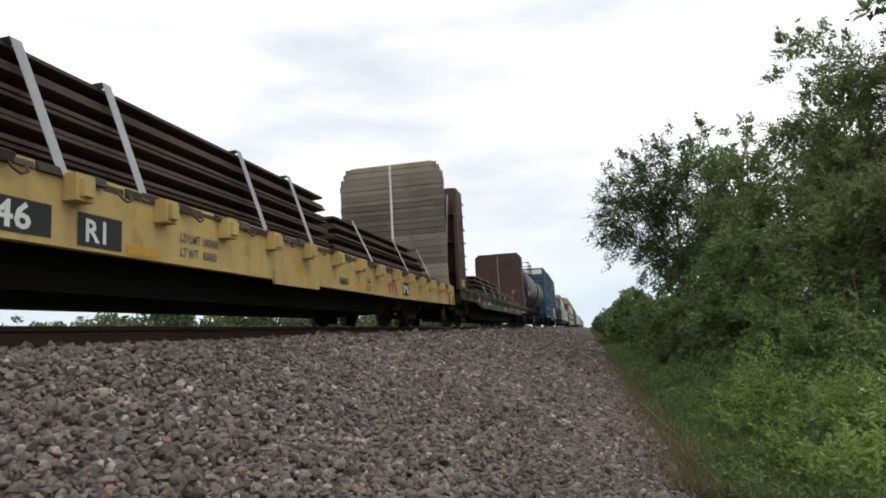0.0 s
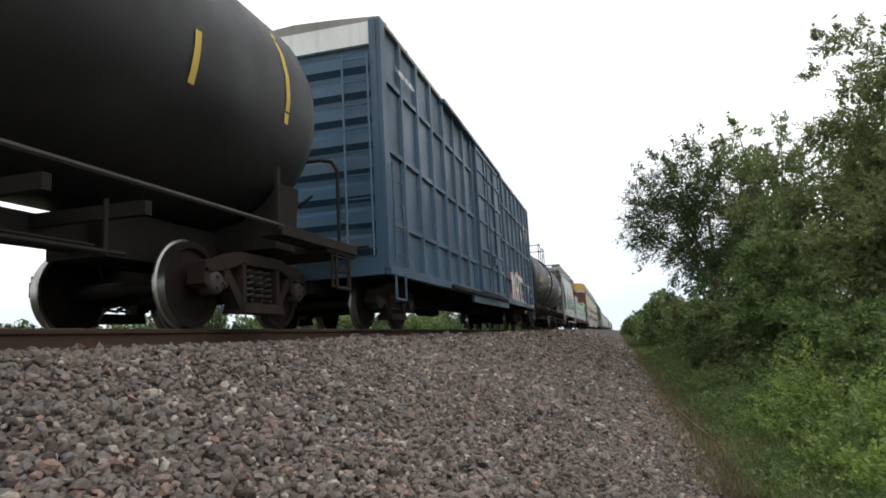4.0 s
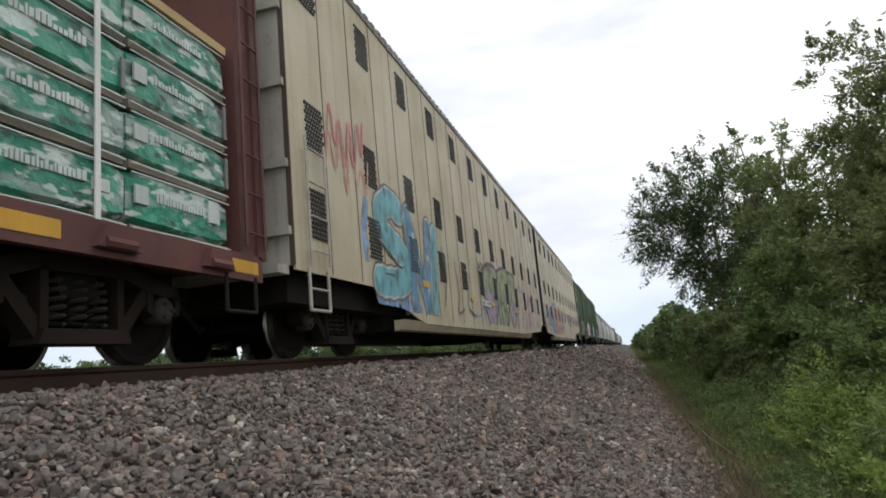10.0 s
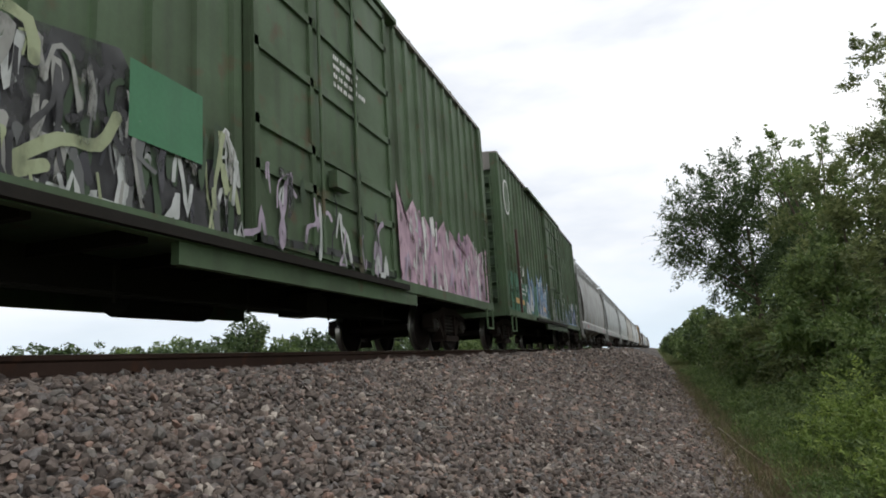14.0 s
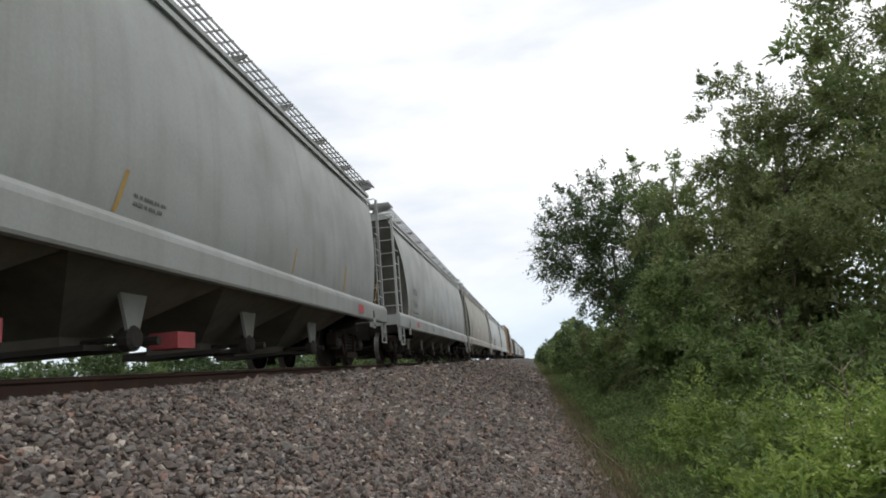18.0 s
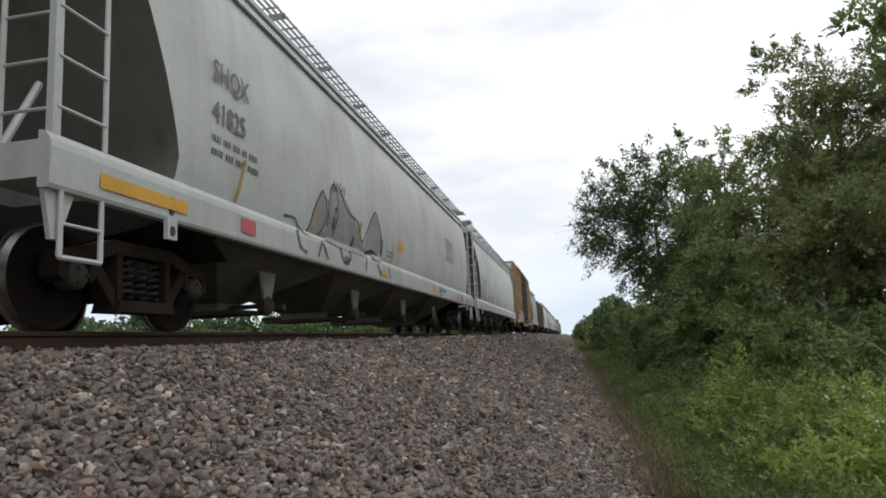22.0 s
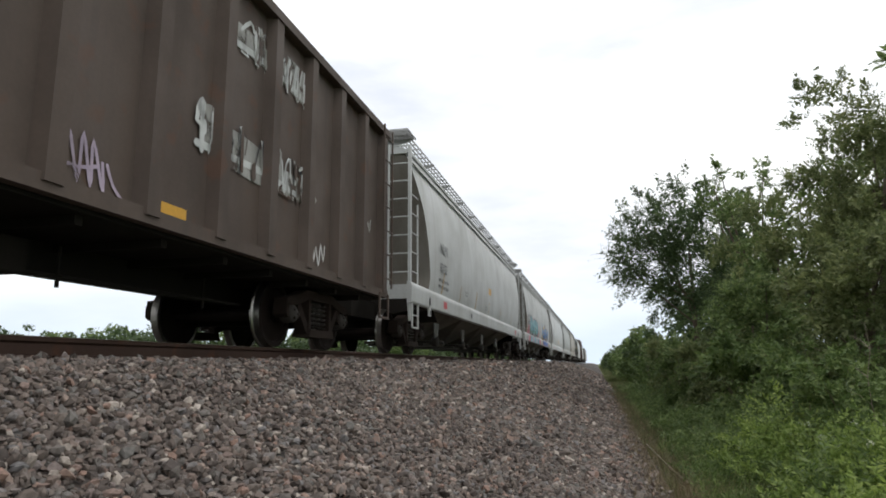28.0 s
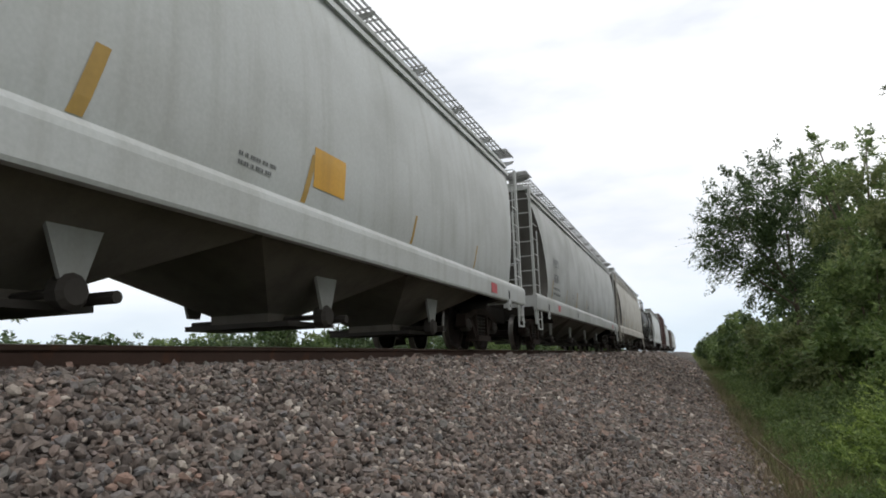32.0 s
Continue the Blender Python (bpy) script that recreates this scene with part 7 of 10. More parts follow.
mural(c5, "white diamond hazard placard", on5, [("placard", WHITE, -1, [[(6.62, 1.66), (6.80, 1.88), (6.98, 1.66), (6.80, 1.44)]]), ("placard_mark", BLACK, 0.02, [[(6.71, 1.66), (6.89, 1.66)], [(6.75, 1.59), (6.85, 1.59)], [(6.77, 1.76), (6.83, 1.76)]])])
for y in (-0.7, 0.0, 0.9, 1.9):
    patch(c5, "silver_band", y - 0.2, y + 0.2, 2.0, 4.0, SILVER, surf=on5, label="worn silver band")

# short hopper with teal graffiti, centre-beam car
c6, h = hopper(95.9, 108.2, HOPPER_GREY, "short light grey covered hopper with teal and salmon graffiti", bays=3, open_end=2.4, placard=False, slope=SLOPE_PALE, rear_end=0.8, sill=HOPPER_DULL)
marks(c6, h, "PLCX", "30674", 3.35, 2.75, 0.34, CHARCOAL)
teal = [[(-2.7, 1.5), (-2.6, 2.25), (-2.2, 2.42), (-1.6, 2.3), (-1.3, 2.0), (-1.5, 1.5), (-2.1, 1.38)], [(-1.22, 2.1), (-0.96, 2.38), (-0.55, 2.38), (-0.36, 2.1), (-0.5, 1.62), (-0.9, 1.38), (-1.3, 1.42)],
        [(-0.28, 2.32), (0.2, 2.42), (0.56, 2.3), (0.45, 1.7), (0.1, 1.40), (-0.3, 1.38)], [(0.62, 2.2), (1.2, 2.48), (1.82, 2.32), (1.76, 1.75), (1.2, 1.40), (0.66, 1.38)]]
teal_n = [[(2.05, 2.38), (2.02, 1.46)], [(2.14, 2.25), (2.62, 1.5)], [(2.95, 2.38), (2.74, 1.44)], [(3.42, 2.36), (3.46, 1.92)], [(2.8, 1.48), (3.4, 1.9)]]
mural(c6, "teal graffiti letters with pale outlines and pink shapes", curved, [
    ("graffiti_haze", BLUSH, 0.34, [[(-2.9, 2.45), (-1.5, 2.55), (0.0, 2.5), (1.6, 2.55), (3.2, 2.48)], [(3.5, 2.3), (4.2, 2.05), (4.95, 1.7)], [(2.2, 1.62), (3.2, 1.5)]]),
    ("letter_edge", CHROME, 0, grown(teal, 0.09)), ("letter_edge", CHROME, 0.38, teal_n),
    ("letter_fill", TEAL, 0, teal), ("letter_fill", TEAL, 0.27, teal_n),
    ("letter_counter", CHROME, 0, [[(-2.4, 1.7), (-2.3, 2.15), (-1.75, 1.75)], [(-0.98, 2.05), (-0.72, 1.95), (-0.95, 1.46), (-1.15, 1.5)], [(-0.1, 2.06), (0.34, 2.02), (0.38, 1.86), (-0.1, 1.8)], [(-0.2, 1.7), (0.2, 1.42), (-0.26, 1.40)], [(0.95, 2.0), (1.5, 1.9), (1.35, 1.56), (0.9, 1.52)]]),
    ("letter_counter", SALMON, 0, [[(-2.32, 1.76), (-2.24, 2.04), (-1.9, 1.77)], [(-0.93, 1.95), (-0.78, 1.9), (-0.97, 1.52), (-1.07, 1.55)], [(-0.16, 1.6), (0.1, 1.43), (-0.2, 1.42)], [(1.0, 1.92), (1.4, 1.84), (1.28, 1.6), (0.96, 1.58)]]),
    ("graffiti_shade", AQUA, 0, [[(-1.6, 1.37), (-0.6, 1.45), (-0.2, 1.37)], [(3.7, 1.40), (3.76, 1.55), (4.3, 1.82), (4.62, 1.92), (4.64, 1.42)]]),
    ("letter_outline", CHARCOAL, 0.022, [st + st[:1] for st in teal]),
    ("graffiti_tag", CHARCOAL, 0.025, [[(4.75, 1.5), (4.85, 1.75), (4.9, 1.55), (5.0, 1.75), (5.05, 1.5), (5.12, 1.62), (5.05, 1.7)]])])
s = Shape()
for a in (3.16, 3.39):
    s.box(1.595, 1.612, a, a + 0.2, 1.62, 1.92)
part("data_panel", s, BLACK, c6, "pair of small black data panels")
for i, (mt, a, w) in enumerate(((BLUSH, -2.5, 1.6), (AQUA, -0.8, 1.2), (CHROME, 0.6, 1.9), (AQUA, 2.6, 0.8), (BLUSH, 3.45, 0.45))):
    patch(c6, "graffiti_block", a, a + w, 1.06, 1.30, mt, surf=curved, label="thin spray paint running down over the sill")
for a, lo, hi in ((-2.0, 1.75, 2.25), (0.75, 1.45, 1.95), (2.82, 1.45, 1.98), (5.6, 2.3, 2.8), (5.15, 1.45, 1.7)):
    patch(c6, "amber_stripe", a, a + 0.10, lo, hi, REFLECT, surf=curved, lean=0.16)
s = Shape().tube((1.62, -h + 2.4, 0.98), (1.62, h - 2.4, 0.98), 0.06, 8)
s.tube((1.62, -h + 2.4, 0.55), (1.62, h - 2.4, 0.55), 0.05, 8)
part("side_pipe", s, HOPPER_DULL, c6)
patch(c6, "amber_stripe", 2.5, 2.62, 1.5, 2.1, REFLECT, surf=curved, lean=0.15)
centerbeam(110.3, 133.5, "maroon centre-beam flat car stacked with wrapped lumber")

# articulated autorack
c8, h = autorack(134.0, 156.3, "tall cream enclosed autorack unit covered in graffiti", 1)
put = flat_side(1.579, 0.66)
s_line = [[(-7.45, 2.36), (-7.95, 2.42), (-8.38, 2.15), (-8.15, 1.86), (-7.5, 1.66), (-7.15, 1.42), (-7.35, 1.18), (-8.0, 1.08), (-8.55, 1.08)]]
n_line = [[(-7.0, 2.38), (-6.86, 0.86)], [(-6.95, 2.3), (-6.12, 0.86)], [(-5.78, 2.36), (-6.1, 0.84)]]
i_line = [[(-5.36, 2.32), (-5.66, 0.82)]]
mural(c8, "aqua and steel-blue graffiti letters with pale outlines", put, [
    ("graffiti_haze", SKY, 0.22, [[(-8.9, 2.2), (-9.02, 1.8), (-8.98, 1.4)], [(-8.6, 0.82), (-7.6, 0.8), (-6.6, 0.7)]]),
    ("letter_shadow", MARK_GREY, 0.60, s_line), ("letter_shadow", MARK_GREY, 0.50, n_line + i_line),
    ("letter_edge", CHROME, 0.52, s_line), ("letter_edge", CHROME, 0.42, n_line + i_line),
    ("letter_fill", AQUA, 0.44, s_line), ("letter_fill", STEEL_BLUE, 0.34, n_line), ("letter_fill", AQUA, 0.34, i_line),
    ("letter_spots", CHROME, 0, blots([(-6.75, 2.05, 0.08), (-6.55, 1.6, 0.07), (-6.35, 1.2, 0.09), (-5.95, 1.75, 0.07), (-6.05, 1.1, 0.06)])),
    ("letter_shadow", MARK_GREY, 0.03, [[(-8.5, 1.72), (-8.0, 1.55), (-7.6, 1.38), (-7.35, 1.42)], [(-8.3, 1.2), (-7.9, 1.22)]]),
    ("graffiti_scribble", MARK_GREY, 0.05, [[(-4.9, 2.1), (-4.7, 1.5), (-4.95, 0.9)], [(-3.9, 1.9), (-3.7, 1.2), (-3.9, 0.8), (-3.3, 0.9)], [(-3.3, 1.9), (-2.6, 1.7), (-2.9, 1.0), (-2.2, 0.8)]])])
blob_a = [[(-0.87, 2.1), (-0.93, 1.4), (-0.6, 0.76), (-0.06, 0.58), (0.5, 0.73), (0.88, 1.31), (1.05, 2.24), (-0.06, 2.34)]]
blob_b = [[(1.13, 2.26), (0.9, 1.3), (1.0, 0.6), (1.7, 0.55), (2.6, 0.95), (2.95, 2.42), (2.1, 2.46)]]
blob_c = [[(3.0, 2.45), (2.8, 1.2), (3.55, 0.56), (4.15, 1.5), (4.2, 2.35)]]
mural(c8, "large pale green and lilac bubble letters", put, [
    ("letter_fill", LILAC, 0, blob_a), ("letter_fill", LIME, 0, blob_b + blob_c),
    ("letter_tone", LIME, 0, [[(-0.82, 2.08), (-0.86, 1.62), (0.1, 1.5), (0.95, 1.6), (1.0, 2.2), (-0.06, 2.3)]]), ("letter_tone", LILAC, 0, [[(2.95, 1.4), (3.5, 0.7), (3.9, 1.3), (3.4, 1.55)]]),
    ("letter_outline", SLATE, 0.10, [b + b[:1] for b in blob_a + blob_b + blob_c]),
    ("letter_outline", SLATE, 0.07, [[(-0.03, 2.15), (-0.19, 1.5)], [(0.03, 1.4), (0.0, 0.65)], [(0.18, 2.17), (0.3, 1.3)], [(1.51, 1.95), (1.38, 1.5), (1.7, 1.3), (2.05, 1.55)], [(1.43, 1.05), (1.40, 0.62)], [(1.95, 1.2), (2.0, 0.75)], [(3.35, 1.9), (3.4, 1.2), (3.75, 1.5)]]),
    ("graffiti_tag", SKY, 0.06, [[(-2.2, 0.8), (-1.6, 0.85), (-1.12, 1.12), (-1.05, 0.62)], [(-1.12, 1.12), (-0.8, 0.9)]])])
mural(c8, "black tag and pale pink outline letters", put, [
    ("letter_fill", FAINT_PINK, 0.26, [[(5.0, 2.0), (5.85, 2.0), (5.72, 1.1), (6.1, 0.74), (6.45, 1.1), (6.62, 2.1)], [(7.2, 2.05), (6.98, 1.4), (7.2, 0.82), (7.65, 0.9), (7.8, 1.5), (7.5, 2.0), (7.2, 2.05)], [(8.15, 0.82), (8.4, 2.0), (9.5, 0.85), (9.85, 1.85)]]),
    ("letter_shine", CHROME, 0.05, [[(5.05, 2.03), (5.8, 2.03), (5.7, 1.15), (6.1, 0.78), (6.4, 1.1), (6.56, 2.0)], [(8.25, 0.95), (8.45, 1.8), (9.45, 0.95), (9.8, 1.7)]]),
    ("graffiti_tag", CHARCOAL, 0.03, [[(3.95, 1.2), (4.25, 1.05), (4.1, 0.7), (3.95, 0.56), (3.88, 0.8), (4.1, 1.1), (4.45, 1.1), (4.4, 0.7), (4.25, 0.62), (4.2, 0.85), (4.6, 1.2), (4.72, 0.95), (4.55, 0.75)], [(4.0, 1.25), (4.7, 1.3), (4.9, 1.45), (4.8, 1.2)], [(4.55, 1.7), (4.6, 1.35)]]),
    ("graffiti_tag", SALMON, 0.03, [[(5.0, 0.95), (5.1, 1.1), (5.15, 0.95), (5.25, 1.1), (5.35, 0.98)]])])
sign("AOK", 0.34, -1.48, 2.02, CHARCOAL, c8, x=1.612, squeeze=0.9)
sign("501611", 0.30, -0.52, 2.10, CHARCOAL, c8, x=1.612, squeeze=0.9)
patch(c8, "stencil_panel", -1.40, -0.28, 1.11, 1.26, WHITE, x=1.608, label="white panel with stencilled lettering")
sign("LD LMT", 0.11, -1.33, 1.14, CHARCOAL, c8, x=1.611)
bars(c8, -0.78, 1.16, 0.4, 1, 0.14, CHARCOAL, x=1.611, seed=36)
patch(c8, "black_plate", -5.75, -5.4, 0.85, 1.1, BLACK, x=1.588)
scrawl(c8, -h + 1.0, -h + 2.2, 2.6, 3.6, PINK, put, 3, 0.05)
scrawl(c8, -h + 0.9, -h + 2.3, 2.2, 3.0, SALMON, put, 5, 0.05)
for a in (-6.4, -2.6, -0.1, 3.75, 6.1, 9.0, 10.3):
    patch(c8, "yellow_reflector", a, a + 0.42, 1.16, 1.28, REFLECT, x=1.61)
truck(c8, -h + 2.1)
truck(c8, h + 0.35)
c9, h = autorack(157.0, 178.8, "tall cream enclosed autorack unit with orange and grey graffiti", -1)
peach = [[(-6.78, 1.95), (-6.3, 1.32), (-6.5, 0.66)], [(-5.86, 2.02), (-6.25, 1.45)], [(-6.15, 1.42), (-5.6, 1.2), (-5.42, 0.66)], [(-4.85, 1.98), (-4.92, 0.66)], [(-4.8, 1.95), (-4.35, 1.35), (-4.2, 0.66)], [(-4.85, 1.1), (-4.4, 1.1)],
         [(-3.62, 2.05), (-3.72, 0.68)], [(-3.5, 2.0), (-2.95, 1.92)], [(-3.6, 1.35), (-3.05, 1.28)], [(-3.6, 0.72), (-3.0, 0.7)], [(-1.75, 2.02), (-2.4, 1.72), (-2.0, 1.15), (-1.75, 0.75), (-2.4, 0.68)]]
mural(c9, "peach-orange wildstyle letters with black edges on a blue haze", put, [
    ("graffiti_haze", SKY, 0, [[(-9.1, 1.5), (-8.5, 1.8), (-7.6, 1.95), (-7.2, 1.4), (-7.5, 0.9), (-8.2, 1.05), (-9.1, 1.1)], [(-7.6, 1.9), (-6.6, 2.2), (-5.4, 2.35), (-5.0, 1.4), (-5.4, 0.64), (-6.8, 0.60), (-7.6, 0.68)], [(-5.2, 1.6), (-3.6, 1.9), (-1.6, 1.9), (-1.4, 1.0), (-3.4, 0.62), (-5.2, 0.62)]]),
    ("letter_shadow", CHARCOAL, 0.40, moved(peach, -0.09, -0.03)), ("letter_edge", CHROME, 0.37, peach), ("letter_fill", ORANGE, 0.31, peach),
    ("letter_line", CHARCOAL, 0.03, [[(-7.1, 1.85), (-6.9, 1.3), (-7.05, 0.9), (-6.8, 0.7)], [(-5.3, 2.1), (-5.15, 1.4), (-5.25, 0.8)], [(-2.7, 1.9), (-2.65, 1.2), (-2.75, 0.8)], [(-7.2, 1.1), (-6.85, 1.0)]]),
    ("letter_spots", BRIGHT_BLUE, 0, blots([(-5.1, 0.9, 0.12), (-5.65, 1.75, 0.12), (-3.95, 1.6, 0.1), (-2.75, 1.0, 0.13)])),
    ("graffiti_tag", SLATE, 0.045, [[(-9.22, 1.12), (-9.26, 1.38), (-8.95, 1.54), (-8.5, 1.5), (-8.2, 1.38), (-8.35, 1.08), (-8.8, 1.02), (-9.22, 1.12)], [(-9.0, 1.2), (-8.85, 1.4), (-8.75, 1.2), (-8.6, 1.38), (-8.5, 1.2), (-8.35, 1.32)], [(-8.1, 1.1), (-8.0, 1.35), (-7.7, 1.4), (-7.75, 1.05), (-7.95, 0.9), (-7.6, 0.92)]]),
    ("graffiti_tag", CHARCOAL, 0.03, [[(-8.66, 1.78), (-8.7, 2.0), (-8.5, 1.98), (-8.55, 1.75), (-8.3, 1.95), (-8.25, 1.72), (-8.0, 1.98), (-7.95, 1.7), (-7.7, 2.0), (-7.7, 1.65)], [(-8.6, 1.6), (-8.4, 1.72), (-8.3, 1.55), (-8.1, 1.7), (-8.0, 1.55), (-7.8, 1.66)]])])
mural(c9, "dark grey dripping tag with long strokes", put, [
    ("graffiti_tag", SLATE, 0.085, [[(2.5, 1.87), (2.45, 1.65), (2.49, 1.45), (2.67, 1.48)], [(2.67, 1.48), (2.58, 1.27), (3.14, 1.46)], [(2.53, 1.88), (3.12, 2.0)], [(2.64, 1.9), (2.82, 1.5), (3.0, 1.16)], [(2.86, 1.93), (3.0, 1.5), (3.1, 1.1)],
                                    [(2.9, 1.96), (3.27, 2.05), (3.26, 1.84), (3.05, 1.74), (3.32, 1.6)], [(3.33, 1.6), (3.39, 1.95), (3.5, 1.5), (3.58, 1.26)], [(3.13, 1.33), (3.69, 1.33), (4.4, 1.29)]]),
    ("graffiti_drip", SLATE, 0.035, [[(2.56, 1.14), (2.6, 0.66)], [(3.1, 1.1), (3.17, 0.8)], [(3.58, 1.26), (3.71, 0.65)], [(2.56, 1.14), (3.45, 1.16)], [(2.46, 1.0), (2.5, 0.72)]]),
    ("graffiti_spots", SLATE, 0, blots([(2.86, 1.13, 0.045), (2.77, 0.95, 0.05), (2.92, 0.94, 0.05)]))])
mural(c9, "thin pink tag", put, [("graffiti_tag", BLUSH, 0.04, [[(4.6, 1.75), (4.25, 1.75), (4.25, 1.95), (4.6, 2.0), (4.9, 2.05)], [(4.45, 1.95), (4.42, 1.42)], [(4.62, 1.9), (4.7, 1.6), (4.85, 1.85), (4.9, 1.5), (5.05, 1.9), (5.1, 1.5), (5.25, 1.85), (5.4, 1.4), (5.5, 2.0)], [(4.3, 1.6), (5.5, 1.75)]])])
mural(c9, "small dark tags near the end of the car", put, [
    ("graffiti_tag", CHARCOAL, 0.035, [[(6.2, 1.5), (6.28, 1.72), (6.4, 1.5), (6.5, 1.72), (6.6, 1.5), (6.75, 1.7), (6.95, 1.52)], [(8.0, 1.65), (8.1, 2.1), (8.3, 1.7), (8.5, 2.05), (8.6, 1.7), (8.85, 2.0), (9.0, 1.75)], [(8.1, 1.45), (8.9, 1.55)]]),
    ("graffiti_tag", CHARCOAL, 0.02, [[(6.70, 1.24), (6.58, 1.12), (6.46, 1.24), (6.58, 1.36), (6.70, 1.24)], [(6.50, 1.26), (6.66, 1.26)], [(6.58, 1.3), (6.58, 1.16)]])])
patch(c9, "grey_data_panel", 6.44, 6.92, 1.90, 2.08, MARK_GREY, x=1.588)
sign("LIFT AND", 0.085, -10.5, 1.0, CHARCOAL, c9, x=1.611)
sign("JACK HERE", 0.085, -10.5, 0.89, CHARCOAL, c9, x=1.611)
patch(c9, "orange_panel", -10.53, -10.08, 1.10, 1.29, REFLECT, x=1.612, label="faded orange reflector panel")
sign("AOK", 0.27, -1.95, 2.08, MARK_GREY, c9, x=1.586)
sign("501611", 0.27, -1.05, 2.08, MARK_GREY, c9, x=1.586)
bars(c9, 4.38, 1.20, 1.2, 7, 0.095, MARK_GREY, x=1.586, seed=31)
bars(c9, -9.5, 0.86, 1.2, 2, 0.09, MARK_GREY, x=1.586, seed=30)
for a, w in ((-8.35, 0.3), (-2.4, 0.45), (3.12, 0.5), (6.0, 0.4)):
    patch(c9, "yellow_reflector", a, a + w, 1.13, 1.26, REFLECT, x=1.61)
s = Shape().box(1.585, 1.60, h - 0.95, h - 0.72, 1.6, 2.3)
part("white_end_panel", s, WHITE, c9)
s = Shape()
s.rod([(1.6, h - 0.7, 2.2), (1.68, h - 0.35, 2.0), (1.64, h - 0.15, 1.6)], 0.02)
s.box(1.59, 1.72, h - 0.6, h - 0.3, 1.55, 1.85)
part("hand_brake", s, MAROON, c9, "red hand brake housing")
# flat black strip stands in for the shadowed recess at the car's end
patch(c9, "dark_door_edge", -h + 0.02, -h + 0.28, 0.9, 5.6, BLACK, x=1.592, label="black strip painted as the shadowed recess beside the end door")
patch(c9, "white_door_post", -h + 0.28, -h + 0.48, 1.36, 5.6, WHITE, x=1.595, label="pale end door post")
truck(c9, h - 2.1)

# two green box cars
c10, h = boxcar(180.1, 196.0, "weathered green ribbed boxcar with graffiti along its foot", GREEN, GREEN_DARK, 5.15, 0.82, "ribs", door="single", door_span=(-1.5, 2.0))
put = flat_side(1.566, 0.86)
GREEN_PATCH = flat_paint("fresh_green_patch_paint", (0.05, 0.19, 0.09))
mural(c10, "thin black haze behind worn graffiti", put, [("graffiti_haze", SOOT, -1, [[(-6.2, 0.9), (-6.0, 1.9), (-4.8, 2.1), (-4.0, 1.95), (-3.6, 1.4), (-4.4, 0.9)], [(-4.2, 1.0), (-3.8, 2.0), (-3.0, 2.15), (-2.6, 1.6), (-3.0, 0.95)], [(-3.0, 1.0), (-2.4, 1.5), (-1.6, 1.7), (-1.55, 0.95)]])])
tangle(c10, -h + 1.6, -1.6, 0.86, 1.9, [CHROME, CHROME, CHARCOAL, SOOT, PALE_HAZE, MARK_GREY, LIME, GREEN_DARK], flat_side(1.572, 0.86), 71, 190, "worn dark and pale graffiti along the lower side", 0.055, 0.8)
mural(c10, "faded ochre graffiti curl", flat_side(1.60, 0.86), [("graffiti_stroke", LIME, 0.09, [[(-4.1, 2.0), (-3.75, 1.98), (-3.7, 1.75)], [(-3.85, 1.05), (-3.5, 1.3), (-3.2, 1.35), (-3.05, 1.6)], [(-3.95, 0.95), (-3.6, 1.1)]])])
tangle(c10, -1.35, 1.85, 0.95, 1.75, [SOOT, CHROME, LILAC, GREEN_DARK], flat_side(1.662, 0.9), 72, 30, "worn spray strokes across the door", 0.06, 0.8)
mural(c10, "faded pink spray field along the lower side", put, [("graffiti_haze", FAINT_PINK, -1, [[(2.35, 1.0), (2.3, 2.5), (2.6, 2.0), (3.0, 2.35), (3.6, 1.9), (3.6, 1.0)], [(3.4, 0.95), (3.5, 2.2), (4.0, 1.9), (4.6, 2.3), (5.0, 1.7), (4.9, 0.95)], [(4.7, 0.95), (4.9, 2.2), (5.5, 1.9), (6.2, 2.35), (6.9, 2.0), (7.7, 2.2), (7.75, 0.95)]])])
tangle(c10, 2.3, h - 0.3, 0.9, 2.2, [FAINT_PINK, LILAC, WHITE, CHROME, MAUVE], flat_side(1.572, 0.86), 74, 70, "faded pink and white spray strokes", 0.06, 0.85)
s = Shape()
s.prism([(-h + 0.95 + 0.42 * math.cos(a * math.pi / 12), 4.1 + 0.52 * math.sin(a * math.pi / 12)) for a in range(24)], 1.567, 1.570, "x")
part("round_emblem", s, WHITE, c10, "faded round white emblem")
s = Shape()
s.prism([(-h + 0.95 + 0.34 * math.cos(a * math.pi / 12), 4.1 + 0.44 * math.sin(a * math.pi / 12)) for a in range(24)], 1.571, 1.574, "x")
for k in range(4):
    s.box(1.575, 1.578, -h + 0.78, -h + 1.12, 3.80 + k * 0.17, 3.86 + k * 0.17)
part("emblem_field", s, GREEN, c10)
patch(c10, "green_repaint", -2.95, -2.15, 1.5, 2.1, GREEN_PATCH, x=1.612, label="fresh green paint patch")
patch(c10, "yellow_reflector", -h + 0.7, -h + 1.5, 0.98, 1.1, REFLECT, x=1.60)
bars(c10, 0.2, 3.5, 0.8, 4, 0.12, WHITE, x=1.66, seed=41)
c11, h = boxcar(197.6, 214.0, "weathered green ribbed boxcar with blue and pale graffiti", GREEN, GREEN_DARK, 5.1, 0.82, "ribs", door="single", door_span=(-1.05, 2.5))
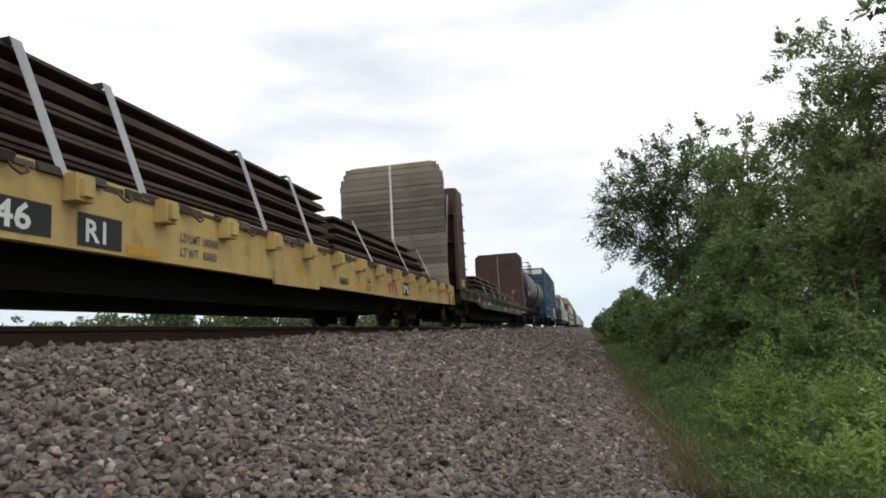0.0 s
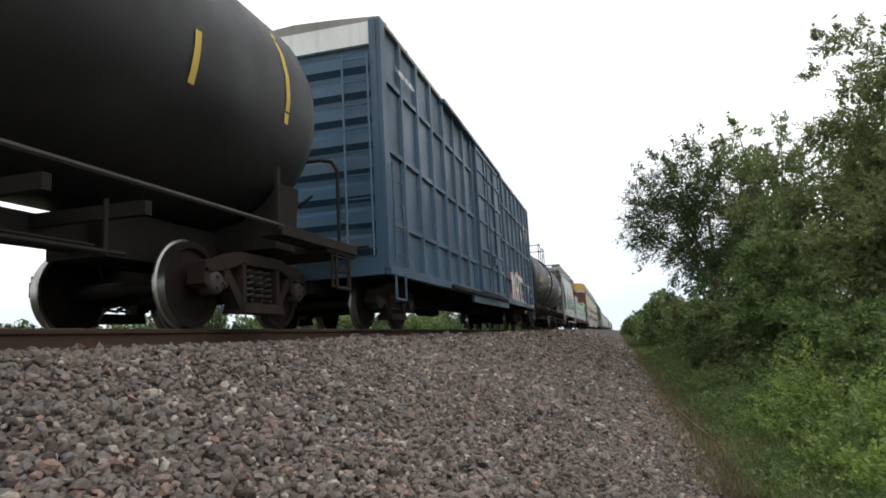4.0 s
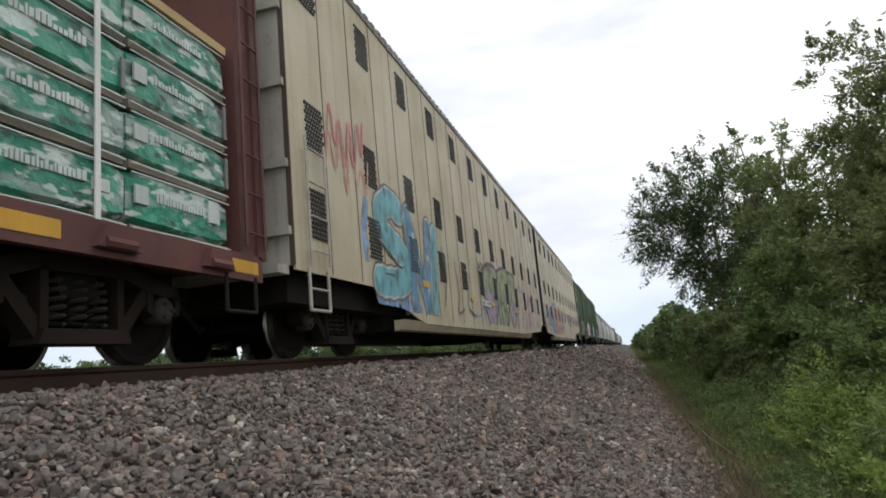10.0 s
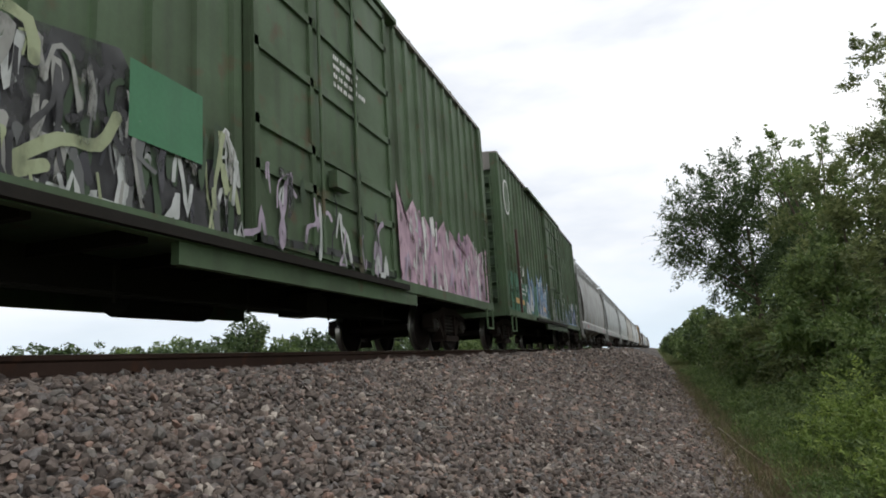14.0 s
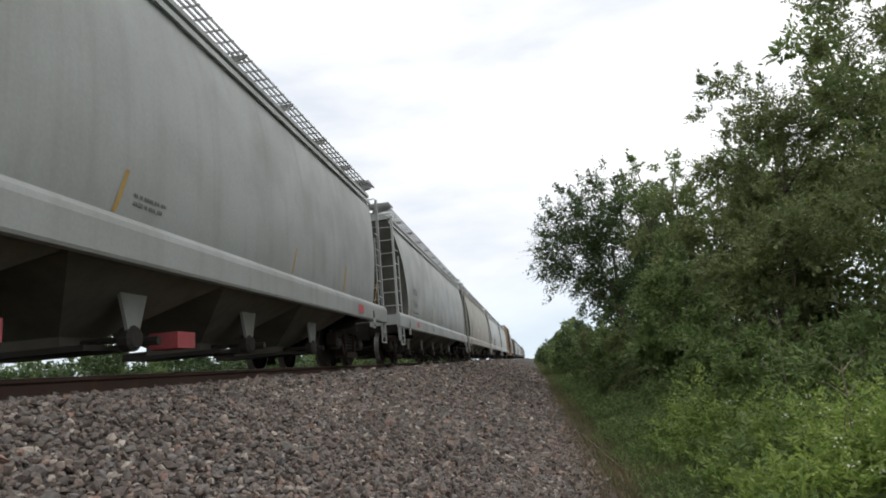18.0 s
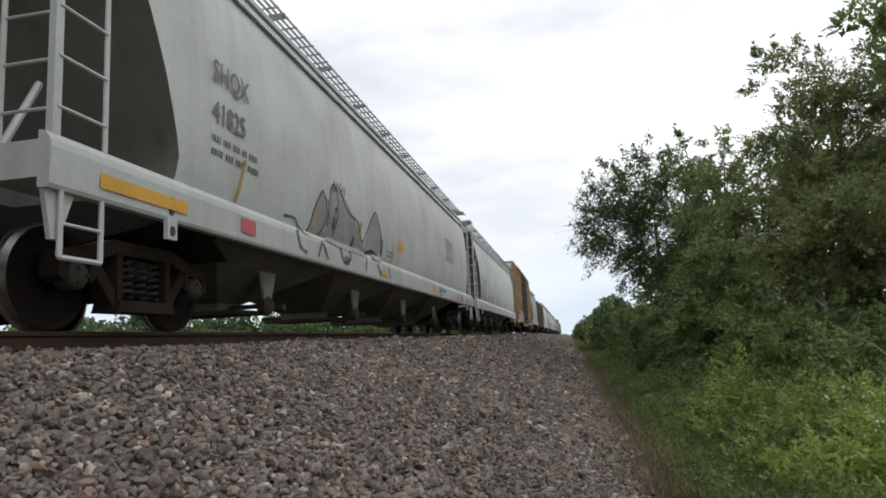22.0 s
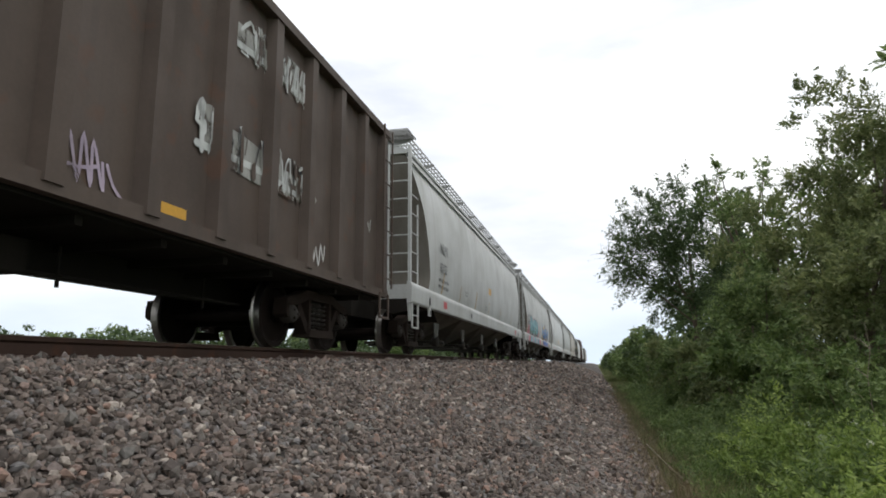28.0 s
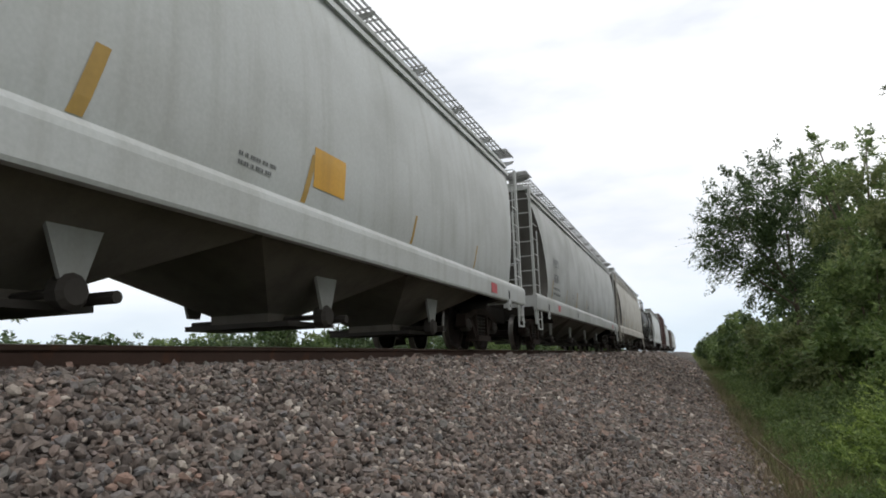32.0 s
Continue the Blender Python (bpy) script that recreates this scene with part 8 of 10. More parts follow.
mural(c11, "pale paint patches with blue haze and black edges", put, [
    ("graffiti_field", FRESH, -1, [[(-7.9, 0.88), (-7.9, 2.0), (-6.8, 2.05), (-6.0, 1.9), (-5.6, 0.88)], [(-5.9, 0.88), (-5.95, 1.8), (-5.0, 1.9), (-4.3, 1.7), (-3.5, 1.95), (-3.4, 0.88)], [(-3.5, 0.88), (-3.4, 1.3), (-2.6, 1.15), (-1.1, 1.0), (-1.1, 0.88)]]),
    ("graffiti_haze", SKY, -1, [[(-5.2, 1.3), (-4.85, 2.5), (-4.65, 1.9), (-4.2, 2.2), (-3.9, 1.6), (-4.4, 1.0)], [(-3.6, 1.2), (-3.4, 2.4), (-3.1, 1.9), (-2.4, 2.5), (-2.2, 1.8), (-1.5, 2.0), (-1.6, 1.0), (-2.8, 0.9)]]),
    ("graffiti_patch", CHROME, -1, [[(-5.55, 0.9), (-5.5, 1.35), (-5.1, 1.3), (-4.6, 0.92)], [(-4.85, 1.1), (-4.7, 1.9), (-4.4, 1.85), (-4.3, 1.1)], [(-3.7, 0.9), (-3.6, 1.1), (-2.9, 1.05), (-2.2, 0.92), (-1.2, 0.88)], [(-3.3, 1.2), (-3.1, 2.1), (-2.8, 2.2), (-2.9, 1.3)]]),
    ("graffiti_patch", FRESH, -1, [[(-4.15, 1.0), (-4.1, 1.9), (-3.6, 1.95), (-3.55, 1.0)]]),
    ("graffiti_edge", CHARCOAL, 0.05, [[(-5.45, 1.3), (-5.2, 1.0), (-5.0, 0.92)], [(-4.8, 1.5), (-4.55, 1.3), (-4.35, 1.6)], [(-4.9, 1.2), (-4.6, 1.95), (-4.35, 1.9)], [(-3.4, 0.95), (-3.1, 1.4), (-3.0, 2.0)], [(-2.4, 2.1), (-2.2, 1.4), (-2.5, 1.0), (-2.0, 0.92)], [(-1.7, 1.9), (-1.5, 1.3), (-1.6, 0.95)]])])
tangle(c11, -3.6, -1.1, 0.88, 2.2, [CHROME, WHITE, SKY, SKY, CHARCOAL, AQUA, CHARCOAL], flat_side(1.60, 0.86), 82, 46, "white, blue and black spray strokes", 0.06, 0.8)
tangle(c11, -1.0, 2.4, 0.95, 1.8, [SOOT, SKY, CHROME], flat_side(1.662, 0.9), 86, 26, "worn strokes across the door", 0.05, 0.8)
s = Shape().box(1.60, 1.66, -6.58, -6.50, 0.95, 3.3)
part("rusty_post", s, BROWN, c11, "rusty brown ladder post")
mural(c11, "small white painted wedge", put, [("graffiti_patch", WHITE, 0, [[(-5.75, 2.05), (-5.6, 2.4), (-5.5, 2.1)]])])
tangle(c11, 2.7, h - 0.2, 0.9, 2.0, [SKY, CHROME, DEEP_BLUE, WHITE, SKY], put, 83, 60, "blue and white spray strokes between the ribs", 0.07, 0.85)
s = Shape()
s.prism([(-h + 1.0 + 0.36 * math.cos(a * math.pi / 12), 4.1 + 0.5 * math.sin(a * math.pi / 12)) for a in range(24)], 1.567, 1.570, "x")
part("round_emblem", s, WHITE, c11, "faded round white emblem")
s = Shape()
s.prism([(-h + 1.0 + 0.29 * math.cos(a * math.pi / 12), 4.1 + 0.43 * math.sin(a * math.pi / 12)) for a in range(24)], 1.571, 1.574, "x")
part("emblem_field", s, GREEN, c11)
sign("IBT", 0.28, -6.36, 2.12, WHITE, c11, x=1.584)
sign("184", 0.28, -6.36, 1.76, WHITE, c11, x=1.584)
sign("53", 0.26, -5.52, 1.62, WHITE, c11, x=1.584)
bars(c11, -6.3, 1.62, 0.8, 2, 0.12, WHITE, x=1.584, seed=82)
for a in (-7.1, -6.37, -2.6):
    patch(c11, "yellow_reflector", a, a + 0.44, 1.20, 1.34, REFLECT, x=1.60)

# hoppers
cA, h = hopper(215.4, 232.3, HOPPER_DULL, "dull grey covered hopper with a bulging side", bays=4)
marks(cA, h, "WCRX", "54121")
cA, h = hopper(233.6, 253.3, HOPPER_HAZE, "light grey covered hopper with raked ends", bays=5)
for yy in (-2.0, 0.95):
    s = Shape().box(0.72, 1.08, yy - 0.2, yy + 0.2, 0.27, 0.46)
    part("red_outlet_cover", s, RED_TAG, cA, "faded red outlet cover")
marks(cA, h, "UTCX", "52193")
cB, h = hopper(255.0, 274.4, HOPPER_MIST, "clean pale grey covered hopper with raked ends", bays=5)
marks(cB, h, "UTCX", "53184")
cC, h = hopper(275.6, 296.2, HOPPER_TAN, "dusty tan-grey covered hopper with raked ends", bays=4)
marks(cC, h, "CBFX", "472086", z=2.35, size=0.36)
patch(cC, "white_card", -h + 8.0, -h + 8.45, 1.95, 2.15, WHITE, surf=curved)
cD, h = hopper(297.6, 318.4, HOPPER_WHITE, "pale grey covered hopper with faded black-outlined graffiti along the sill", bays=4, sill=HOPPER_WHITE)
marks(cD, h, "SHQX", "41825", y=2.16, z=2.66, size=0.34)
hump = [[(-5.55, 1.42), (-5.35, 1.85), (-5.05, 2.12), (-4.85, 1.9), (-4.72, 2.25), (-4.27, 2.28), (-3.7, 2.02), (-3.2, 1.7), (-2.9, 1.38), (-3.6, 1.33), (-4.6, 1.33)], [(-3.0, 1.4), (-2.75, 1.95), (-2.3, 2.28), (-1.98, 2.05), (-1.8, 1.62), (-2.0, 1.36)]]
mural(cD, "half-faded grey graffiti with black outlines", curved, [
    ("graffiti_fill", FADED_SPRAY, 0, hump),
    ("graffiti_outline", CHARCOAL, 0.04, [[(-6.4, 1.50), (-6.05, 1.52), (-5.85, 1.36), (-5.6, 1.42), (-5.35, 1.85), (-5.05, 2.12), (-4.9, 1.75), (-5.2, 1.4)], [(-4.86, 1.62), (-4.72, 2.25), (-4.5, 2.3), (-4.4, 1.9), (-4.6, 1.5)],
                                          [(-4.3, 2.3), (-3.9, 2.0), (-3.4, 1.92), (-3.1, 1.6), (-2.75, 1.95), (-2.3, 2.3), (-2.0, 2.0), (-1.95, 1.5), (-2.4, 1.42)]]),
    ("graffiti_outline", CHARCOAL, 0.05, [[(-6.1, 1.34), (-6.0, 1.14), (-5.8, 1.08)], [(-5.2, 1.30), (-5.35, 1.08)], [(-5.15, 1.28), (-4.95, 1.08)], [(-4.4, 1.32), (-4.2, 1.1), (-3.9, 1.2), (-3.95, 1.32)], [(-3.0, 1.3), (-3.05, 1.1)], [(-2.3, 1.3), (-2.1, 1.08)], [(-1.5, 1.3), (-1.42, 1.08)]]),
    ("graffiti_shadow", SOOT, 0.08, [[(-2.9, 1.42), (-2.5, 1.5), (-2.1, 1.42)], [(-2.6, 1.36), (-1.9, 1.5), (-1.85, 1.8)], [(-3.7, 1.45), (-3.6, 1.6)], [(-4.62, 1.62), (-4.5, 1.95)]])])
scrawl(cD, -4.65, -4.15, 2.2, 2.45, CHARCOAL, curved, 4, 0.03)
for a, w in ((-h + 0.5, 1.2), (-2.05, 0.4), (2.9, 0.55), (6.55, 0.45), (h - 0.8, 0.5)):
    patch(cD, "yellow_reflector", a, a + w, 1.08, 1.2, REFLECT, x=1.615)
patch(cD, "yellow_notice", -0.6, -0.1, 1.75, 2.02, REFLECT, surf=curved)
bars(cD, 4.1, 1.15, 0.85, 1, 0.20, BLUE_TAG, x=1.616, seed=51)
s = Shape()
s.prism([(3.91 + 0.12 * math.cos(a * math.pi / 2), 1.16 + 0.15 * math.sin(a * math.pi / 2)) for a in range(4)], 1.612, 1.616, "x")
part("diamond_emblem", s, MARK_GREY, cD)
bars(cD, 5.2, 2.85, 1.4, 7, 0.11, MARK_GREY, seed=52, surf=curved)
cE, h = hopper(319.7, 339.0, HOPPER_WHITE, "clean pale grey covered hopper with raked ends", bays=5)
marks(cE, h, "UTCX", "53188")

# tan box car with black double doors
cF, h = boxcar(340.4, 358.4, "faded tan boxcar with black double doors and graffiti", TAN_BOX, TAN_BOX, 5.1, 0.80, "grid", TAN_RIB, "double", DOOR_BLACK, (-1.5, 3.3), white_top=True, pitch=0.965)
put = flat_side(1.592, 0.86)
for i, (a, bt) in enumerate((("TB", "63"), ("OX", "85"), ("", "70"))):
    if a:
        sign(a, 0.38, -7.66 + i * 0.965, 2.46, CHARCOAL, cF, x=1.535, squeeze=0.7)
    sign(bt, 0.38, -7.66 + i * 0.965, 2.02, CHARCOAL, cF, x=1.535, squeeze=0.7)
mural(cF, "red paint patch with a white tag below", put, [
    ("graffiti_patch", RED_TAG, 0, [[(-6.95, 1.05), (-6.9, 1.35), (-6.55, 1.45), (-6.0, 1.38), (-5.88, 1.0), (-6.4, 0.94)]]),
    ("graffiti_tag", WHITE, 0.03, [[(-6.72, 0.92), (-6.65, 1.02), (-6.58, 0.92), (-6.5, 1.0), (-6.42, 0.9), (-6.35, 1.0), (-6.25, 0.9), (-6.15, 0.98), (-6.0, 0.9), (-5.85, 0.96)]])])
mural(cF, "black and white graffiti letters over the lower panels", flat_side(1.602, 0.86), [
    ("graffiti_haze", CHARCOAL, -1, [[(-5.95, 0.95), (-5.95, 1.75), (-5.5, 1.85), (-5.1, 1.55), (-5.2, 0.9)], [(-5.2, 0.9), (-5.1, 1.5), (-4.2, 1.6), (-3.2, 1.55), (-3.2, 0.9)], [(-3.4, 0.9), (-3.3, 1.6), (-2.4, 1.65), (-1.7, 1.5), (-1.7, 0.9)]]),
    ("letter_fill", CHROME, 0.12, [[(-5.85, 1.35), (-5.8, 1.05), (-5.6, 1.0), (-5.5, 1.4)], [(-5.2, 1.5), (-5.1, 0.95)], [(-5.05, 1.45), (-4.75, 1.4), (-4.8, 1.15), (-5.0, 1.1), (-4.7, 0.92)], [(-4.5, 1.5), (-4.3, 0.95), (-4.05, 1.45)], [(-3.8, 0.92), (-3.6, 1.5), (-3.35, 0.95)], [(-3.05, 1.5), (-3.1, 0.95)], [(-2.8, 0.95), (-2.65, 1.5), (-2.35, 1.0), (-2.2, 1.5)]]),
    ("letter_fill", WHITE, 0.05, [[(-5.9, 1.7), (-5.5, 1.82), (-5.2, 1.7)], [(-4.9, 1.62), (-4.2, 1.68), (-3.6, 1.6)], [(-2.0, 1.5), (-1.85, 1.0)]]),
    ("graffiti_drip", RED_TAG, 0.07, [[(-1.62, 1.84), (-1.68, 0.92)]])])
tangle(cF, -5.7, -1.7, 0.84, 1.1, [CHROME, LIME, CHARCOAL, GREEN_DARK], flat_side(1.615, 0.82), 99, 34, "worn pale strokes along the sill", 0.05, 0.6)
tangle(cF, -1.3, 3.1, 0.95, 2.3, [MARK_GREY, CHROME, MARK_GREY], flat_side(1.66), 97, 34, "grey scrawl on the doors", 0.03, 0.6)
mural(cF, "small white tag beside the ladder", flat_side(1.535), [("graffiti_tag", WHITE, 0.025, [[(-8.42, 1.62), (-8.36, 1.8), (-8.3, 1.6), (-8.26, 1.8), (-8.2, 1.62), (-8.16, 1.8), (-8.06, 1.74), (-8.1, 1.6)]])])
mural(cF, "faded red and blue emblem", flat_side(1.535), [("emblem_field", BLUE_TAG, 0.20, [[(-6.55, 3.42), (-6.1, 3.46), (-5.75, 3.6)], [(-5.72, 3.5), (-5.5, 3.25)]]), ("emblem_field", RED_TAG, 0.14, [[(-6.6, 3.6), (-6.2, 3.68)], [(-5.6, 3.6), (-5.35, 3.72)], [(-5.5, 3.42), (-5.42, 3.3)]])])
patch(cF, "yellow_reflector", -7.78, -7.52, 1.2, 1.66, TANK_YELLOW, x=1.53)
patch(cF, "yellow_reflector", -5.7, -5.6, 1.1, 1.45, TANK_YELLOW, x=1.612)
patch(cF, "yellow_reflector", -1.7, -1.6, 1.05, 1.4, TANK_YELLOW, x=1.612)
patch(cF, "yellow_notice", -7.62, -7.10, 0.97, 1.13, REFLECT, x=1.605)
bars(cF, -7.45, 1.5, 0.3, 3, 0.09, MARK_GREY, x=1.53, seed=71)

# short hopper, gondola
cG, h = hopper(360.4, 373.2, HOPPER_DULL, "short dull grey covered hopper", bays=2, open_end=2.6, placard=False)
marks(cG, h, "NAHX", "30112", z=2.7)
cH, h = gondola(374.5, 391.2, "tall brown gondola with heavy side posts and faded tags", GONDOLA, ribs=1.03)
put = flat_side(1.468)
mural(cH, "pale lilac scribbled tag", put, [("graffiti_tag", LILAC, 0.03, [[(1.02, 1.3), (1.08, 1.48), (1.18, 1.15), (1.2, 1.48), (1.32, 1.1), (1.34, 1.48), (1.45, 1.08), (1.44, 1.45), (1.58, 1.06), (1.55, 1.3)], [(1.6, 1.3), (1.68, 1.15), (1.82, 1.04)], [(1.05, 1.22), (1.3, 1.2), (1.5, 1.26)]])])
scrawl(cH, -h + 7.7, -h + 8.3, 2.55, 3.2, CHROME, put, 6, 0.05)
mural(cH, "pale worn haze on the brown panels", put, [("graffiti_haze", PALE_HAZE, 0, [[(2.75, 1.88), (2.75, 2.3), (3.1, 2.26), (3.12, 1.86)], [(3.2, 1.8), (3.2, 2.2), (4.05, 2.15), (4.05, 1.8)], [(4.2, 1.82), (4.2, 2.1), (5.3, 2.1), (5.35, 1.86)], [(3.2, 3.2), (3.2, 3.45), (4.05, 3.42), (4.1, 3.2)], [(4.25, 3.2), (4.3, 3.6), (5.25, 3.55), (5.3, 3.2)]])])
tangle(cH, 2.7, 5.35, 1.82, 2.3, [CHROME, PALE_HAZE, CHROME, SOOT, GONDOLA], flat_side(1.474), 99, 60, "faded pale graffiti strokes between the posts", 0.05, 0.85)
tangle(cH, 3.2, 5.3, 3.15, 3.6, [CHROME, PALE_HAZE, GONDOLA], flat_side(1.474), 98, 34, "faded pale graffiti strokes high on the side", 0.045, 0.85)
scrawl(cH, 5.1, 5.7, 1.05, 1.4, WHITE, put, 10, 0.03)
scrawl(cH, h - 1.2, h - 0.8, 1.95, 2.2, CHROME, put, 11, 0.03)
sign("9 2 0", 0.36, -h + 5.6, 2.65, CHROME, cH, x=1.47)
bars(cH, -h + 5.6, 2.2, 0.8, 3, 0.2, CHROME, x=1.47, seed=61)
for a in (-h + 1.2, -3.6, -0.9, 2.12):
    patch(cH, "yellow_reflector", a, a + 0.5, 1.05, 1.18, REFLECT, x=1.475)

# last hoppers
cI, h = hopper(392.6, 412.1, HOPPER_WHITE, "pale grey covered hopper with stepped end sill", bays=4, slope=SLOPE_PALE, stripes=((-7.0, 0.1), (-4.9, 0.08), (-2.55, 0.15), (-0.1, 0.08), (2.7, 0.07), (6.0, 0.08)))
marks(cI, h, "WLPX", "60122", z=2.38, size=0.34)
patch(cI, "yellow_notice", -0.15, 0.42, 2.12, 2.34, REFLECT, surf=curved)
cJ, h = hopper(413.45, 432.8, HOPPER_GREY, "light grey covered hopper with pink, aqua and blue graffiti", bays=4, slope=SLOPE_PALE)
marks(cJ, h, "ACFX", "38352", z=2.3, size=0.28)
aqua = [[(-6.55, 2.0), (-6.0, 2.44), (-5.55, 2.25), (-5.6, 1.65), (-6.05, 1.40), (-6.5, 1.5)], [(-5.42, 2.3), (-5.0, 2.25), (-4.75, 1.9), (-4.5, 2.3), (-4.15, 2.2), (-4.15, 1.6), (-4.8, 1.40), (-5.35, 1.55)], [(-4.05, 2.0), (-4.0, 2.35), (-3.2, 2.3), (-3.25, 1.95), (-3.4, 1.5), (-3.8, 1.45)],
        [(-3.1, 2.1), (-2.8, 2.36), (-2.35, 2.25), (-2.45, 1.6), (-2.8, 1.42), (-3.1, 1.6)], [(-2.3, 2.0), (-1.95, 2.3), (-1.6, 2.2), (-1.4, 1.85), (-1.6, 1.5), (-2.2, 1.44)]]
mural(cJ, "pale aqua bubble letters with dark edges on a pink cloud", curved, [
    ("graffiti_cloud", PINK, 0, [[(-7.95, 1.40), (-7.5, 1.85), (-7.0, 1.8), (-6.6, 2.0), (-6.2, 1.6), (-6.4, 1.38)], [(-1.5, 1.40), (-1.2, 1.8), (-0.95, 1.7), (-0.85, 1.42)], [(-4.4, 2.1), (-4.0, 2.45), (-3.5, 2.4), (-3.6, 2.0)]] + blots([(-6.55, 2.15, 0.10), (-0.76, 2.06, 0.12), (-0.09, 1.81, 0.13), (-0.02, 1.42, 0.10)])),
    ("letter_edge", CHARCOAL, 0, grown(aqua, 0.07)), ("letter_fill", AQUA, 0, aqua),
    ("letter_tone", TEAL, 0, [[(-6.45, 1.55), (-6.3, 1.75), (-5.8, 1.7), (-5.7, 1.6), (-6.05, 1.42)], [(-5.3, 1.6), (-4.8, 1.65), (-4.2, 1.7), (-4.75, 1.43)], [(-3.75, 1.5), (-3.7, 1.75), (-3.4, 1.75), (-3.4, 1.52)], [(-3.0, 1.6), (-2.8, 1.7), (-2.5, 1.65), (-2.8, 1.45)]]),
    ("letter_counter", CHROME, 0, blots([(-6.0, 1.95, 0.12), (-2.75, 1.95, 0.09), (-6.25, 2.2, 0.05), (-1.85, 2.05, 0.06)])),
    ("letter_edge", CHARCOAL, 0.05, [[(-3.6, 2.2), (-3.65, 1.6)], [(-2.0, 1.55), (-1.95, 1.9), (-1.75, 1.6)]])])
mural(cJ, "black scribbled tag beside an amber stripe", curved, [
    ("graffiti_tag", CHARCOAL, 0.04, [[(-8.02, 2.2), (-7.85, 2.35), (-7.6, 2.25), (-7.75, 2.0), (-7.95, 1.95), (-7.5, 2.1), (-7.4, 1.9), (-7.7, 1.75), (-7.9, 1.6), (-7.6, 1.55), (-7.4, 1.7)], [(-8.0, 1.95), (-7.9, 1.75), (-7.8, 1.95), (-7.7, 1.72), (-7.58, 1.92)], [(-8.0, 1.6), (-7.85, 1.5)]])])
patch(cJ, "amber_stripe", -8.36, -8.25, 1.5, 2.45, AMBER, surf=curved, lean=0.2, label="faded amber reflective stripe")
for i, mt in enumerate((PINK, AQUA, LILAC, AQUA, LILAC, AQUA, PINK)):
    patch(cJ, "graffiti_block", -7.74 + i * 1.12, -6.64 + i * 1.12, 1.0, 1.30, mt, surf=curved, label="block of spray paint on the sill")
wild = [[(1.62, 2.4), (1.85, 1.95), (2.35, 1.7)], [(2.0, 1.5), (2.5, 2.05), (2.9, 2.0)], [(2.7, 1.7), (3.3, 1.72), (3.88, 2.08)], [(3.05, 1.95), (3.6, 1.55)], [(3.98, 2.12), (4.1, 1.5)], [(4.0, 2.15), (4.34, 2.08)], [(3.85, 1.62), (4.3, 1.8), (4.65, 1.95)],
        [(4.66, 2.15), (4.5, 1.5)], [(4.92, 2.0), (4.86, 1.55), (5.35, 1.58)], [(5.0, 1.8), (5.28, 1.86)], [(5.5, 2.1), (5.55, 1.58)], [(5.58, 2.05), (6.0, 1.72), (6.28, 2.1), (6.28, 1.58)], [(6.3, 2.08), (6.66, 2.1), (6.5, 1.7)]]
mural(cJ, "bright blue and ochre wildstyle graffiti with dark edges", curved, [
    ("graffiti_haze", OCHRE, 0, [[(1.35, 1.38), (1.5, 1.7), (2.1, 1.9), (2.5, 1.5), (2.0, 1.38)], [(2.6, 1.5), (2.75, 2.2), (3.4, 2.32), (3.85, 2.0), (3.6, 1.45)], [(3.8, 1.4), (3.9, 1.85), (4.5, 2.05), (4.9, 2.1), (5.1, 1.7), (4.8, 1.4)], [(5.0, 1.4), (5.1, 2.05), (5.6, 2.0), (6.3, 1.9), (6.5, 1.45)]]),
    ("graffiti_cloud", UMBER, 0, blots([(4.2, 2.32, 0.20), (4.62, 2.42, 0.13), (5.1, 2.2, 0.15), (5.55, 2.28, 0.14), (5.85, 2.2, 0.12), (6.75, 1.72, 0.16), (7.1, 1.5, 0.12), (2.1, 2.15, 0.16), (3.5, 2.4, 0.14)])),
    ("letter_shadow", CHARCOAL, 0.27, moved(wild, 0.05, -0.05)), ("letter_edge", DEEP_BLUE, 0.21, moved(wild, 0.01, -0.02)), ("letter_fill", BRIGHT_BLUE, 0.165, wild),
    ("letter_spots", OCHRE, 0, [[(3.25, 1.95), (3.5, 2.02), (3.45, 1.85)], [(4.25, 1.72), (4.38, 1.7), (4.35, 1.5), (4.22, 1.5)], [(5.1, 2.02), (5.28, 1.98), (5.2, 1.74), (5.06, 1.72)], [(5.95, 1.62), (6.15, 1.78), (6.2, 1.5), (5.9, 1.48)], [(1.9, 1.6), (2.2, 1.55), (2.0, 1.44)]]),
    ("letter_shine", AQUA, 0.04, [[(2.05, 1.55), (2.5, 2.08)], [(3.9, 1.66), (4.4, 1.84)], [(5.62, 2.02), (6.0, 1.76)], [(1.68, 2.35), (1.9, 1.98)], [(4.68, 2.1), (4.56, 1.6)]]),
    ("graffiti_tag", LIME, 0.04, [[(7.1, 2.05), (7.2, 2.22), (7.3, 2.05), (7.4, 2.2)], [(7.12, 1.92), (7.25, 2.0), (7.4, 1.92)]])])
sill_side = lambda y, z, off: (1.615 + off, y, z)
